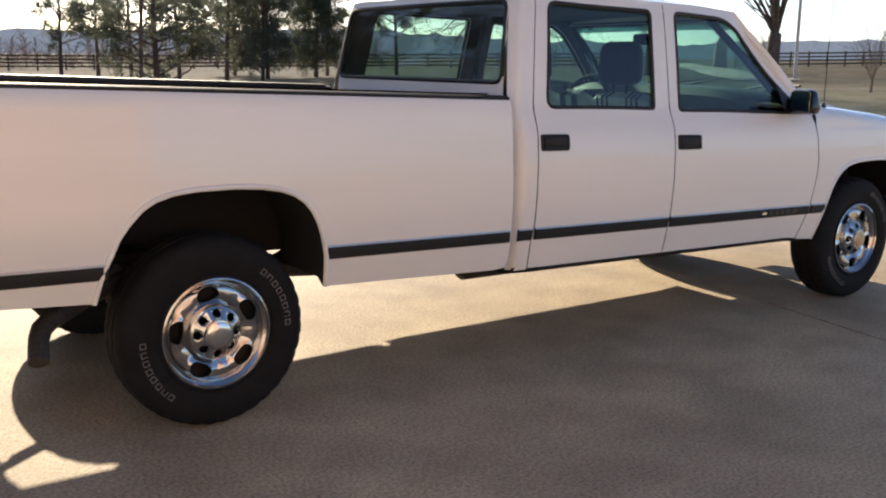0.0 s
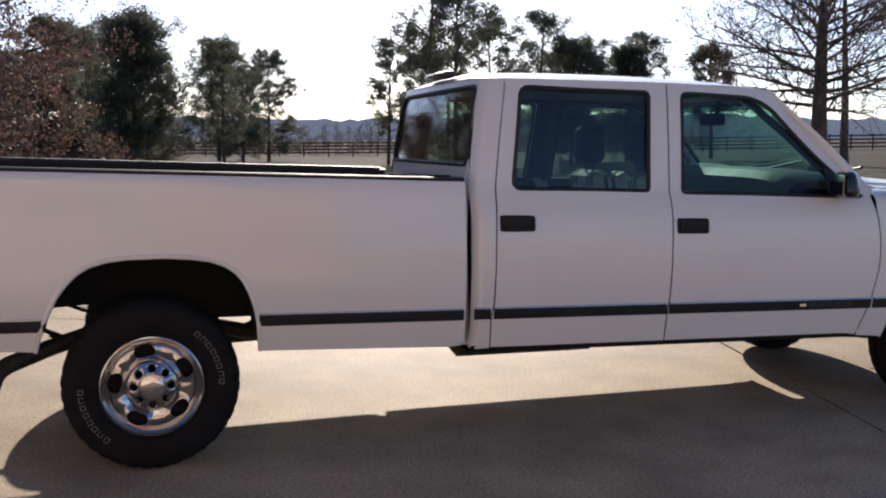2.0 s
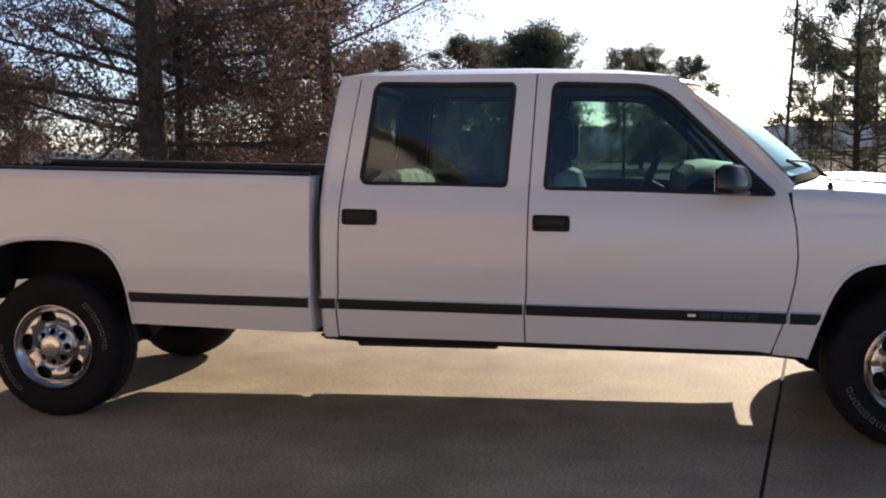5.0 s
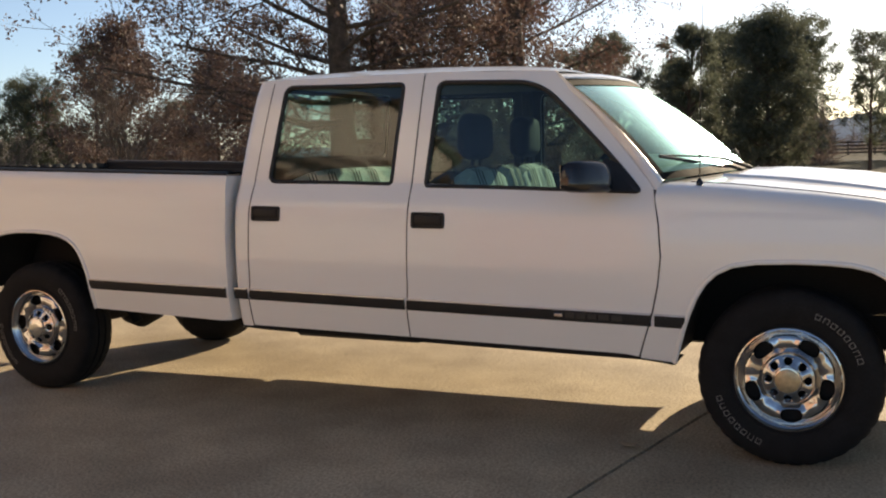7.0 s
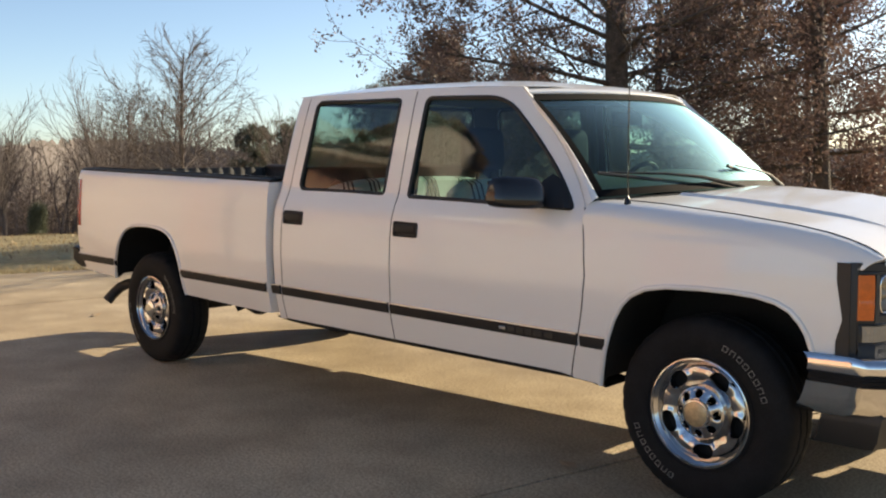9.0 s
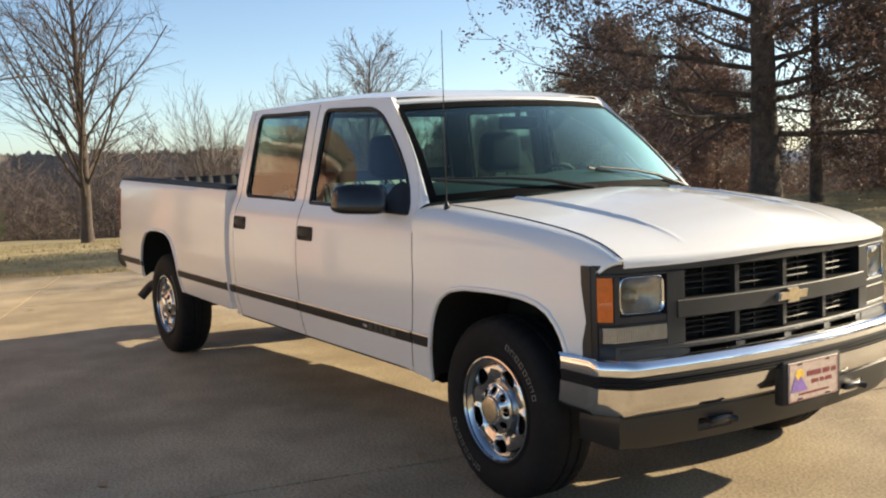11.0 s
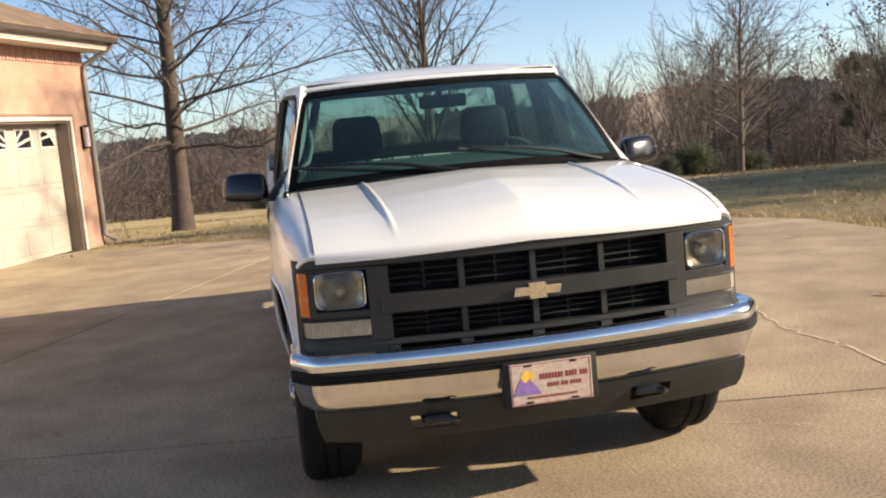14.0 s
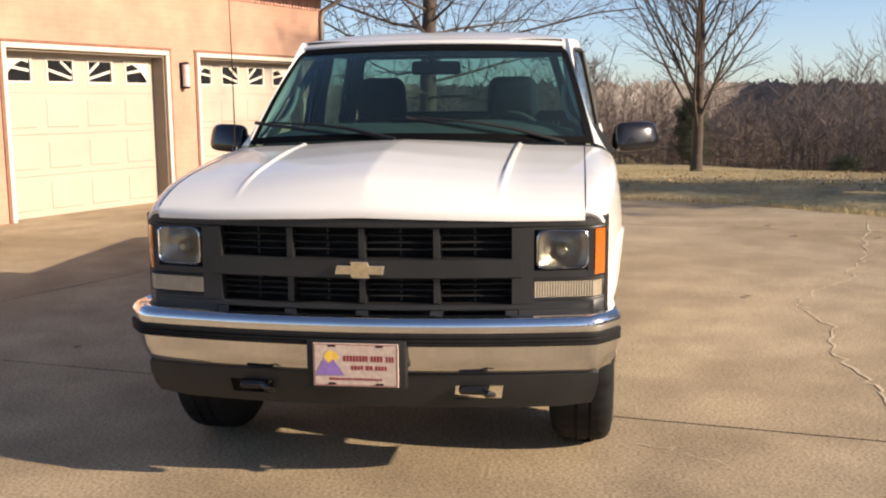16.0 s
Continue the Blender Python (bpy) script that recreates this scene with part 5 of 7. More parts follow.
part("shade_band", bm, glazing("shade_band", (0.06, 0.16, 0.16)), ws, "dark teal sun band")
bm = bmesh.new()
sheet(bm, [[WB(y) + Vector((d, 0, z)) for d, z in ((-0.03, -0.03), (-0.004, -0.004), (0.03, -0.012), (0.075, -0.014), (0.09, -0.04))] for y in np.linspace(-0.842, 0.842, 24)])
part("cowl", bm, BLACK, truck, "black cowl under the windshield")
for y0, y1, piv in ((-0.72, -0.06, -0.06), (0.02, 0.70, 0.70)):
    bm = bmesh.new()
    lo = WB(piv) + Vector((0.03, 0, 0.006))
    hi = shield(y0 / 0.79 if y0 < -0.5 else 0.05, 0.155) + Vector((0.022, 0, 0.02))
    tube(bm, [lo, lo.lerp(hi, 0.35) + Vector((0.015, 0, 0.022)), hi.lerp(lo, 0.4) + Vector((0.012, 0, 0.02)), hi], [0.011, 0.008, 0.006, 0.004], 8)
    arm = part("wiper", bm, BLACK, truck, "black wiper arm and blade")
    bm = bmesh.new()
    a, b = hi.lerp(lo, 0.62), hi + Vector((0.0, (hi.y - lo.y) * 0.10, 0.01))
    pts = [a.lerp(b, k / 10) for k in range(11)]
    pts = [Vector((p.x - 0.006, p.y, p.z - 0.012)) for p in pts]
    tube(bm, pts, 0.0085, 6)
    part("wiper_blade", bm, SEAL, arm)
bm = bmesh.new()
tube(bm, [(3.90, -0.852, 1.20), (3.90, -0.852, 1.226), (3.90, -0.852, 1.24)], [0.016, 0.014, 0.006], 10)
tube(bm, [(3.90, -0.852, 1.235), (3.902, -0.852, 1.6), (3.912, -0.853, 1.99)], [0.0032, 0.0026, 0.0016], 6)
part("antenna", bm, GLOSSBLACK, truck, "thin black whip antenna")


# hood: peaked down its middle, with two creases
def hood_x(s, y):
    a = 0.79
    rear = 4.03 - 0.20 * (y / a) ** 2
    front = 5.054 - 0.17 * y * y - 0.004 * (abs(y) / a) ** 8
    return rear + (front - rear) * s


def hood_z(x, y, s):
    u = abs(y) / 0.79
    back = 4.03 - 0.20 * u * u
    far = 5.054 - 0.17 * y * y - 0.004 * u ** 8
    g = float(ip(min(1.0, (x - back) / (far - back)), [0, 0.2, 0.5, 0.7, 0.82, 0.90, 0.96, 1.0], [0, 0.08, 0.27, 0.43, 0.57, 0.71, 0.86, 1.0]))
    rear, lip = 1.246 - 0.020 * u ** 2.2, 1.054 - 0.004 * u
    z = rear + (lip - rear) * g
    fade = max(0.0, min(1.0, (4.97 - x) / 0.34))
    w = 0.500 - 0.012 * (x - 3.9)
    k = max(0.0, 1.0 - abs(abs(y) - w) / 0.017)
    peak = float(ip(s, [0, 0.15, 0.5, 0.88, 1.0], [0.45, 0.70, 1.0, 0.92, 0.25]))
    return z + 0.0105 * fade * k + 0.048 * peak * (1 - min(1.0, abs(y) / 0.55))


ys = sorted(set([round(v, 4) for v in np.linspace(-0.79, 0.79, 41)] + [s * v for s in (-1, 1) for v in (0.464, 0.470, 0.475, 0.480, 0.485, 0.490, 0.495, 0.500, 0.505, 0.510, 0.515, 0.520)] + [0.0, 0.012, -0.012]))
bm = bmesh.new()
rows = []
for s in list(np.linspace(0, 0.84, 26)) + [0.88, 0.91, 0.94, 0.96, 0.98, 0.99, 1.0]:
    col = []
    for y in ys:
        x = hood_x(s, y)
        col.append(Vector((x, y, hood_z(x, y, s))))
    rows.append(col)
# the lip turns down and back
last = rows[-1]
rows.append([Vector((p.x + 0.006, p.y, p.z - 0.018)) for p in last])
rows.append([Vector((p.x + 0.003, p.y, p.z - 0.036)) for p in last])
rows.append([Vector((p.x - 0.03, p.y, p.z - 0.042)) for p in last])
sheet(bm, rows)
part("hood", bm, WHITE, truck, "white hood with two long creases", smooth=50.0)
# shade in the gap beside the hood, drawn as a thin dark tube
for side in (-1, 1):
    bm = bmesh.new()
    tube(bm, [Vector((hood_x(q, 0.79), side * 0.7912, hood_z(hood_x(q, 0.79), 0.79, q) - 0.001)) for q in np.linspace(0.02, 0.985, 30)], 0.0028, 6)
    part("hood_seam", bm, SEAL, truck, "dark line drawn for the shaded gap between hood and fender")

# ---- front: grille, lamps, bumper ----


def fascia_patch(bm, y0, y1, z0, z1, out=0.0, n=6, depth=0.05):
    rows = []
    for i in range(n + 1):
        y = y0 + (y1 - y0) * i / n
        x = gx_at(y) + out
        rows.append([Vector((x - depth, y, z0)), Vector((x - 0.004, y, z0)), Vector((x, y, z0 + 0.004)), Vector((x, y, z1 - 0.004)), Vector((x - 0.004, y, z1)), Vector((x - depth, y, z1))])
    vs = sheet(bm, rows)
    bm.faces.new(vs[0])
    bm.faces.new(vs[-1][::-1])


bm = bmesh.new()
fascia_patch(bm, -0.862, 0.862, 0.992, 1.026, -0.004, 30)
fascia_patch(bm, -0.57, 0.57, 0.812, 0.880, 0.006, 24, 0.09)
fascia_patch(bm, -0.862, 0.862, 0.696, 0.716, 0.0, 30, 0.06)
fascia_patch(bm, -0.862, -0.56, 0.655, 0.730, -0.002, 8)
fascia_patch(bm, 0.56, 0.862, 0.655, 0.730, -0.002, 8)
for s in (-1, 1):
    a, b = sorted((s * 0.535, s * 0.612))
    fascia_patch(bm, a, b, 0.716, 0.992, 0.0, 4, 0.1)
    a, b = sorted((s * 0.600, s * 0.862))
    fascia_patch(bm, a, b, 0.806, 0.836, -0.004, 8)
    a, b = sorted((s * 0.600, s * 0.862))
    fascia_patch(bm, a, b, 0.980, 0.994, -0.004, 8)
    a, b = sorted((s * 0.865, s * 0.876))
    fascia_patch(bm, a, b, 0.655, 1.024, 0.003, 3, 0.05)
    a, b = sorted((s * 0.802, s * 0.824))
    fascia_patch(bm, a, b, 0.806, 0.985, -0.004, 2)
for y in (-0.268, 0.0, 0.268):
    fascia_patch(bm, y - 0.011, y + 0.011, 0.716, 0.992, -0.018, 2, 0.08)
grille = part("grille", bm, GREY, truck, "dark grey moulded grille surround")
for z0, z1 in ((0.884, 0.988), (0.720, 0.808)):
    for k in (1, 2, 3):
        z = z0 + (z1 - z0) * k / 4
        bm = bmesh.new()
        fascia_patch(bm, -0.54, 0.54, z - 0.0035, z + 0.0035, -0.040, 24, 0.03)
        part("grille_bar", bm, GREY, grille, "thin grille bar")
    for y in (-0.40, -0.134, 0.134, 0.40):
        bm = bmesh.new()
        fascia_patch(bm, y - 0.003, y + 0.003, z0, z1, -0.055, 1, 0.02)
        part("grille_bar", bm, GREY, grille)
# shaded hollow behind the openings, drawn as one near-black sheet
bm = bmesh.new()
sheet(bm, [[Vector((gx_at(y) - 0.10, y, z)) for z in (0.64, 1.0)] for y in np.linspace(-0.86, 0.86, 14)])
part("grille_back", bm, UNDER, grille, "near-black sheet standing in for the shade behind the grille")
for y in (-0.40, -0.134, 0.134, 0.40):
    bm = bmesh.new()
    fascia_patch(bm, y - 0.12, y + 0.12, 0.655, 0.672, -0.01, 4, 0.04)
    part("lower_slot_bar", bm, GREY, grille)
for y in (-0.535, -0.268, 0.0, 0.268, 0.535):
    bm = bmesh.new()
    fascia_patch(bm, y - 0.022, y + 0.022, 0.655, 0.698, -0.004, 2, 0.05)
    part("slot_post", bm, GREY, grille)
# badge: a plain bar crossed by a shorter block
bm = bmesh.new()
prof = [(y * 0.86, z * 0.74) for y, z in ((-0.096, -0.018), (-0.036, -0.018), (-0.030, -0.034), (0.038, -0.034), (0.034, -0.018), (0.090, -0.018), (0.098, 0.018), (0.038, 0.018), (0.032, 0.034), (-0.036, 0.034), (-0.032, 0.018), (-0.088, 0.018))]
f = bm.faces.new([bm.verts.new((5.064, y, 0.846 + z)) for y, z in prof])
r = bmesh.ops.extrude_face_region(bm, geom=[f])
for v in [g for g in r["geom"] if isinstance(g, bmesh.types.BMVert)]:
    v.co.x += 0.016
badge = part("badge", bm, GOLD, grille, "gold bar badge with chrome rim")
bm = bmesh.new()
f = bm.faces.new([bm.verts.new((5.062, y * 1.09, 0.846 + z * 1.18)) for y, z in prof])
r = bmesh.ops.extrude_face_region(bm, geom=[f])
for v in [g for g in r["geom"] if isinstance(g, bmesh.types.BMVert)]:
    v.co.x += 0.012
part("badge_rim", bm, CHROME, grille)

for s in (-1, 1):
    # headlamp: bezel, reflector bowl with bulb boss, curved lens
    yc, zc, w, h = s * 0.713, 0.911, 0.088, 0.067
    cc = Vector((yc, zc))
    loop = loop_resample([Vector((yc - w, zc - h)), Vector((yc + w, zc - h)), Vector((yc + w, zc + h)), Vector((yc - w, zc + h))], 8, 0.032)
    at = lambda p, d: Vector((gx_at(p[0]) + d, p[0], p[1]))
    bm = bmesh.new()
    sheet(bm, [[at(cc + (p - cc) * 1.10, -0.05), at(cc + (p - cc) * 1.10, -0.008), at(cc + (p - cc) * 1.04, -0.004), at(p, -0.010), at(p, -0.03)] for p in loop], True)
    lampb = part("headlamp", bm, GLOSSBLACK, truck, "rectangular headlamp in a grey bezel")
    bm = bmesh.new()
    bowl = []
    for p in loop:
        way = (p - cc).normalized()
        # the square mouth passes into a round bowl
        bowl.append([at((cc + (p - cc) * f).lerp(cc + way * 0.074 * f / 0.8, min(1.0, (1.0 - f) / 0.2)), d) for f, d in ((1.0, -0.020), (0.95, -0.026), (0.88, -0.030), (0.80, -0.034), (0.7, -0.046), (0.58, -0.058), (0.45, -0.068), (0.32, -0.075), (0.18, -0.079))])
    sheet(bm, bowl, True)
    part("reflector", bm, BOWL, lampb, "dull reflector bowl")
    bm = bmesh.new()
    xx = gx_at(yc)
    tube(bm, [(xx - 0.10, yc, zc - 0.01), (xx - 0.05, yc, zc - 0.01), (xx - 0.035, yc, zc - 0.01)], [0.026, 0.024, 0.012], 14)
    part("bulb_boss", bm, BOWL, lampb)
    bm = bmesh.new()
    sheet(bm, [[at(cc + (p - cc) * f, -0.014 + 0.010 * (1 - f ** 3)) for f in (0.99, 0.8, 0.5, 0.02)] for p in loop], True)
    part("lens", bm, CLEAR, lampb)
    bm = bmesh.new()
    sheet(bm, [[at(cc + (p - cc) * f, d) for f, d in ((1.045, -0.014), (1.035, -0.003), (1.005, -0.001), (0.965, -0.006), (0.955, -0.018))] for p in loop], True)
    part("lamp_ring", bm, CHROME, lampb, "thin chrome lamp ring")
    # amber corner signal
    bm = bmesh.new()
    rows = []
    for k, (y, d) in enumerate(((0.826, -0.02), (0.828, -0.004), (0.832, -0.001), (0.842, 0.0), (0.860, 0.0), (0.8635, -0.003), (0.8645, -0.02))):
        x = gx_at(y) + d
        rows.append([Vector((x - 0.02, s * y, 0.816)), Vector((x, s * y, 0.819)), Vector((x + 0.002, s * y, 0.87)), Vector((x + 0.0015, s * y, 0.888)), Vector((x, s * y, 0.892)), Vector((x + 0.0015, s * y, 0.896)), Vector((x + 0.002, s * y, 0.94)), Vector((x, s * y, 0.981)), Vector((x - 0.02, s * y, 0.984))])
    sheet(bm, rows)
    part("turn_signal", bm, AMBER, truck, "amber corner signal lens")
    # ribbed running lamp below
    bm = bmesh.new()
    rows = []
    n = 52
    for i in range(n + 1):
        y = 0.612 + 0.241 * i / n
        x = gx_at(y) - 0.004 + (0.0035 if i % 2 else 0.0)
        rows.append([Vector((x - 0.03, s * y, 0.737)), Vector((x, s * y, 0.740)), Vector((x + 0.002, s * y, 0.768)), Vector((x, s * y, 0.797)), Vector((x - 0.03, s * y, 0.800))])
    sheet(bm, rows)
    part("running_lamp", bm, FROST, truck, "ribbed clear running lamp")
    bm = bmesh.new()
    for e in ((0.602, 0.862, 0.728, 0.737), (0.602, 0.862, 0.800, 0.808), (0.602, 0.611, 0.737, 0.800), (0.855, 0.862, 0.737, 0.800)):
        a, b = sorted((s * e[0], s * e[1]))
        fascia_patch(bm, a, b, e[2], e[3], 0.0, 6, 0.04)
    part("lamp_bezel", bm, GREY, grille)

# bumper in three bands: bright cap, dark rub strip, bright lower face
def bumper_x(y):
    a = abs(y)
    return 5.150 - 0.135 * a * a - 2.2 * max(0.0, a - 0.845) ** 1.35


BY = sorted([s * v for s in (-1, 1) for v in (0.05, 0.15, 0.25, 0.35, 0.45, 0.55, 0.65, 0.73, 0.79, 0.83, 0.86, 0.88, 0.90, 0.915, 0.928, 0.936, 0.940)] + [0.0])


def bumper_band(prof, material, name, label, parent=truck):
    """prof: pairs of (set back, height); the band follows the bumper round its corners."""
    rows = []
    for y in BY:
        x = bumper_x(y)
        k = max(0.0, (abs(y) - 0.86) / 0.08)
        rows.append([Vector((x - d, 0.978 * y * (1 - (d * 0.55) * min(1.0, k + 0.25 * abs(y))), z)) for d, z in prof])
    for sgn in (0, -1):
        e = rows[sgn]
        wrap = [[Vector((p.x - dx, p.y * 0.995, p.z)) for p in e] for dx in (0.06, 0.13, 0.21)]
        if sgn == 0:
            rows = wrap[::-1] + rows
        else:
            rows = rows + wrap
    bm = bmesh.new()
    sheet(bm, rows)
    return part(name, bm, material, parent, label, smooth=40.0)


bumper = bumper_band([(0.16, 0.668), (0.06, 0.688), (0.025, 0.691), (0.008, 0.681), (0.0, 0.665), (0.0, 0.643), (0.006, 0.629)], CHROME, "bumper", "chrome front bumper")
bumper_band([(0.008, 0.632), (-0.004, 0.629), (-0.006, 0.620), (0.0, 0.617), (-0.004, 0.613), (-0.004, 0.605), (0.0, 0.602), (-0.004, 0.598), (-0.003, 0.591), (0.006, 0.587)], RUBBER, "rub_strip", "black ribbed bumper strip", bumper)
bumper_band([(0.006, 0.590), (0.010, 0.582), (0.020, 0.547), (0.036, 0.510), (0.060, 0.480), (0.10, 0.463)], CHROME, "bumper_face", "chrome lower bumper face", bumper)
# grey air dam under the bumper
rows = []
for q in np.linspace(-0.93, 0.93, 45):
    # past its corners the dam runs back along the sides towards the wheels
    y = max(-0.845, min(0.845, q))
    x = bumper_x(min(abs(y), 0.80)) - 0.055 - 0.5 * max(0, abs(y) - 0.74) ** 1.5 - 2.6 * max(0.0, abs(q) - 0.845)
    k = max(0.0, abs(y) - 0.72)
    rows.append([Vector((x - 0.03, y * 0.99, 0.482)), Vector((x - 0.016, y, 0.468)), Vector((x - 0.024, y, 0.428)), Vector((x - 0.036, y * 0.985, 0.376)), Vector((x - 0.055, y * 0.97, 0.338 + 0.06 * k)), Vector((x - 0.08, y * 0.965, 0.332 + 0.06 * k))])
bm = bmesh.new()
sheet(bm, rows)
bmesh.ops.delete(bm, geom=[f for f in bm.faces if 0.317 < abs(f.calc_center_median().y) < 0.49 and 0.39 < f.calc_center_median().z < 0.41], context="FACES")
thicken(bm, 0.004)
dam = part("air_dam", bm, GREY, truck, "grey plastic air dam")
for s in (-1, 1):
    yc = s * 0.405
    x = bumper_x(yc) - 0.098
    bm = bmesh.new()
    box(bm, (x - 0.10, yc - 0.056, 0.398), (x + 0.045, yc + 0.05, 0.430), 0.014, segs=3)
    tube(bm, [(x + 0.03, yc + 0.03, 0.414), (x + 0.052, yc + 0.052, 0.408), (x + 0.035, yc + 0.072, 0.402)], [0.015, 0.014, 0.009], 10)
    part("tow_hook", bm, GLOSSBLACK, truck, "black tow hook")
    # dark block added behind the slot to stop light showing through
    bm = bmesh.new()
    box(bm, (x - 0.22, yc - 0.05, 0.372), (x - 0.06, yc + 0.04, 0.47), 0.012, segs=2)
    part("added_frame_horn", bm, UNDER, truck, "dark frame end added behind the air dam to darken the tow slot")
# licence plate on its bracket; its writing becomes plain bars
bm = bmesh.new()
box(bm, (5.118, -0.178, 0.436), (5.163, 0.178, 0.612), 0.010)
bracket = part("plate_bracket", bm, BLACK, truck, "black plate bracket")
bm = bmesh.new()
box(bm, (5.164, -0.1525, 0.447), (5.168, 0.1525, 0.602), 0.0018, segs=1)
plate = part("plate", bm, PLATE, truck, "cream dealer plate with a purple peak and yellow sun")


def flat(bm, pts, x):
    bm.faces.new([bm.verts.new((x, y, z)) for y, z in pts])


bm = bmesh.new()
flat(bm, [(-0.142, 0.487), (-0.112, 0.548), (-0.096, 0.526), (-0.080, 0.545), (-0.040, 0.487)], 5.1695)
thicken(bm, 0.0006)
part("emblem_peak", bm, PURPLE, plate)
bm = bmesh.new()
flat(bm, [(-0.088 + 0.026 * math.cos(a), 0.552 + 0.022 * math.sin(a)) for a in np.linspace(0, 2 * math.pi, 20)[:-1]], 5.1688)
thicken(bm, 0.0005)
part("emblem_sun", bm, YELLOW, plate)
for a, b, z, h in ((-0.045, 0.045, 0.548, 0.024), (0.052, 0.098, 0.548, 0.024), (0.106, 0.138, 0.547, 0.022), (-0.018, 0.028, 0.515, 0.018), (0.034, 0.062, 0.515, 0.018), (0.068, 0.112, 0.515, 0.018), (-0.095, 0.095, 0.474, 0.010)):
    n = max(2, int((b - a) / 0.0105))
    h *= 0.86
    for i in range(n):
        u0 = a + (b - a) * i / n
        bm = bmesh.new()
        box(bm, (5.1682, u0 + 0.0020, z - h / 2), (5.1690, u0 + (b - a) / n - 0.0020, z + h / 2))
        part("letter_bar", bm, MAROON, plate, smooth=0)
bm = bmesh.new()
for e in ((-0.147, 0.147, 0.4505, 0.4525), (-0.147, 0.147, 0.5965, 0.5985), (-0.148, -0.146, 0.4525, 0.5965), (0.146, 0.148, 0.4525, 0.5965)):
    box(bm, (5.1682, e[0], e[2]), (5.1688, e[1], e[3]))
part("plate_border", bm, MAROON, plate, smooth=0)
bm = bmesh.new()
for y in (-0.085, 0.085):
    for z in (0.592, 0.457):
        bm = bmesh.new()
        box(bm, (5.167, y - 0.014, z - 0.0035), (5.1698, y + 0.014, z + 0.0035), 0.002, segs=1)
        part("plate_slot", bm, BLACK, plate)

# rear: tailgate, bumper, bed floor
bm = bmesh.new()
box(bm, (-1.02, -0.80, 0.70), (-0.975, 0.80, 1.345), 0.012)
part("tailgate", bm, WHITE, truck, "white tailgate")
bm = bmesh.new()
sheet(bm, [[Vector((-0.972 + (0.012 if (i // 2) % 2 else 0.0), -0.77 + 1.54 * i / 56, z)) for z in (0.745, 1.325, 1.348)] for i in range(57)])
sheet(bm, [[Vector((x, y, 1.352)) for y in (-0.79, 0.79)] for x in (-1.018, -0.958)])
part("tailgate_liner", bm, LINER, truck, "black ribbed tailgate liner")
bm = bmesh.new()
rows = []
for y in np.linspace(-0.955, 0.955, 31):
    a = abs(y)
    x = -1.235 + 0.9 * max(0.0, a - 0.86) ** 1.3 * 4
    rows.append([Vector((x + 0.14, y, 0.755)), Vector((x + 0.01, y, 0.757)), Vector((x, y, 0.745)), Vector((x, y, 0.69)), Vector((x + 0.03, y, 0.635)), Vector((x + 0.12, y * 0.995, 0.612))])
sheet(bm, rows)
for s in (-1, 1):
    sheet(bm, [[Vector((x, s * (0.957 - q), z)) for x, z, q in ((-1.08, 0.755, 0), (-1.02, 0.74, 0.01), (-0.95, 0.68, 0.02))], [Vector((x, s * (0.957 - q), z)) for x, z, q in ((-1.08, 0.66, 0), (-1.0, 0.62, 0.012), (-0.93, 0.61, 0.02))]])
thicken(bm, 0.004)
part("rear_bumper", bm, BLACK, truck, "black-topped rear step bumper")
bm = bmesh.new()
ribs = []
for i in range(65):
    y = -0.775 + 1.55 * i / 64
    zr = 0.018 if (i // 2) % 2 else 0.0
    ribs.append((y, 0.735 + zr, 1.40 - zr))
sheet(bm, [[Vector((x, y, z)) for x in (-0.97, -0.49)] for y, z, e in ribs])
sheet(bm, [[Vector((x, y, z)) for x in (-0.49, 0.49)] for y, z, e in ribs if abs(y) < 0.512])
sheet(bm, [[Vector((0.49, y, z)), Vector((1.37, y, z)), Vector((e, y, 0.80)), Vector((e, y, 1.245)), Vector((1.425, y, 1.275))] for y, z, e in ribs])
part("bed_liner", bm, LINER, truck, "black ribbed bed liner")
well = lambda x: float(ip(x, [-0.491, -0.49] + [p[0] * 1.03 for p in REAR_ARCH] + [0.49, 0.491], [0.735, 0.74] + [p[1] + 0.05 for p in REAR_ARCH] + [0.74, 0.735]))
for s in (-1, 1):
    bm = bmesh.new()
    rows = []
    for i in range(97):
        x = -0.97 + 2.37 * i / 96
        zr = 0.012 if (i // 2) % 2 else 0.0
        z0 = max(0.735, well(x))
        rows.append([Vector((x, s * (0.775 - zr), z0)), Vector((x, s * (0.772 - zr), 1.20)), Vector((x, s * 0.772, bed_top(x) - 0.04)), Vector((x, s * 0.785, bed_top(x) + 0.016)), Vector((x, s * 0.84, bed_top(x) + 0.018))])
    sheet(bm, rows)
    part("liner_side", bm, LINER, truck, "black ribbed bed liner side")
for s in (-1, 1):
    # raised box over the wheel, open below
    bm = bmesh.new()
    sheet(bm, [[Vector((x, s * 0.512, 0.735)), Vector((x, s * 0.512, max(0.735, well(x) - 0.015))), Vector((x, s * 0.53, max(0.735, well(x)))), Vector((x, s * 0.775, max(0.735, well(x))))] for x in np.linspace(-0.49, 0.49, 41)])
    part("liner_wheel_box", bm, LINER, truck)

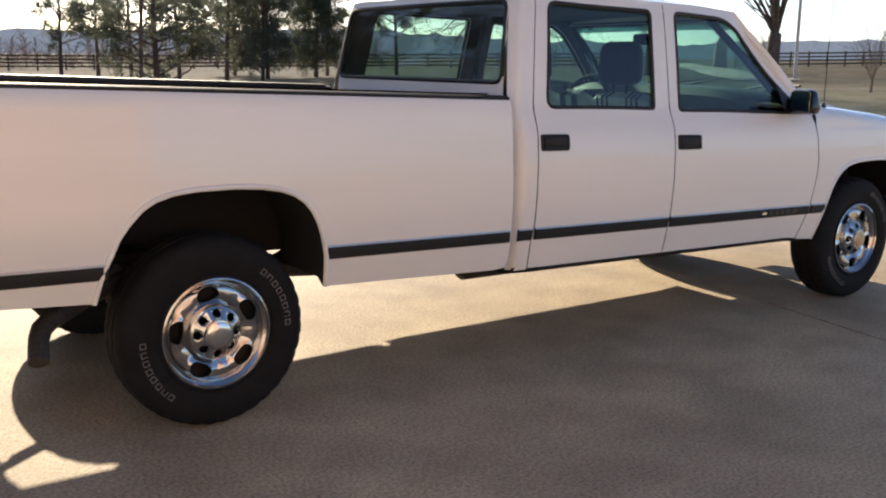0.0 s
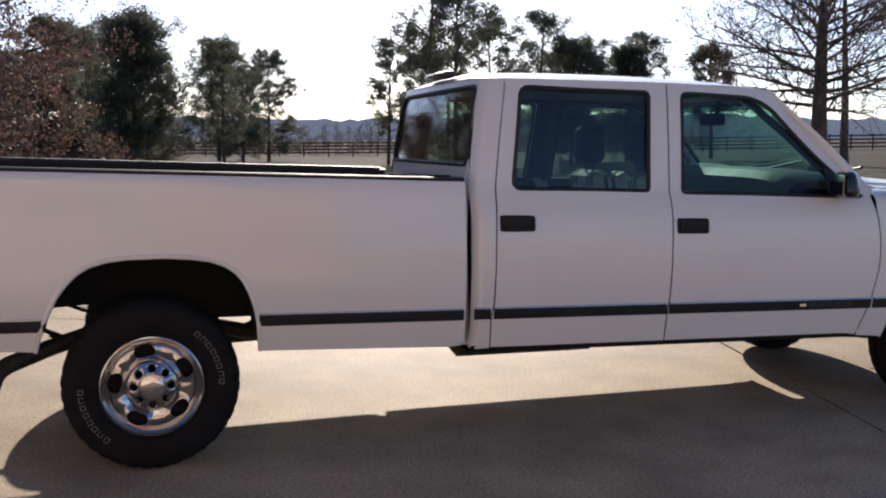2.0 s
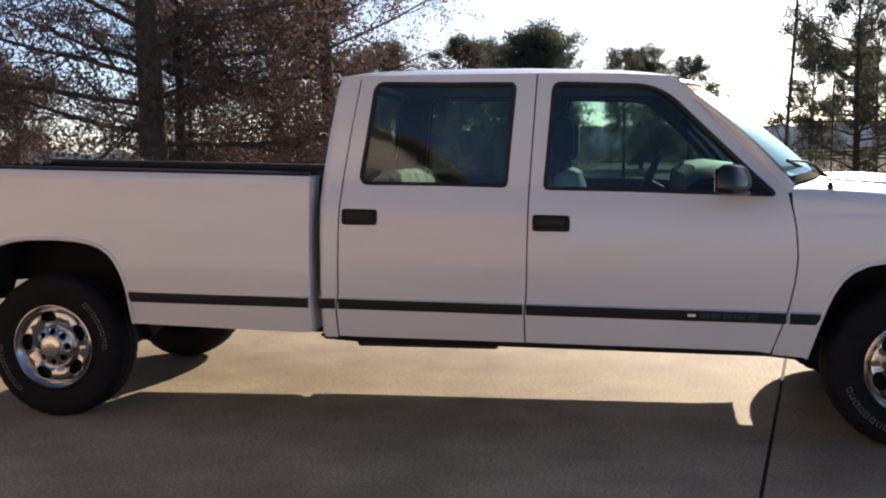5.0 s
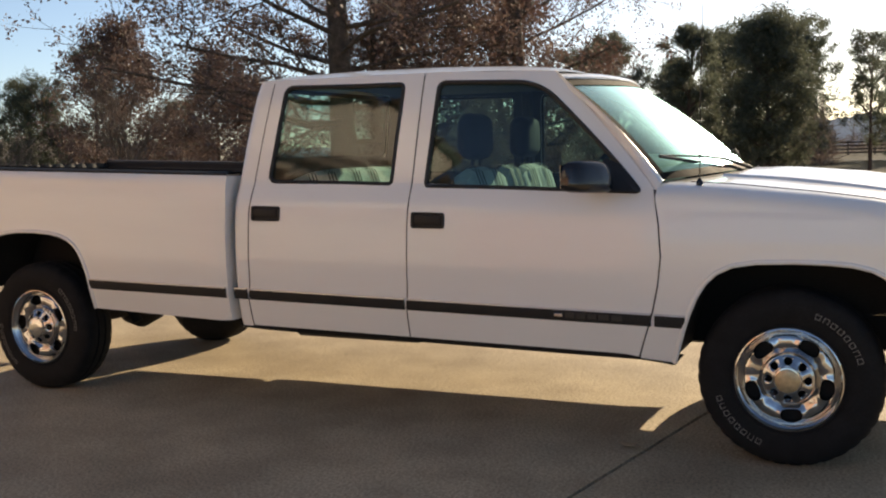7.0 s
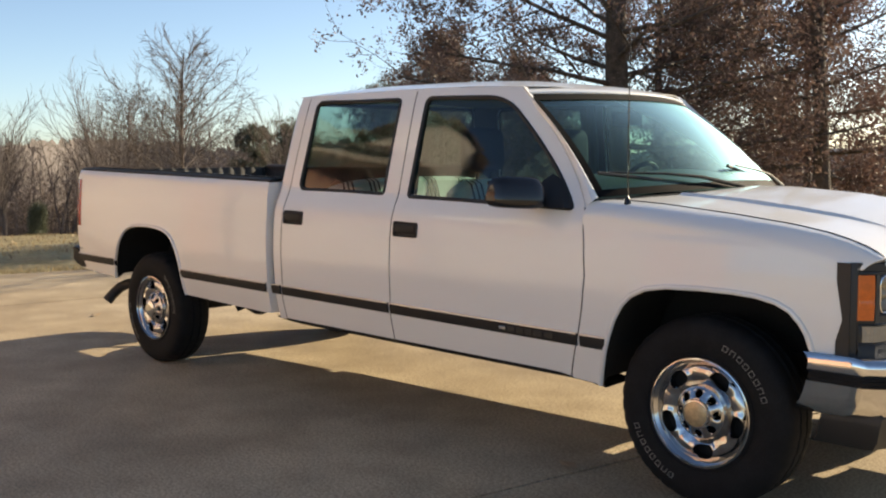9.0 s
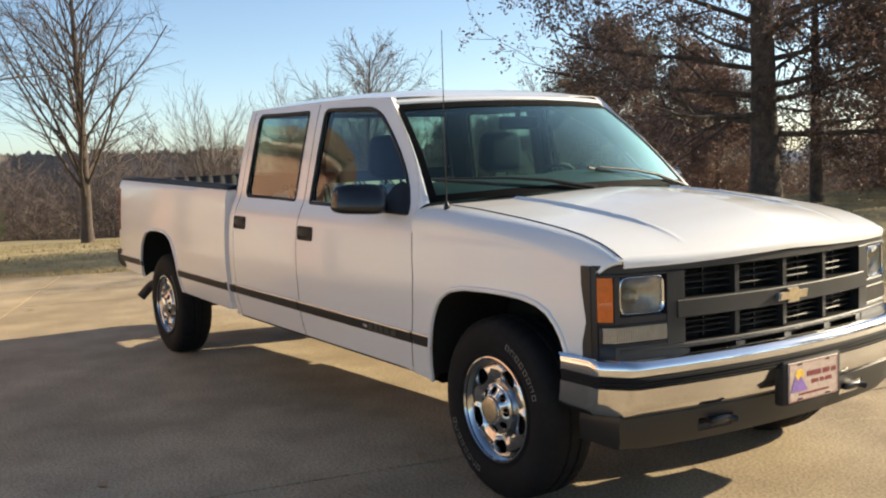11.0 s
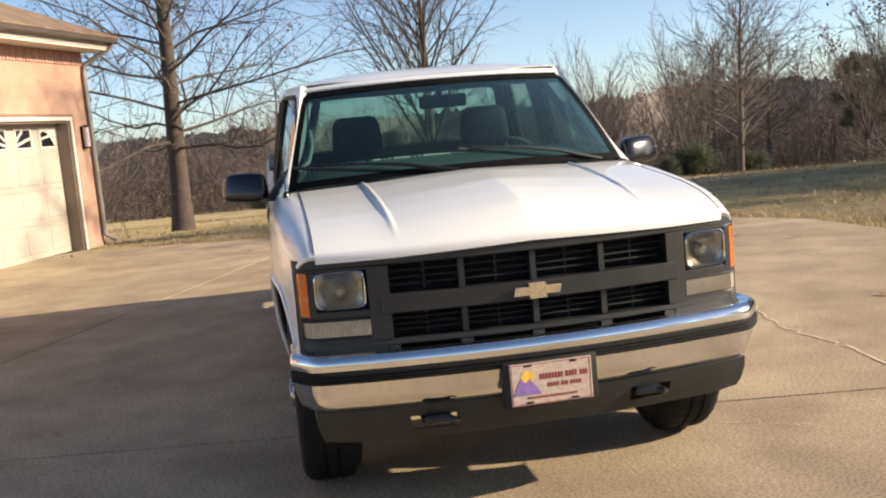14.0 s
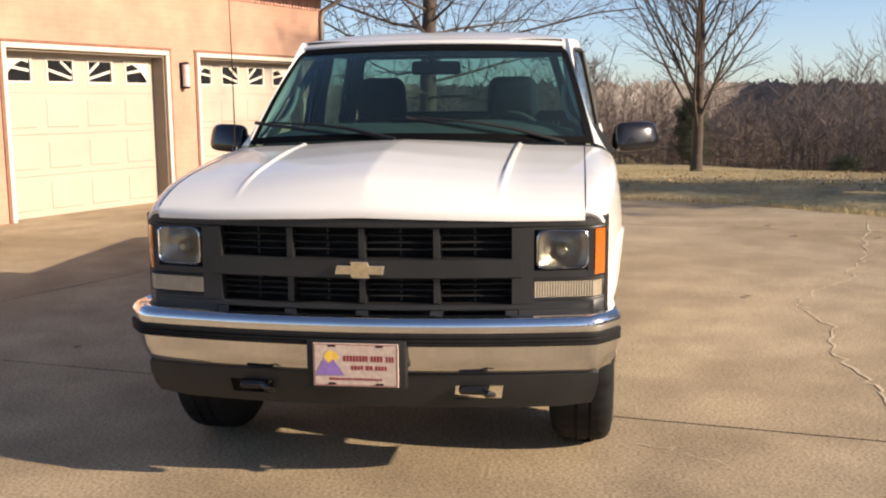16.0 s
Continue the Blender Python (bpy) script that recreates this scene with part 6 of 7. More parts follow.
# ---- wheels ----
def wheel(cx, side):
    m = Matrix.Translation((cx, side * 0.905, 0.385)) @ (Matrix.Rotation(math.pi, 4, "Z") if side > 0 else Matrix.Identity(4))
    def disc_out(r):
        return float(ip(r, [0.0, 0.07, 0.095, 0.12, 0.15, 0.178, 0.198], [-0.040, -0.040, -0.040, -0.032, -0.020, -0.020, -0.031]))
    bm = bmesh.new()
    # rim: rolled lip, bead and barrel
    lathe(bm, [(0.196, -0.20), (0.188, -0.12), (0.190, -0.056), (0.198, -0.030), (0.206, -0.016), (0.216, -0.010), (0.222, -0.004), (0.2225, 0.004), (0.217, 0.006), (0.212, -0.002)], 72, m)
    spin = 0.50 if cx < 1 else 1.03
    for k in range(5):
        a0 = spin + 2 * math.pi * k / 5
        half = math.pi / 5
        # sector with an oval opening
        outer, inner = [], []
        for i in range(40):
            q = i / 40 * 4
            sseg, f = int(q), q - int(q)
            corner = [(-half, 0.094), (half, 0.094), (half, 0.198), (-half, 0.198)]
            c0, c1 = corner[sseg], corner[(sseg + 1) % 4]
            outer.append((c0[0] + (c1[0] - c0[0]) * f, c0[1] + (c1[1] - c0[1]) * f))
            ang = -math.pi * 0.75 + 2 * math.pi * i / 40
            inner.append((0.265 * math.cos(ang) * (1 - 0.14 * math.sin(ang)), 0.161 + 0.0275 * math.sin(ang) - 0.002 * math.cos(ang) ** 2))
        rows = []
        for o, n2 in zip(outer, inner):
            col = []
            for f, dz in ((0, 0), (0.35, 0), (0.66, 0.0), (0.80, 0.005), (0.92, 0.006), (1.0, -0.003), (1.0, -0.030)):
                aa, rr = o[0] + (n2[0] - o[0]) * f, o[1] + (n2[1] - o[1]) * f
                col.append(m @ Vector((rr * math.cos(a0 + aa), -(disc_out(rr) + dz + 0.007 * (abs(aa) / half) ** 2 * math.sin(math.pi * min(1.0, max(0.0, (rr - 0.094) / 0.104)))), rr * math.sin(a0 + aa))))
            rows.append(col)
        sheet(bm, rows, True)
    w = part("wheel", bm, WHEELSTEEL, truck, "chrome five-slot steel wheel")
    bm = bmesh.new()
    lathe(bm, [(0.196, -0.075), (0.10, -0.075), (0.05, -0.08)], 40, m)
    part("brake_drum", bm, UNDER, w, "dark brake drum behind the slots")
    bm = bmesh.new()
    # hub cap: a cone with eight lug wells
    cone = lambda r: float(ip(r, [0.060, 0.098], [0.014, -0.008]))
    lathe(bm, [(0.114, -0.040), (0.110, -0.022), (0.106, -0.012), (0.098, -0.008)], 48, m)
    lathe(bm, [(0.060, 0.014), (0.0595, 0.020), (0.057, 0.025), (0.051, 0.026)], 48, m)
    for k in range(8):
        a0, half = 2 * math.pi * k / 8, math.pi / 8
        outer, inner = [], []
        for i in range(24):
            q = i / 24 * 4
            sseg, f = int(q), q - int(q)
            corner = [(-half, 0.060), (half, 0.060), (half, 0.098), (-half, 0.098)]
            c0, c1 = corner[sseg], corner[(sseg + 1) % 4]
            outer.append((c0[0] + (c1[0] - c0[0]) * f, c0[1] + (c1[1] - c0[1]) * f))
            ang = -math.pi * 0.75 + 2 * math.pi * i / 24
            inner.append((0.215 * math.cos(ang), 0.0800 + 0.0155 * math.sin(ang)))
        rows = []
        for o, n2 in zip(outer, inner):
            rows.append([m @ Vector((rr * math.cos(a0 + aa), -dd, rr * math.sin(a0 + aa))) for aa, rr, dd in ((o[0], o[1], cone(o[1])), ((o[0] + n2[0]) / 2, (o[1] + n2[1]) / 2, cone((o[1] + n2[1]) / 2) + 0.001), (n2[0], n2[1], cone(n2[1]) - 0.003), (n2[0], n2[1], -0.045))])
        sheet(bm, rows, True)
    part("hub_cap", bm, WHEELSTEEL, w, "chrome hub cap")
    bm = bmesh.new()
    lathe(bm, [(0.052, 0.025), (0.048, 0.028), (0.02, 0.030), (0.0005, 0.030)], 32, m)
    part("cap_centre", bm, GOLD if cx > 1 else REFLECTOR, w, "dull cap centre")
    # tyre: rounded walls, grooved tread, flattened a little where it stands
    prof = [(0.200, -0.205), (0.222, -0.235), (0.285, -0.250), (0.335, -0.240), (0.362, -0.222), (0.378, -0.205), (0.385, -0.18), (0.3855, -0.150), (0.378, -0.146), (0.378, -0.138), (0.386, -0.134), (0.386, -0.096), (0.378, -0.092), (0.378, -0.084), (0.3855, -0.080), (0.385, -0.052),
            (0.378, -0.024), (0.364, -0.008), (0.345, 0.002), (0.318, 0.008), (0.290, 0.010), (0.262, 0.006), (0.240, 0.0), (0.229, 0.004), (0.222, 0.002), (0.214, -0.006)]
    bm = bmesh.new()
    rows = []
    N = 144
    for k in range(N):
        a = 2 * math.pi * k / N
        col = []
        for r, o in prof:
            rr = r
            if r > 0.36 and k % 4 == 0:
                rr -= 0.0045 if (o > -0.06 or o < -0.17) else 0.003
            p = m @ Vector((rr * math.cos(a), -o, rr * math.sin(a)))
            p.z = max(p.z, 0.004)
            col.append(p)
        rows.append(col)
    sheet(bm, rows, True)
    part("tyre", bm, RUBBER, w, "black all-terrain tyre")
    bm = bmesh.new()
    lathe(bm, [(0.2350, 0.0035), (0.2375, 0.006), (0.2400, 0.0035)], 72, m)
    part("wall_ring", bm, RUBBER, w)
    # raised pale letter blocks in two arcs
    for start in (0.55, 0.55 + math.pi):
        for i in range(8):
            a = spin * 0.6 + start - i * 0.118
            kind = "open" if i in (1, 6) else "shut"
            if kind not in LETTERS:
                bm = bmesh.new()
                for e in ((0.288, 0.2905, -0.036, 0.036), (0.3085, 0.311, -0.034, 0.034), (0.288, 0.311, -0.038, -0.030), (0.288, 0.311, 0.030, 0.038)):
                    if kind == "open" and e[1] == 0.2905:
                        continue
                    sheet(bm, [[Vector((rr * math.cos(aa), -0.0118, rr * math.sin(aa))) for rr in (e[0], e[1])] for aa in (e[2], (e[2] + e[3]) / 2, e[3])])
                thicken(bm, 0.0008, (0, 0.0008, 0))
                ob = part("letter_bar", bm, LETTER, w, "pale outlined letter block", smooth=0)
                LETTERS[kind] = ob.data
            else:
                ob = new("letter_bar", LETTERS[kind])
                ob.parent = w
            ob.matrix_basis = m @ Matrix.Rotation(-a, 4, "Y")


LETTERS = {}
for cx in (0.0, 4.28):
    for s in (-1, 1):
        wheel(cx, s)

# ---- underbody ----
bm = bmesh.new()
for s in (-1, 1):
    # side rail, kicked up over the rear axle
    rail = []
    for x, z in ((-1.1, 0.63), (-0.72, 0.64), (-0.45, 0.685), (-0.25, 0.70), (0.25, 0.70), (0.50, 0.675), (0.85, 0.60), (1.2, 0.57), (4.9, 0.57)):
        h = 0.05 if x < 0.6 else 0.115
        rail.append([Vector((x, s * 0.46 + dy, z + dz)) for dy, dz in ((-0.035, 0), (0.035, 0), (0.035, h), (-0.035, h), (-0.035, 0))])
    ends = sheet(bm, rail)
    bm.faces.new(ends[0][:4])
    bm.faces.new(ends[-1][3::-1])
for x, z in ((-0.95, 0.64), (0.7, 0.62), (1.9, 0.58), (2.9, 0.58), (3.7, 0.58)):
    box(bm, (x - 0.04, -0.46, z), (x + 0.04, 0.46, z + 0.05))
part("frame", bm, UNDER, truck, "dark ladder frame")
bm = bmesh.new()
tube(bm, [(0, -0.72, 0.385), (0, 0.72, 0.385)], 0.055, 14)
tube(bm, [(-0.16, 0, 0.385), (-0.10, 0, 0.385), (0, 0, 0.385), (0.12, 0, 0.40), (0.2, 0, 0.41)], [0.05, 0.13, 0.155, 0.11, 0.05], 16)
part("rear_axle", bm, UNDER, truck)
bm = bmesh.new()
tube(bm, [(0.2, 0, 0.42), (2.2, 0.0, 0.50)], 0.045, 12)
part("drive_shaft", bm, UNDER, truck)
bm = bmesh.new()
box(bm, (2.2, -0.25, 0.42), (3.2, 0.25, 0.70), 0.06)
box(bm, (3.5, -0.35, 0.40), (4.6, 0.35, 0.75), 0.08)
part("gearbox", bm, UNDER, truck)
bm = bmesh.new()
tube(bm, [(4.28, -0.70, 0.385), (4.28, -0.3, 0.42), (4.28, 0.3, 0.42), (4.28, 0.70, 0.385)], [0.05, 0.07, 0.07, 0.05], 12)
part("front_axle", bm, UNDER, truck)
bm = bmesh.new()
box(bm, (0.75, 0.50, 0.44), (2.1, 0.80, 0.70), 0.07, segs=3)
part("fuel_tank", bm, UNDER, truck)
for s in (-1, 1):
    bm = bmesh.new()
    # leaves bowed between the two hangers, clamped at the axle
    for k, (a, b) in enumerate(((-0.72, 0.66), (-0.46, 0.44), (-0.28, 0.27))):
        leaf = []
        for x in np.linspace(a, b, 13):
            z = 0.455 - 0.011 * k + 0.26 * (x / 0.72) ** 2
            leaf.append([Vector((x, s * 0.46 + dy, z + dz)) for dy, dz in ((-0.03, 0), (0.03, 0), (0.03, 0.010), (-0.03, 0.010), (-0.03, 0))])
        ends = sheet(bm, leaf)
        bm.faces.new(ends[0][:4])
        bm.faces.new(ends[-1][3::-1])
    box(bm, (-0.05, s * 0.46 - 0.04, 0.40), (0.05, s * 0.46 + 0.04, 0.475), 0.006)
    tube(bm, [(0.28, s * 0.36, 0.34), (0.12, s * 0.42, 0.66)], 0.032, 10)
    part("leaf_spring", bm, UNDER, truck)
bm = bmesh.new()
tube(bm, [(2.6, -0.38, 0.44), (1.3, -0.40, 0.44), (0.55, -0.42, 0.50), (0.2, -0.55, 0.60), (-0.25, -0.60, 0.585), (-0.44, -0.68, 0.535), (-0.54, -0.74, 0.505), (-0.60, -0.785, 0.488), (-0.632, -0.812, 0.470), (-0.650, -0.842, 0.440), (-0.660, -0.872, 0.408), (-0.668, -0.905, 0.372)], 0.038, 14)
part("exhaust_pipe", bm, RUSTSTEEL, truck, "sooty bent tailpipe")
bm = bmesh.new()
tube(bm, [(2.35, -0.40, 0.43), (2.3, -0.40, 0.43), (1.55, -0.40, 0.43), (1.5, -0.40, 0.43)], [0.04, 0.10, 0.10, 0.04], 16)
part("muffler", bm, RUSTSTEEL, truck)
bm = bmesh.new()
sheet(bm, [[Vector((x, y, 0.50)) for y in (-0.86, 0.86)] for x in (1.5, 3.8)])
thicken(bm, 0.01)
part("cab_floor", bm, UNDER, truck)
bm = bmesh.new()
for x0, x1, w in ((-0.98, -0.49, 0.8), (-0.49, 0.49, 0.51), (0.49, 1.42, 0.8)):
    sheet(bm, [[Vector((x, y, 0.715)) for y in (-w, w)] for x in (x0, x1)])
thicken(bm, 0.01)
part("bed_floor", bm, UNDER, truck)
bm = bmesh.new()
sheet(bm, [[Vector((3.80, y, z)) for z in (0.5, 1.2)] for y in (-0.84, 0.84)])
thicken(bm, 0.01)
part("firewall", bm, UNDER, truck)

# ---- cabin ----
def seat(x, y0, y1, name, parts_y):
    bm = bmesh.new()
    box(bm, (x, y0, 0.66), (x + 0.50, y1, 0.84), 0.06, segs=3)
    s = part(name, bm, CLOTH, truck, "grey cloth bench seat")
    for a, b in parts_y:
        bm = bmesh.new()
        rows = []
        n = 24
        for i in range(n + 1):
            y = a + (b - a) * i / n
            e = 0.045 * (abs(2 * i / n - 1) ** 4)
            rib = 0.012 * (1 if i % 4 == 0 else 0)
            rows.append([Vector((x + 0.02, y, 0.80)), Vector((x - 0.10 + e, y, 1.20)), Vector((x - 0.11 + e, y, 1.26 - e)), Vector((x - 0.05, y, 1.295 - 1.4 * e)), Vector((x + 0.00, y, 1.27 - e)), Vector((x + 0.025 - rib - e * 0.3, y, 1.20)), Vector((x + 0.12 - rib, y, 0.82))])
        vs = sheet(bm, rows)
        bm.faces.new(vs[0])
        bm.faces.new(vs[-1][::-1])
        back = part("seat_back", bm, SEATCLOTH, s)
        m = max(1, round((b - a) / 0.46))
        for g0 in range(m):
            for q in (0.22, 0.29, 0.36, 0.64, 0.71, 0.78):
                y = a + (b - a) * (g0 + q) / m
                bm = bmesh.new()
                sheet(bm, [[Vector((x - 0.104, yy, 1.20)), Vector((x - 0.114, yy, 1.262)), Vector((x - 0.05, yy, 1.300)), Vector((x + 0.004, yy, 1.274)), Vector((x + 0.030, yy, 1.20)), Vector((x + 0.124, yy, 0.84))] for yy in (y - 0.007, y + 0.007)])
                part("seat_stripe", bm, CABIN, back)
    return s


fs = seat(2.72, -0.72, 0.72, "front_seat", [(-0.68, -0.13), (-0.12, 0.12), (0.13, 0.68)])
for y in (-0.385, 0.385):
    bm = bmesh.new()
    box(bm, (2.59, y - 0.15, 1.335), (2.71, y + 0.15, 1.575), 0.058, segs=4)
    for v in bm.verts:
        v.co.y = y + (v.co.y - y) * (1.0 - 0.55 * max(0.0, v.co.z - 1.40))
    for k in (-0.05, 0.05):
        tube(bm, [(2.655, y + k, 1.25), (2.65, y + k, 1.36)], 0.007, 8)
    part("headrest", bm, NAVY, fs)
seat(1.76, -0.74, 0.74, "rear_seat", [(-0.74, 0.74)])
bm = bmesh.new()
rows = []
for y in np.linspace(-0.80, 0.80, 25):
    e = 1 - 0.05 * abs(y / 0.8) ** 6
    h = 0.012 * (0.15 < y < 0.66)
    xe = WB(y).x - 0.055
    rows.append([Vector((3.38, y, 0.75)), Vector((3.31, y, 1.05)), Vector((3.262, y, 1.20 * e)), Vector((3.262, y, (1.275 + h) * e)), Vector((3.31, y, (1.318 + h) * e)), Vector((3.42, y, (1.330 + h) * e)), Vector((min(3.60, xe - 0.06), y, 1.318 * e)), Vector((xe, y, 1.250 * e))])
sheet(bm, rows)
part("dashboard", bm, DASH, truck, "grey padded dashboard")
bm = bmesh.new()
sw = Matrix.Translation((3.10, 0.40, 1.205)) @ Matrix.Rotation(radians(-62), 4, "Y")
pts = [sw @ Vector((0.19 * math.cos(a), 0.19 * math.sin(a), 0)) for a in np.linspace(0, 2 * math.pi, 33)]
tube(bm, pts, 0.014, 8, False)
box(bm, (-0.07, -0.09, -0.03), (0.07, 0.09, 0.01), 0.03, sw)
for a in (0.2, math.pi - 0.2, -math.pi / 2):
    tube(bm, [sw @ Vector((0, 0, -0.01)), sw @ Vector((0.18 * math.sin(a), 0.18 * math.cos(a), 0))], 0.012, 8)
tube(bm, [sw @ Vector((0, 0, -0.02)), Vector((3.45, 0.40, 1.02))], 0.03, 10)
part("steering_wheel", bm, CABIN, truck, "dark steering wheel")
bm = bmesh.new()
box(bm, (3.28, -0.098, 1.572), (3.315, 0.158, 1.642), 0.022, segs=3)
tube(bm, [(3.30, 0.02, 1.625), (3.325, 0.01, 1.66), (3.33, 0.0, 1.72)], [0.016, 0.014, 0.018], 8)
part("rearview_mirror", bm, BORDER, truck, "black rear-view mirror")
for s in (-1, 1):
    for x0, x1 in ((1.62, 2.47), (2.56, 3.62)):
        bm = bmesh.new()
        rows = []
        for x in np.linspace(x0, x1, 8):
            rows.append([Vector((x, s * (cab_y(x, z) - d), z)) for z, d in ((0.52, 0.06), (0.85, 0.085), (0.95, 0.13), (1.0, 0.09), (1.18, 0.075), (belt(x) - 0.01, 0.03))])
        sheet(bm, rows)
        part("door_trim", bm, CABIN, truck, "grey inner door trim")
    # inner trim of the door frames and the rear corner
    for fr, wi, rad in ((FR_F, WIN_F, [0.02, 0.03, 0.13, 0.04]), (FR_R, WIN_R, [0.05, 0.02, 0.03, 0.05])):
        bm = bmesh.new()
        join(bm, upper_frame(fr, wi, rad, s))
        for v in bm.verts:
            v.co.y -= s * 0.026
        part("frame_trim", bm, CABIN, truck)
    bm = bmesh.new()
    sheet(bm, [[Vector((cab_tail(z) + 0.02 + q * (seam_r(z) - cab_tail(z)), s * (cab_y(1.6, z) - 0.07 + 0.035 * q), z)) for z in np.linspace(0.6, 1.75, 12)] for q in (0, 0.5, 1)])
    part("corner_trim", bm, CABIN, truck)
    bm = bmesh.new()
    tube(bm, [(2.53, s * 0.815, 1.22), (2.535, s * 0.775, 1.5), (2.545, s * 0.715, 1.74)], 0.035, 8)
    part("door_pillar", bm, CABIN, truck)
    bm = bmesh.new()
    tube(bm, [(3.60, s * 0.790, 1.24), (3.475, s * 0.730, 1.365), (3.35, s * 0.685, 1.49), (3.11, s * 0.615, 1.70)], 0.022, 8)
    part("pillar_trim", bm, CABIN, truck)
    # grab handle on the windshield pillar
    bm = bmesh.new()
    tube(bm, [(3.55, s * 0.77, 1.31), (3.50, s * 0.715, 1.36), (3.44, s * 0.69, 1.43), (3.36, s * 0.69, 1.51)], 0.012, 8)
    part("grab_handle", bm, HANDLEGREY, truck, "grab handle, sunlight on it put into a pale grey")

# ---- trees and woods ----
class Wood:
    """Collects limbs as tapered tubes and leaves as small blades."""

    def __init__(self, seed):
        self.r = random.Random(seed)
        self.v, self.f, self.tips, self.along = [], [], [], []
        self.lv, self.lf = [], []
        self.tv, self.tf = [], []

    def limb(self, pts, r0, r1, n, fine=False):
        vs, fs = (self.tv, self.tf) if fine else (self.v, self.f)
        base = len(vs)
        side = None
        m = len(pts)
        for i, p in enumerate(pts):
            d = (pts[min(i + 1, m - 1)] - pts[max(i - 1, 0)]).normalized()
            side = d.orthogonal().normalized() if side is None else (side - d * side.dot(d)).normalized()
            up = d.cross(side)
            r = r0 + (r1 - r0) * i / (m - 1)
            for k in range(n):
                a = 2 * math.pi * k / n
                vs.append(p + (side * math.cos(a) + up * math.sin(a)) * r)
        for i in range(m - 1):
            for k in range(n):
                a, b = base + i * n + k, base + i * n + (k + 1) % n
                fs.append((a, b, b + n, a + n))

    def path(self, p, d, L, segs, wander, bend):
        pts, d = [p.copy()], d.normalized()
        for i in range(segs):
            w = Vector((self.r.gauss(0, 1), self.r.gauss(0, 1), self.r.gauss(0, 1))) * wander
            d = (d + w + Vector((0, 0, bend))).normalized()
            pts.append(pts[-1] + d * (L / segs))
        return pts

    def branch(self, p, d, L, r, level, spec):
        top = spec["levels"]
        segs = 5 if level < 2 else 4 if level < 3 else 3
        pts = self.path(p, d, L, segs, spec["wander"] * (1 + 0.5 * level), spec["bend"][min(level, len(spec["bend"]) - 1)])
        self.limb(pts, r, r * (0.35 if level < top else 0.3), max(3, 8 - 2 * level), level >= 2)
        if level >= 2:
            self.along.extend(pts[1:])
        if level >= top:
            self.tips.append((pts[-1], (pts[-1] - pts[-2]).normalized()))
            return
        n = spec["kids"][min(level, len(spec["kids"]) - 1)]
        for k in range(n):
            f = spec.get("from", 0.25) + (1 - spec.get("from", 0.25)) * (k + self.r.random()) / n
            i = min(len(pts) - 2, int(f * (len(pts) - 1)))
            q = pts[i].lerp(pts[i + 1], f * (len(pts) - 1) - i)
            dd = (pts[i + 1] - pts[i]).normalized()
            side = dd.orthogonal().normalized()
            side.rotate(Matrix.Rotation(self.r.uniform(0, 2 * math.pi), 3, dd))
            ang = radians(self.r.uniform(*spec["spread"]))
            nd = dd * math.cos(ang) + side * math.sin(ang)
            self.branch(q, nd, L * self.r.uniform(*spec["shrink"]) * (1 - 0.35 * f), max(spec.get("twig", 0.006), r * (1 - 0.6 * f) * 0.5), level + 1, spec)
        self.tips.append((pts[-1], (pts[-1] - pts[-2]).normalized()))

    def leaf(self, p, size, n, d=None, long=1.0):
        for _ in range(n):
            a = Vector((self.r.gauss(0, 1), self.r.gauss(0, 1), self.r.gauss(0, 1))).normalized()
            b = a.orthogonal().normalized()
            b.rotate(Matrix.Rotation(self.r.uniform(0, 6.28), 3, a))
            s = size * self.r.uniform(0.6, 1.3)
            i = len(self.lv)
            self.lv += [p - b * s * 0.32, p + a * s * 0.5 * long, p + b * s * 0.32, p - a * s * 0.5 * long]
            self.lf.append((i, i + 1, i + 2, i + 3))

    def needle(self, p, size, wide):
        a = Vector((self.r.gauss(0, 1), self.r.gauss(0, 1), self.r.gauss(0.3, 1))).normalized()
        b = a.orthogonal().normalized()
        b.rotate(Matrix.Rotation(self.r.uniform(0, 6.28), 3, a))
        s = size * self.r.uniform(0.6, 1.3)
        i = len(self.lv)
        self.lv += [p - b * wide, p + b * wide, p + a * s]
        self.lf.append((i, i + 1, i + 2))

    def done(self, name, label, category, bark, leaf_mat, m, group="", crown_label=""):
        t = thing(name, label, category, group, m=m)
        if self.tf and len(self.tf) < 4500:
            k = len(self.v)
            self.v += self.tv
            self.f += [tuple(i + k for i in q) for q in self.tf]
            self.tf = []
        raw_part("trunk", self.v, self.f, bark, t, smooth=True)
        if self.tf:
            tagged(raw_part("branchwork", self.tv, self.tf, bark, t), kind="stuff")
        if self.lf:
            raw_part("crown", self.lv, self.lf, leaf_mat, t, crown_label)
        return t


def stand(x, y, turn=0.0, s=1.0, sz=None):
    return Matrix.Translation((x, y, hill(x, y) - 0.05)) @ Matrix.Rotation(turn, 4, "Z") @ Matrix.Diagonal((s, s, sz or s, 1))


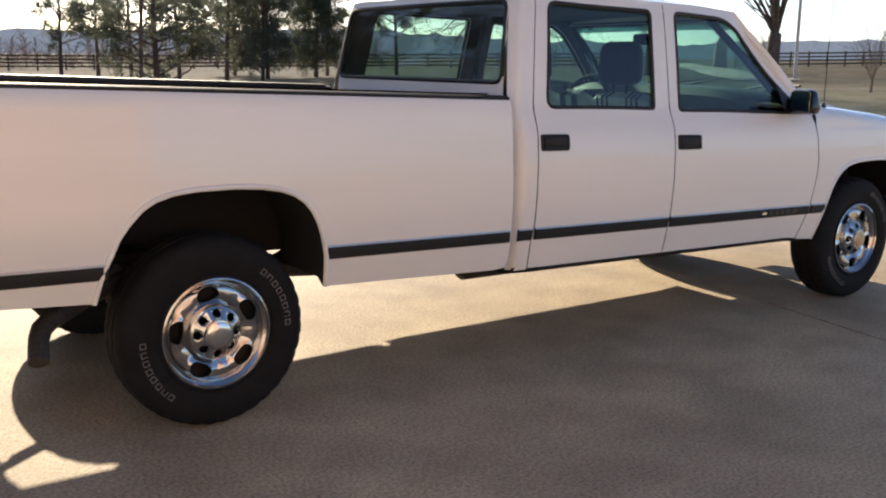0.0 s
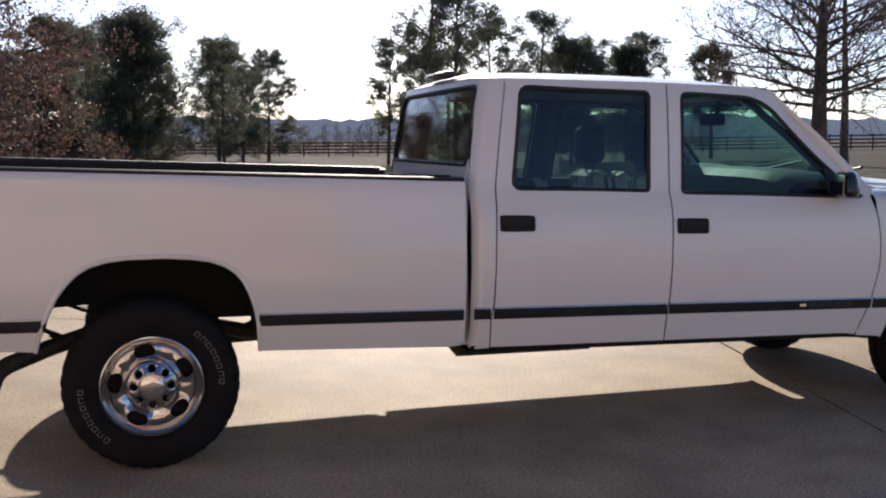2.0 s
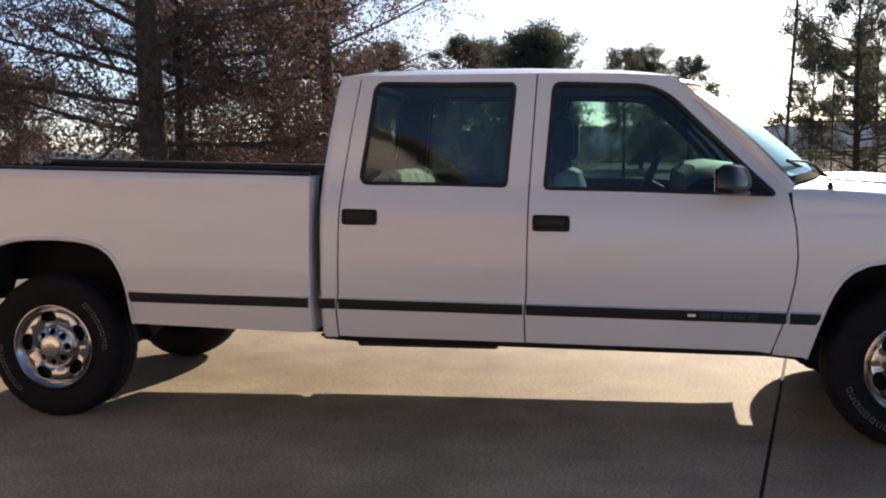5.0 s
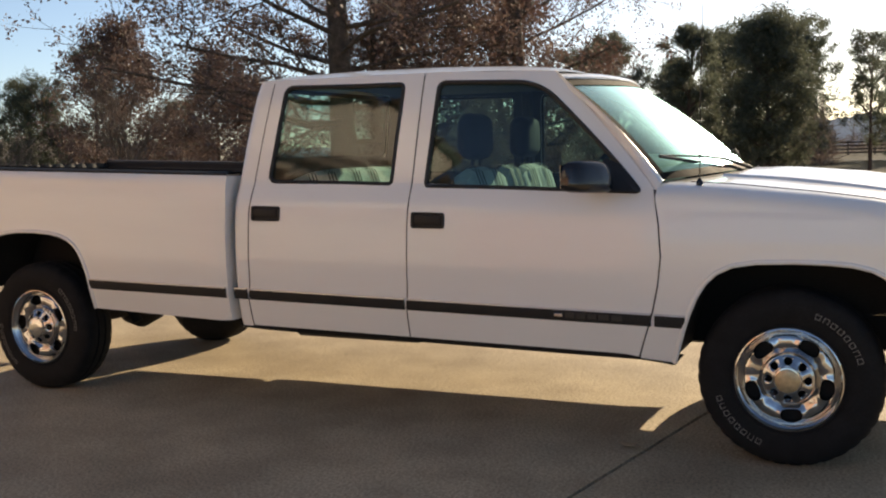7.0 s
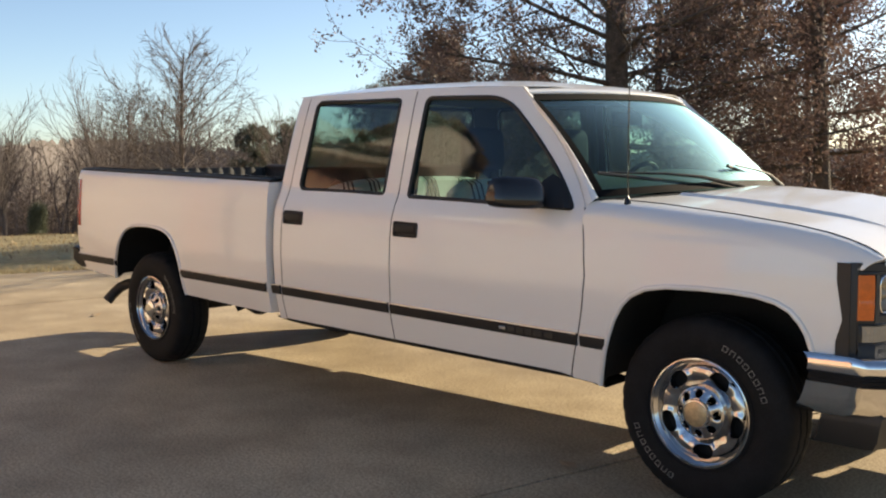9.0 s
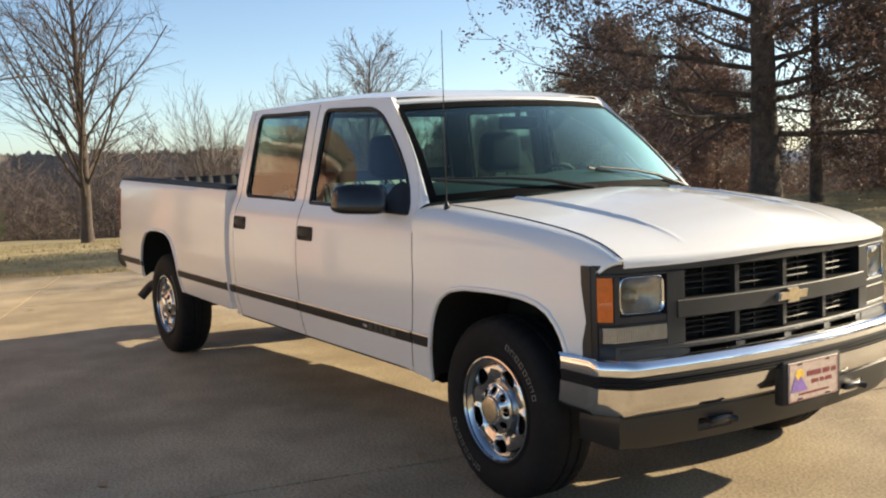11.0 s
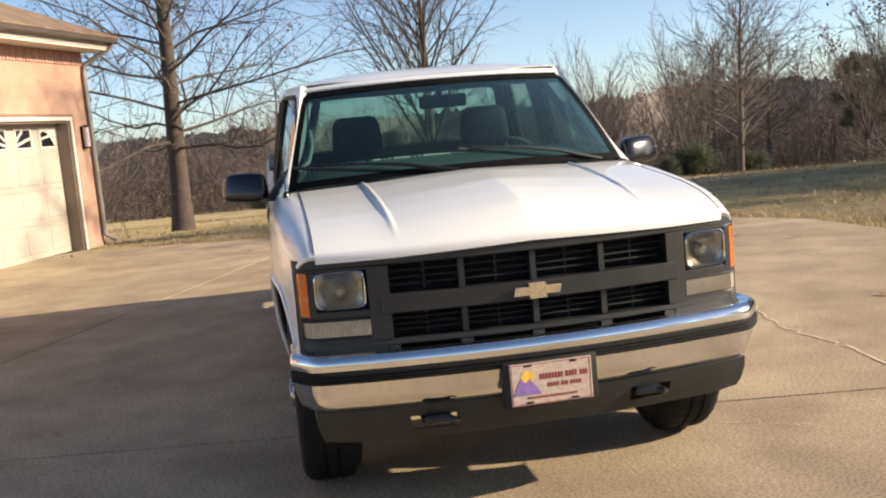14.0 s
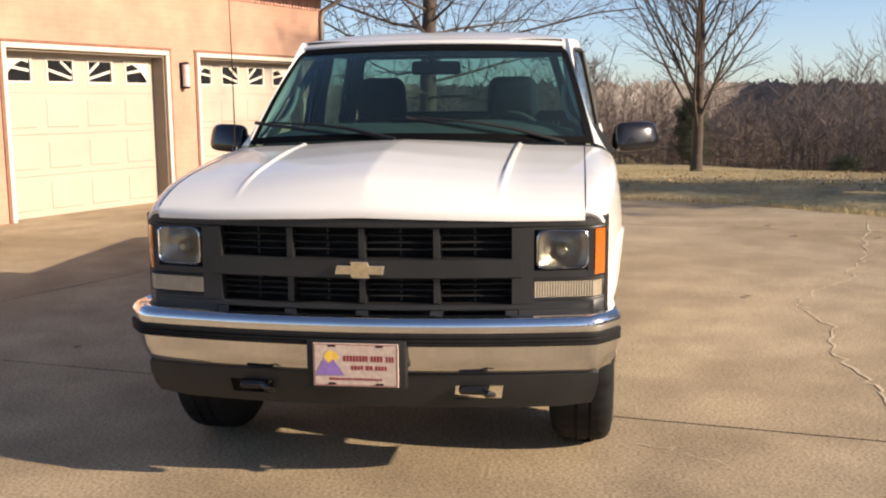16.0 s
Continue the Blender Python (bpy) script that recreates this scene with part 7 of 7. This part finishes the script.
def leader_tree(seed, H, r, first, reach, whorl, levels, kids, droop, leaves=0, size=0.1, leaf_clump=0.25, lean=0.0, twig=0.006, thin_above=99.0, full=1.3, thick=0.20, wander=0.055):
    """A straight stem with many side limbs, low ones long and level, high ones short and rising."""
    w = Wood(seed)
    stem = w.path(Vector((0, 0, -0.2)), Vector((lean, 0.02, 1)), H, 12, 0.012, 0.02)
    w.limb(stem[:2], r * 1.35, r, 12)
    w.limb(stem[1:], r, 0.03, 10)
    z = first
    k = 0
    while z < H * 0.97:
        t = (z - first) / (H - first)
        i = min(len(stem) - 2, int(z / H * 12))
        p = stem[i].lerp(stem[i + 1], z / H * 12 - i)
        a = k * 2.4 + w.r.uniform(-0.4, 0.4)
        up = -droop + (droop + 1.0) * t ** 0.8
        d = Vector((math.cos(a), math.sin(a), up))
        L = reach * (1 - 0.75 * t ** full) * w.r.uniform(0.75, 1.15)
        w.branch(p, d, L, r * thick * (1 - 0.7 * t) + 0.010, 1, {"levels": levels, "kids": [0, kids, 5, 3], "spread": (24, 58), "shrink": (0.38, 0.62), "wander": wander, "bend": [0, 0.035, 0.03, 0.02], "from": 0.15, "twig": twig})
        z += whorl * w.r.uniform(0.6, 1.4) * (1 + 0.3 * t)
        k += 1
    if leaves:
        src = w.along + [t[0] for t in w.tips]
        for _ in range(leaves // 3):
            p = w.r.choice(src)
            if p.z > thin_above and w.r.random() < 0.8:
                p = w.r.choice(src)
                if p.z > thin_above and w.r.random() < 0.8:
                    continue
            p = p + Vector((w.r.gauss(0, 1), w.r.gauss(0, 1), w.r.gauss(0, 1))) * leaf_clump
            for _ in range(w.r.randint(6, 13)):
                w.leaf(p + Vector((w.r.gauss(0, 1), w.r.gauss(0, 1), w.r.gauss(-0.3, 0.9))) * leaf_clump * 0.75, size * 0.92, 1, None, 1.25)
    return w


def vase_tree(seed, H, r, fork, stems, levels=3, twig=0.006):
    w = Wood(seed)
    trunk = w.path(Vector((0, 0, -0.2)), Vector((0.02, 0, 1)), fork + 0.2, 4, 0.02, 0.02)
    w.limb(trunk[:2], r * 1.4, r, 12)
    w.limb(trunk[1:], r, r * 0.8, 10)
    for k in range(stems):
        a = 2.4 * k + w.r.uniform(-0.3, 0.3)
        sp = w.r.uniform(0.18, 0.62)
        d = Vector((math.cos(a) * sp, math.sin(a) * sp, 1))
        p = trunk[-1] - Vector((0, 0, w.r.uniform(0, fork * 0.28)))
        w.branch(p, d, (H - fork) * w.r.uniform(0.72, 1.0), r * 0.26, 1, {"levels": levels, "kids": [0, 10, 6, 4], "spread": (12, 34), "shrink": (0.40, 0.62), "wander": 0.045, "bend": [0, 0.03, 0.05, 0.05], "from": 0.12, "twig": twig})
    return w


def tuft(w, c, r, n, size, flat=0.7):
    """A cloud of needles round one twig end, thick in the middle."""
    for _ in range(n):
        v = Vector((w.r.gauss(0, 1), w.r.gauss(0, 1), w.r.gauss(0, flat)))
        w.needle(c + v * r * 0.5, size * 1.25, 0.026)


def pine(seed, H, r, first, R, tufts=34, step=0.030, rise=0.55):
    """A pine with a clear stem below and a crown of separate needle clouds."""
    w = Wood(seed)
    stem = w.path(Vector((0, 0, -0.3)), Vector((w.r.uniform(-0.03, 0.03), 0, 1)), H, 10, 0.014, 0.02)
    w.limb(stem, r, 0.03, 8)
    z, k = first, 0
    while z < H * 0.985:
        t = (z - first) / (H - first)
        i = min(9, int(z / H * 10))
        p = stem[i].lerp(stem[i + 1], z / H * 10 - i)
        a = k * 2.4 + w.r.uniform(-0.5, 0.5)
        L = R * math.sqrt(max(0.05, 1 - ((t - 0.36) / 0.68) ** 2)) * w.r.uniform(0.62, 1.15)
        d = Vector((math.cos(a), math.sin(a), -0.1 + rise + 0.5 * t))
        w.branch(p, d, L, 0.045 * (1 - 0.6 * t) + 0.012, 1, {"levels": 2, "kids": [0, 6], "spread": (25, 60), "shrink": (0.30, 0.55), "wander": 0.10, "bend": [0, 0.05, 0.08], "from": 0.35})
        z += H * step * w.r.uniform(0.6, 1.4)
        k += 1
    for p, d in w.tips:
        if w.r.random() < 0.9:
            tuft(w, p, w.r.uniform(0.26, 0.50), int(tufts * 2.0), 0.20)
    return w


def cedar(seed, H, R, tufts=46, widest=0.38, base=0.06):
    """A dense evergreen with a ragged, lumpy outline, on a short stem."""
    w = Wood(seed)
    stem = w.path(Vector((0, 0, -0.3)), Vector((0, 0, 1)), H * 0.93, 8, 0.02, 0.02)
    w.limb(stem, 0.04 + H * 0.016, 0.03, 8)
    n = 62
    for k in range(n):
        t = base + (0.97 - base) * (k + w.r.random()) / n
        a = k * 2.4 + w.r.uniform(-0.4, 0.4)
        q = (t - widest) / ((1.04 - widest) if t > widest else (widest + 0.32))
        L = R * math.sqrt(max(0.03, 1 - q * q)) * w.r.uniform(0.66, 1.12)
        p = Vector((0, 0, H * t * 0.90))
        pts = w.path(p, Vector((math.cos(a), math.sin(a), 0.25 + 0.6 * t)), L, 4, 0.10, 0.06)
        w.limb(pts, 0.045, 0.012, 4)
        for f in (0.45, 0.7, 0.88, 1.0):
            i = min(3, int(f * 4))
            c = pts[i].lerp(pts[i + 1], f * 4 - i)
            for _ in range(2):
                tuft(w, c + Vector((w.r.gauss(0, 1), w.r.gauss(0, 1), w.r.gauss(0, 0.7))) * R * 0.13, w.r.uniform(0.30, 0.55), int(tufts * 1.8), 0.18, 0.8)
    return w


# big oak that keeps its brown leaves, by the drive, with a second stem behind it
leader_tree(11, 14.5, 0.31, 1.9, 4.9, 0.20, 3, 8, 0.06, 18000, 0.084, 0.15, 0.0, 0.009, 6.6, 3.0).done("oak_tree", "large oak holding brown withered leaves, beside the driveway", "tree", BARK, OAKLEAF, stand(-7.0, 14.9, 0.4))
leader_tree(15, 7.2, 0.15, 1.6, 3.6, 0.30, 3, 7, 0.08, 10500, 0.070, 0.14, 0.0, 0.008, 6.2).done("oak_tree", "slim oak with brown leaves behind the larger oak", "tree", BARK, OAKLEAF, stand(-7.5, 17.4, 2.4))
leader_tree(12, 15.5, 0.20, 1.2, 3.5, 0.30, 3, 7, 0.10, 14000, 0.074, 0.16, 0.0, 0.009, 9.0).done("oak_tree", "oak holding russet withered leaves by the pasture", "tree", BARK, REDLEAF, stand(-4.4, 20.0, 1.4))
yo = leader_tree(14, 8.2, 0.13, 0.7, 3.3, 0.20, 3, 6, 0.10, 9500, 0.115, 0.20).done("oak_tree", "young oak thick with dark brown leaves", "tree", BARK, OAKLEAF, stand(-23.8, 26.3, 2.0), "young oaks")
yr = leader_tree(16, 6.8, 0.12, 0.5, 3.0, 0.20, 3, 6, 0.12, 9000, 0.10, 0.20).done("oak_tree", "young oak thick with russet leaves", "tree", BARK, REDLEAF, stand(-6.6, 24.0, 1.0), "young oaks")
for src, x, y, a, s in ((yo, -10.4, 24.5, 0.7, 0.80), (yr, -15.5, 23.0, 3.9, 0.66), (yo, -17.5, 24.0, 5.2, 0.70)):
    copy_thing(src, stand(x, y, a, s))
# bare trees on the lawn
leader_tree(21, 12.0, 0.245, 2.3, 5.2, 0.14, 3, 13, 0.02, 3200, 0.055, 0.10, twig=0.006, thick=0.13, wander=0.10).done("bare_tree", "tall bare tree with level branches on the lawn", "tree", BARKLIGHT, OAKLEAF, stand(-17.6, -3.2, 0.9))
leader_tree(22, 9.6, 0.17, 1.5, 5.6, 0.17, 3, 9, -1.45, twig=0.006, thick=0.26, wander=0.045, full=1.0).done("bare_tree", "bare upright tree with many rising boughs", "tree", BARKLIGHT, OAKLEAF, stand(-25.0, 4.6, 0.0))
vs1 = vase_tree(23, 10.0, 0.2, 2.0, 8, 3, 0.015).done("bare_tree", "leafless spreading tree at the edge of the pasture", "tree", BARETWIG, OAKLEAF, stand(-60.3, 29.0, 0.5, 1.08), "bare pasture trees")
vs2 = leader_tree(24, 10.0, 0.19, 2.4, 4.6, 0.15, 3, 9, -0.55, twig=0.012, full=2.4).done("bare_tree", "leafless round-crowned tree with rising boughs", "tree", BARETWIG, OAKLEAF, stand(-41.7, 24.1, 0.5, 1.06), "bare pasture trees")
vs3 = vase_tree(25, 9.0, 0.19, 2.6, 10, 3, 0.014).done("bare_tree", "leafless round-headed tree in the far pasture", "tree", BARETWIG, OAKLEAF, stand(-44, 33, 0.5, 0.92), "bare pasture trees")
for src, x, y, a, s in ((vs1, -72, 25.9, 1.0, 1.08), (vs3, -53, 27, 2.2, 0.95), (vs2, -66, 34, 0.3, 1.05), (vs3, -80, 30, 4.0, 1.2), (vs2, -76, 44, 2.0, 1.1), (vs3, -58, 50, 1.0, 1.0), (vs1, -62, 62, 5.0, 1.1), (vs1, 52.0, 46.5, 1.2, 1.05), (vs1, 36.7, 19.4, 0.2, 0.26), (vs3, 64.0, 46.0, 0.8, 0.42), (vs3, -11.9, 13.3, 2.8, 0.46)):
    copy_thing(src, stand(x, y, a, s))
# great tree east of the drive with a few brown leaves, and its neighbours
leader_tree(31, 11.5, 0.34, 2.9, 5.4, 0.13, 3, 11, 0.0, 5000, 0.09, 0.3, 0.0, 0.014).done("oak_tree", "wide oak with sparse brown leaves by the pasture", "tree", BARK, OAKLEAF, stand(24.2, 27.2, 0.2))
leader_tree(32, 14.0, 0.22, 4.0, 5.5, 0.4, 3, 7, 0.0, 3000, 0.12, 0.3, 0.0, 0.013).done("bare_tree", "slim dark tree beside the wide oak", "tree", BARK, OAKLEAF, stand(34.5, 39.0, 1.2))
vase_tree(33, 14.0, 0.55, 3.0, 10, 3, 0.016).done("bare_tree", "stout bare tree with a thick trunk by the gate", "tree", BARK, OAKLEAF, stand(60.0, 42.0, 1.0))
# pines and other evergreens
pa = pine(41, 8.6, 0.15, 2.4, 2.3).done("pine_tree", "dark pine with an open crown of needle clouds", "tree", PINEBARK, NEEDLE, stand(20.1, 53.5), "pines by the pasture")
pb = pine(42, 7.0, 0.14, 2.7, 1.75, 42, 0.026).done("pine_tree", "small pine with a tufted head on a clear stem", "tree", PINEBARK, NEEDLE, stand(-5.0, 45.0), "pines by the pasture")
pc = pine(43, 8.4, 0.16, 0.8, 2.7, 36, 0.022, 0.3).done("pine_tree", "broad dark pine with low boughs", "tree", PINEBARK, NEEDLE, stand(11.8, 33.5, 0.0, 0.92), "pines by the pasture")
ca = cedar(44, 10.2, 3.3).done("cedar_tree", "dense dark evergreen with a rounded crown", "tree", PINEBARK, CEDAR, stand(-2.0, 69.3), "evergreens by the pasture")
cb = cedar(45, 9.0, 2.5, 46, 0.30).done("cedar_tree", "dense dark evergreen with a pointed crown", "tree", PINEBARK, CEDAR, stand(-4.3, 54.0, 0.4, 0.92), "evergreens by the pasture")
cedar(48, 7.3, 2.5, 44, 0.48, 0.04).done("pine_tree", "dense round-headed dark pine at the pasture's edge", "tree", PINEBARK, NEEDLE, stand(-0.8, 43.0), "pines by the pasture")
leader_tree(49, 8.5, 0.055, 1.6, 1.15, 0.20, 2, 5, -0.5, twig=0.007).done("bare_tree", "thin leafless sapling by the pasture", "tree", BARK, OAKLEAF, stand(7.4, 22.2))
for src, x, y, a, s in ((ca, 5.1, 79.5, 69.4, 1.0), (pc, 8.6, 74.2, 66.9, 1.06), (pc, 5.6, 62.0, 2.0, 0.80), (pc, -7.5, 40.0, 4.1, 0.80), (pa, 3.4, 47.0, 5.0, 0.73), (pa, 17.5, 54.3, 61.5, 0.96), (pa, 22.7, 52.6, 78.5, 1.04), (pc, 24.7, 51.9, 71.2, 0.94), (ca, 26.5, 55.0, 87.2, 0.80), (cb, 31.0, 57.0, 85.0, 1.0), (pa, 33.5, 60.0, 3.2, 1.0), (pb, 37.5, 57.0, 91.5, 1.1), (pa, 15.0, 60.0, 79.6, 0.92), (pc, 29.0, 66.0, 98.5, 1.0), (pb, 19.0, 66.0, 10.5, 1.1), (cb, -8.6, 60.0, 18.0, 0.85), (pb, -11.0, 52.0, 28.5, 1.05), (pa, -15.0, 57.0, 91.0, 0.9), (ca, -65.0, 60.0, 19.0, 1.30), (cb, -72.0, 55.0, 10.0, 1.25), (pa, -60.0, 63.0, 2.5, 1.75), (pb, -77.0, 54.0, 3.5, 1.4), (pc, -56.0, 69.0, 72.5, 1.3), (cb, -94.0, 11.9, 0.7, 0.86)):
    copy_thing(src, stand(x, y, a, s))
# clipped-looking dark junipers at the foot of the pasture
ja = cedar(46, 2.4, 1.5, 12, 0.30, 0.0).done("juniper_bush", "low dark juniper bush on the pasture", "bush", PINEBARK, CEDAR, stand(-50.0, 25.0), "junipers on the pasture")
for x, y, a, s, sz in ((-56.0, 22.5, 1.0, 0.42, 1.0), (-64.0, 19.3, 2.0, 0.75, 0.65), (-66.0, -1.5, 3.0, 0.7, 0.6), (-44.0, 21.0, 4.0, 0.42, 0.75), (-49.0, 28.5, 5.0, 0.75, 0.7), (-30.0, 14.0, 2.5, 0.3, 0.6)):
    copy_thing(ja, stand(x, y, a, s, sz))


# bare woods, one mass of stems, boughs and fine twigs
def woods(name, label, az0, az1, d0, d1, count, h, seed, brush, bough_mat=TWIG):
    w = Wood(seed)

    def twig(p, d, L, wide):
        d = d.normalized()
        b = d.orthogonal().normalized()
        b.rotate(Matrix.Rotation(w.r.uniform(0, 6.28), 3, d))
        i = len(w.lv)
        w.lv += [p - b * wide, p + d * L * 0.5 + b * wide * 0.2, p + d * L, p + d * L * 0.4 + b * wide]
        w.lf.append((i, i + 1, i + 2, i + 3))

    for k in range(count):
        az = az0 + (az1 - az0) * (k + w.r.random()) / count
        a = radians(az)
        d = d0 + (d1 - d0) * w.r.random() ** 1.4
        x, y = 6 + d * math.cos(a), d * math.sin(a)
        H = h * (1.0 + 0.26 * noise.noise(Vector((az * 0.22, seed, 0))) + 0.30 * noise.noise(Vector((az * 0.9, seed, 3)))) * w.r.uniform(0.66, 1.10)
        p = Vector((x, y, hill(x, y) - 0.2))
        stem = w.path(p, Vector((w.r.uniform(-0.16, 0.16), w.r.uniform(-0.16, 0.16), 1)), H * 0.93, 4, 0.06, 0.02)
        w.limb(stem, 0.008 * H + 0.03, 0.03, 4)
        for j in range(12):
            f = 0.18 + 0.80 * (j + w.r.random()) / 12
            i = min(3, int(f * 4))
            q = stem[i].lerp(stem[i + 1], f * 4 - i)
            b = w.r.uniform(0, 6.28)
            L = H * 0.30 * (1.15 - 0.75 * f) * w.r.uniform(0.7, 1.25)
            pts = w.path(q, Vector((math.cos(b), math.sin(b), 0.7)), L, 2, 0.12, 0.10)
            w.limb(pts, 0.045, 0.015, 3)
            for _ in range(11):
                t = w.r.uniform(0.25, 1.0)
                r = pts[0].lerp(pts[1], t * 2) if t < 0.5 else pts[1].lerp(pts[2], t * 2 - 1)
                twig(r, Vector((w.r.gauss(0, 0.8), w.r.gauss(0, 0.8), 0.9)), L * w.r.uniform(0.35, 0.75), 0.028)
    for _ in range(brush):
        a = radians(w.r.uniform(az0, az1))
        d = w.r.uniform(d0 - 3, d1)
        x, y = 6 + d * math.cos(a), d * math.sin(a)
        p = Vector((x, y, hill(x, y) + abs(w.r.gauss(0, 1)) * h * 0.24 - 0.1))
        for _ in range(4):
            twig(p, Vector((w.r.gauss(0, 1), w.r.gauss(0, 1), w.r.uniform(-0.1, 1.1))), w.r.uniform(0.8, 2.2), 0.06)
    t = thing(name, label, "woods", kind="stuff")
    tagged(raw_part("stems", w.v, w.f, bough_mat, t), kind="stuff")
    tagged(raw_part("brush", w.lv, w.lf, BRUSH, t), kind="stuff")


woods("far_woods", "bare grey-brown winter woods across the pasture", 134, 214, 104, 150, 620, 11.8, 51, 24000, TWIG)
woods("near_thicket", "tangle of bare saplings behind the oaks", 118, 147, 58, 84, 110, 4.2, 52, 4500, TWIG)
woods("pasture_thicket", "low tangle of bare brush below the pines", 95, 121, 56, 78, 70, 4.2, 54, 3500, TWIG)
woods("north_thicket", "low bare brush along the pasture fence", 60, 112, 108, 130, 130, 4.0, 53, 2500, TWIG)

# small far buildings beyond the pasture
def far_house(x, y, w, d, h, turn):
    t = thing("far_house", "small pale house far beyond the pasture", "house", "far houses", m=Matrix.Translation((x, y, hill(x, y) - 0.2)) @ Matrix.Rotation(turn, 4, "Z"))
    bm = bmesh.new()
    box(bm, (-w / 2, -d / 2, 0), (w / 2, d / 2, h))
    part("wall", bm, HOUSEPALE, t, smooth=0)
    bm = bmesh.new()
    sheet(bm, [[Vector((sx * (w / 2 + 0.4), -d / 2 - 0.4, h - 0.05)), Vector((sx * (w / 2 + 0.4), 0, h + d * 0.32)), Vector((sx * (w / 2 + 0.4), d / 2 + 0.4, h - 0.05))] for sx in (-1, 1)])
    thicken(bm, 0.15)
    part("roof", bm, SHINGLE, t, smooth=0)
    for k in (-0.3, 0.0, 0.3):
        bm = bmesh.new()
        box(bm, (k * w - 0.5, -d / 2 - 0.03, 0.9), (k * w + 0.5, -d / 2 + 0.02, 2.2))
        part("window", bm, GLOSSBLACK, t, smooth=0)


far_house(-125.0, 70.0, 13, 8, 3.2, 1.1)
far_house(-118.0, 76.5, 9, 7, 2.8, 0.8)

# fallen leaves on the concrete and along its edge
rnd = random.Random(71)
leaf_v = [(-0.05, 0, 0.004), (-0.02, 0.022, 0.016), (0.02, 0.026, 0.012), (0.055, 0.0, 0.022), (0.02, -0.024, 0.010), (-0.02, -0.021, 0.018)]
leaf_first = None
spots = [(3.59, -0.85), (4.13, 0.28), (1.1, 2.0), (-2.3, -0.2), (5.6, 0.1), (6.0, 1.9), (2.2, 3.3), (-1.0, 4.4), (3.0, -2.2)]
spots += [(rnd.uniform(-5.5, 6.5), rnd.uniform(2.6, 5.0)) for _ in range(12)] + [(rnd.uniform(-6.0, -2.0), rnd.uniform(-3.0, 4.0)) for _ in range(8)]
for x, y in spots:
    m = Matrix.Translation((x, y, 0.002)) @ Matrix.Rotation(rnd.uniform(0, 6.28), 4, "Z") @ Matrix.Diagonal([rnd.uniform(0.7, 1.3)] * 3 + [1])
    if leaf_first is None:
        leaf_first = raw_part("fallen_leaf", leaf_v, [(0, 1, 2, 3, 4, 5)], DEADLEAF)
        tagged(leaf_first, "curled tan leaf fallen on the concrete", "leaf", "fallen leaves")
        leaf_first.matrix_world = m
    else:
        copy_thing(leaf_first, m)
w = Wood(72)
for _ in range(4200):
    x, y = rnd.uniform(-26, 14), rnd.uniform(5.5, 26)
    if y > 5.8 + 0.12 * max(0, x) ** 1.2:
        w.leaf(Vector((x, y, hill(x, y) + 0.01)), 0.065, 1)
for _ in range(1200):
    x, y = rnd.uniform(-26, -7.6), rnd.uniform(-8, 6)
    w.leaf(Vector((x, y, hill(x, y) + 0.01)), 0.055, 1)
tagged(raw_part("leaf_litter", w.lv, w.lf, DEADLEAF), "scattered brown leaves on the dormant lawn", "leaves", kind="stuff")

# dormant grass blades along the edge of the concrete and on the near lawn
gv2, gf2 = [], []


def blade(x, y, tall):
    z = hill(x, y) - 0.03
    a, l = rnd.uniform(0, 6.28), rnd.uniform(0.3, 1.0) * tall
    dx, dy = math.cos(a), math.sin(a)
    lean = rnd.uniform(0.2, 0.9) * l
    i = len(gv2)
    gv2.extend([(x - dy * 0.006, y + dx * 0.006, z), (x + dy * 0.006, y - dx * 0.006, z), (x + dx * lean, y + dy * lean, z + l)])
    gf2.append((i, i + 1, i + 2))


for (x0, y0), (x1, y1) in zip(EDGE[:13], EDGE[1:14]):
    n = int(math.hypot(x1 - x0, y1 - y0) * 260)
    nx_, ny_ = -(y1 - y0), (x1 - x0)
    q = math.hypot(nx_, ny_)
    for _ in range(n):
        t, o = rnd.random(), abs(rnd.gauss(0, 0.35)) - 0.02
        blade(x0 + (x1 - x0) * t + nx_ / q * o, y0 + (y1 - y0) * t + ny_ / q * o, 0.10)
for _ in range(26000):
    a, d = radians(rnd.uniform(95, 205)), 9 + 26 * rnd.random() ** 1.5
    x, y = 2 + d * math.cos(a), d * math.sin(a)
    if x < -8.8 or y > 6.5:
        blade(x, y, 0.09)
tagged(raw_part("grass_blades", gv2, gf2, BLADE), "dormant tan grass along the driveway edge", "grass", kind="stuff")
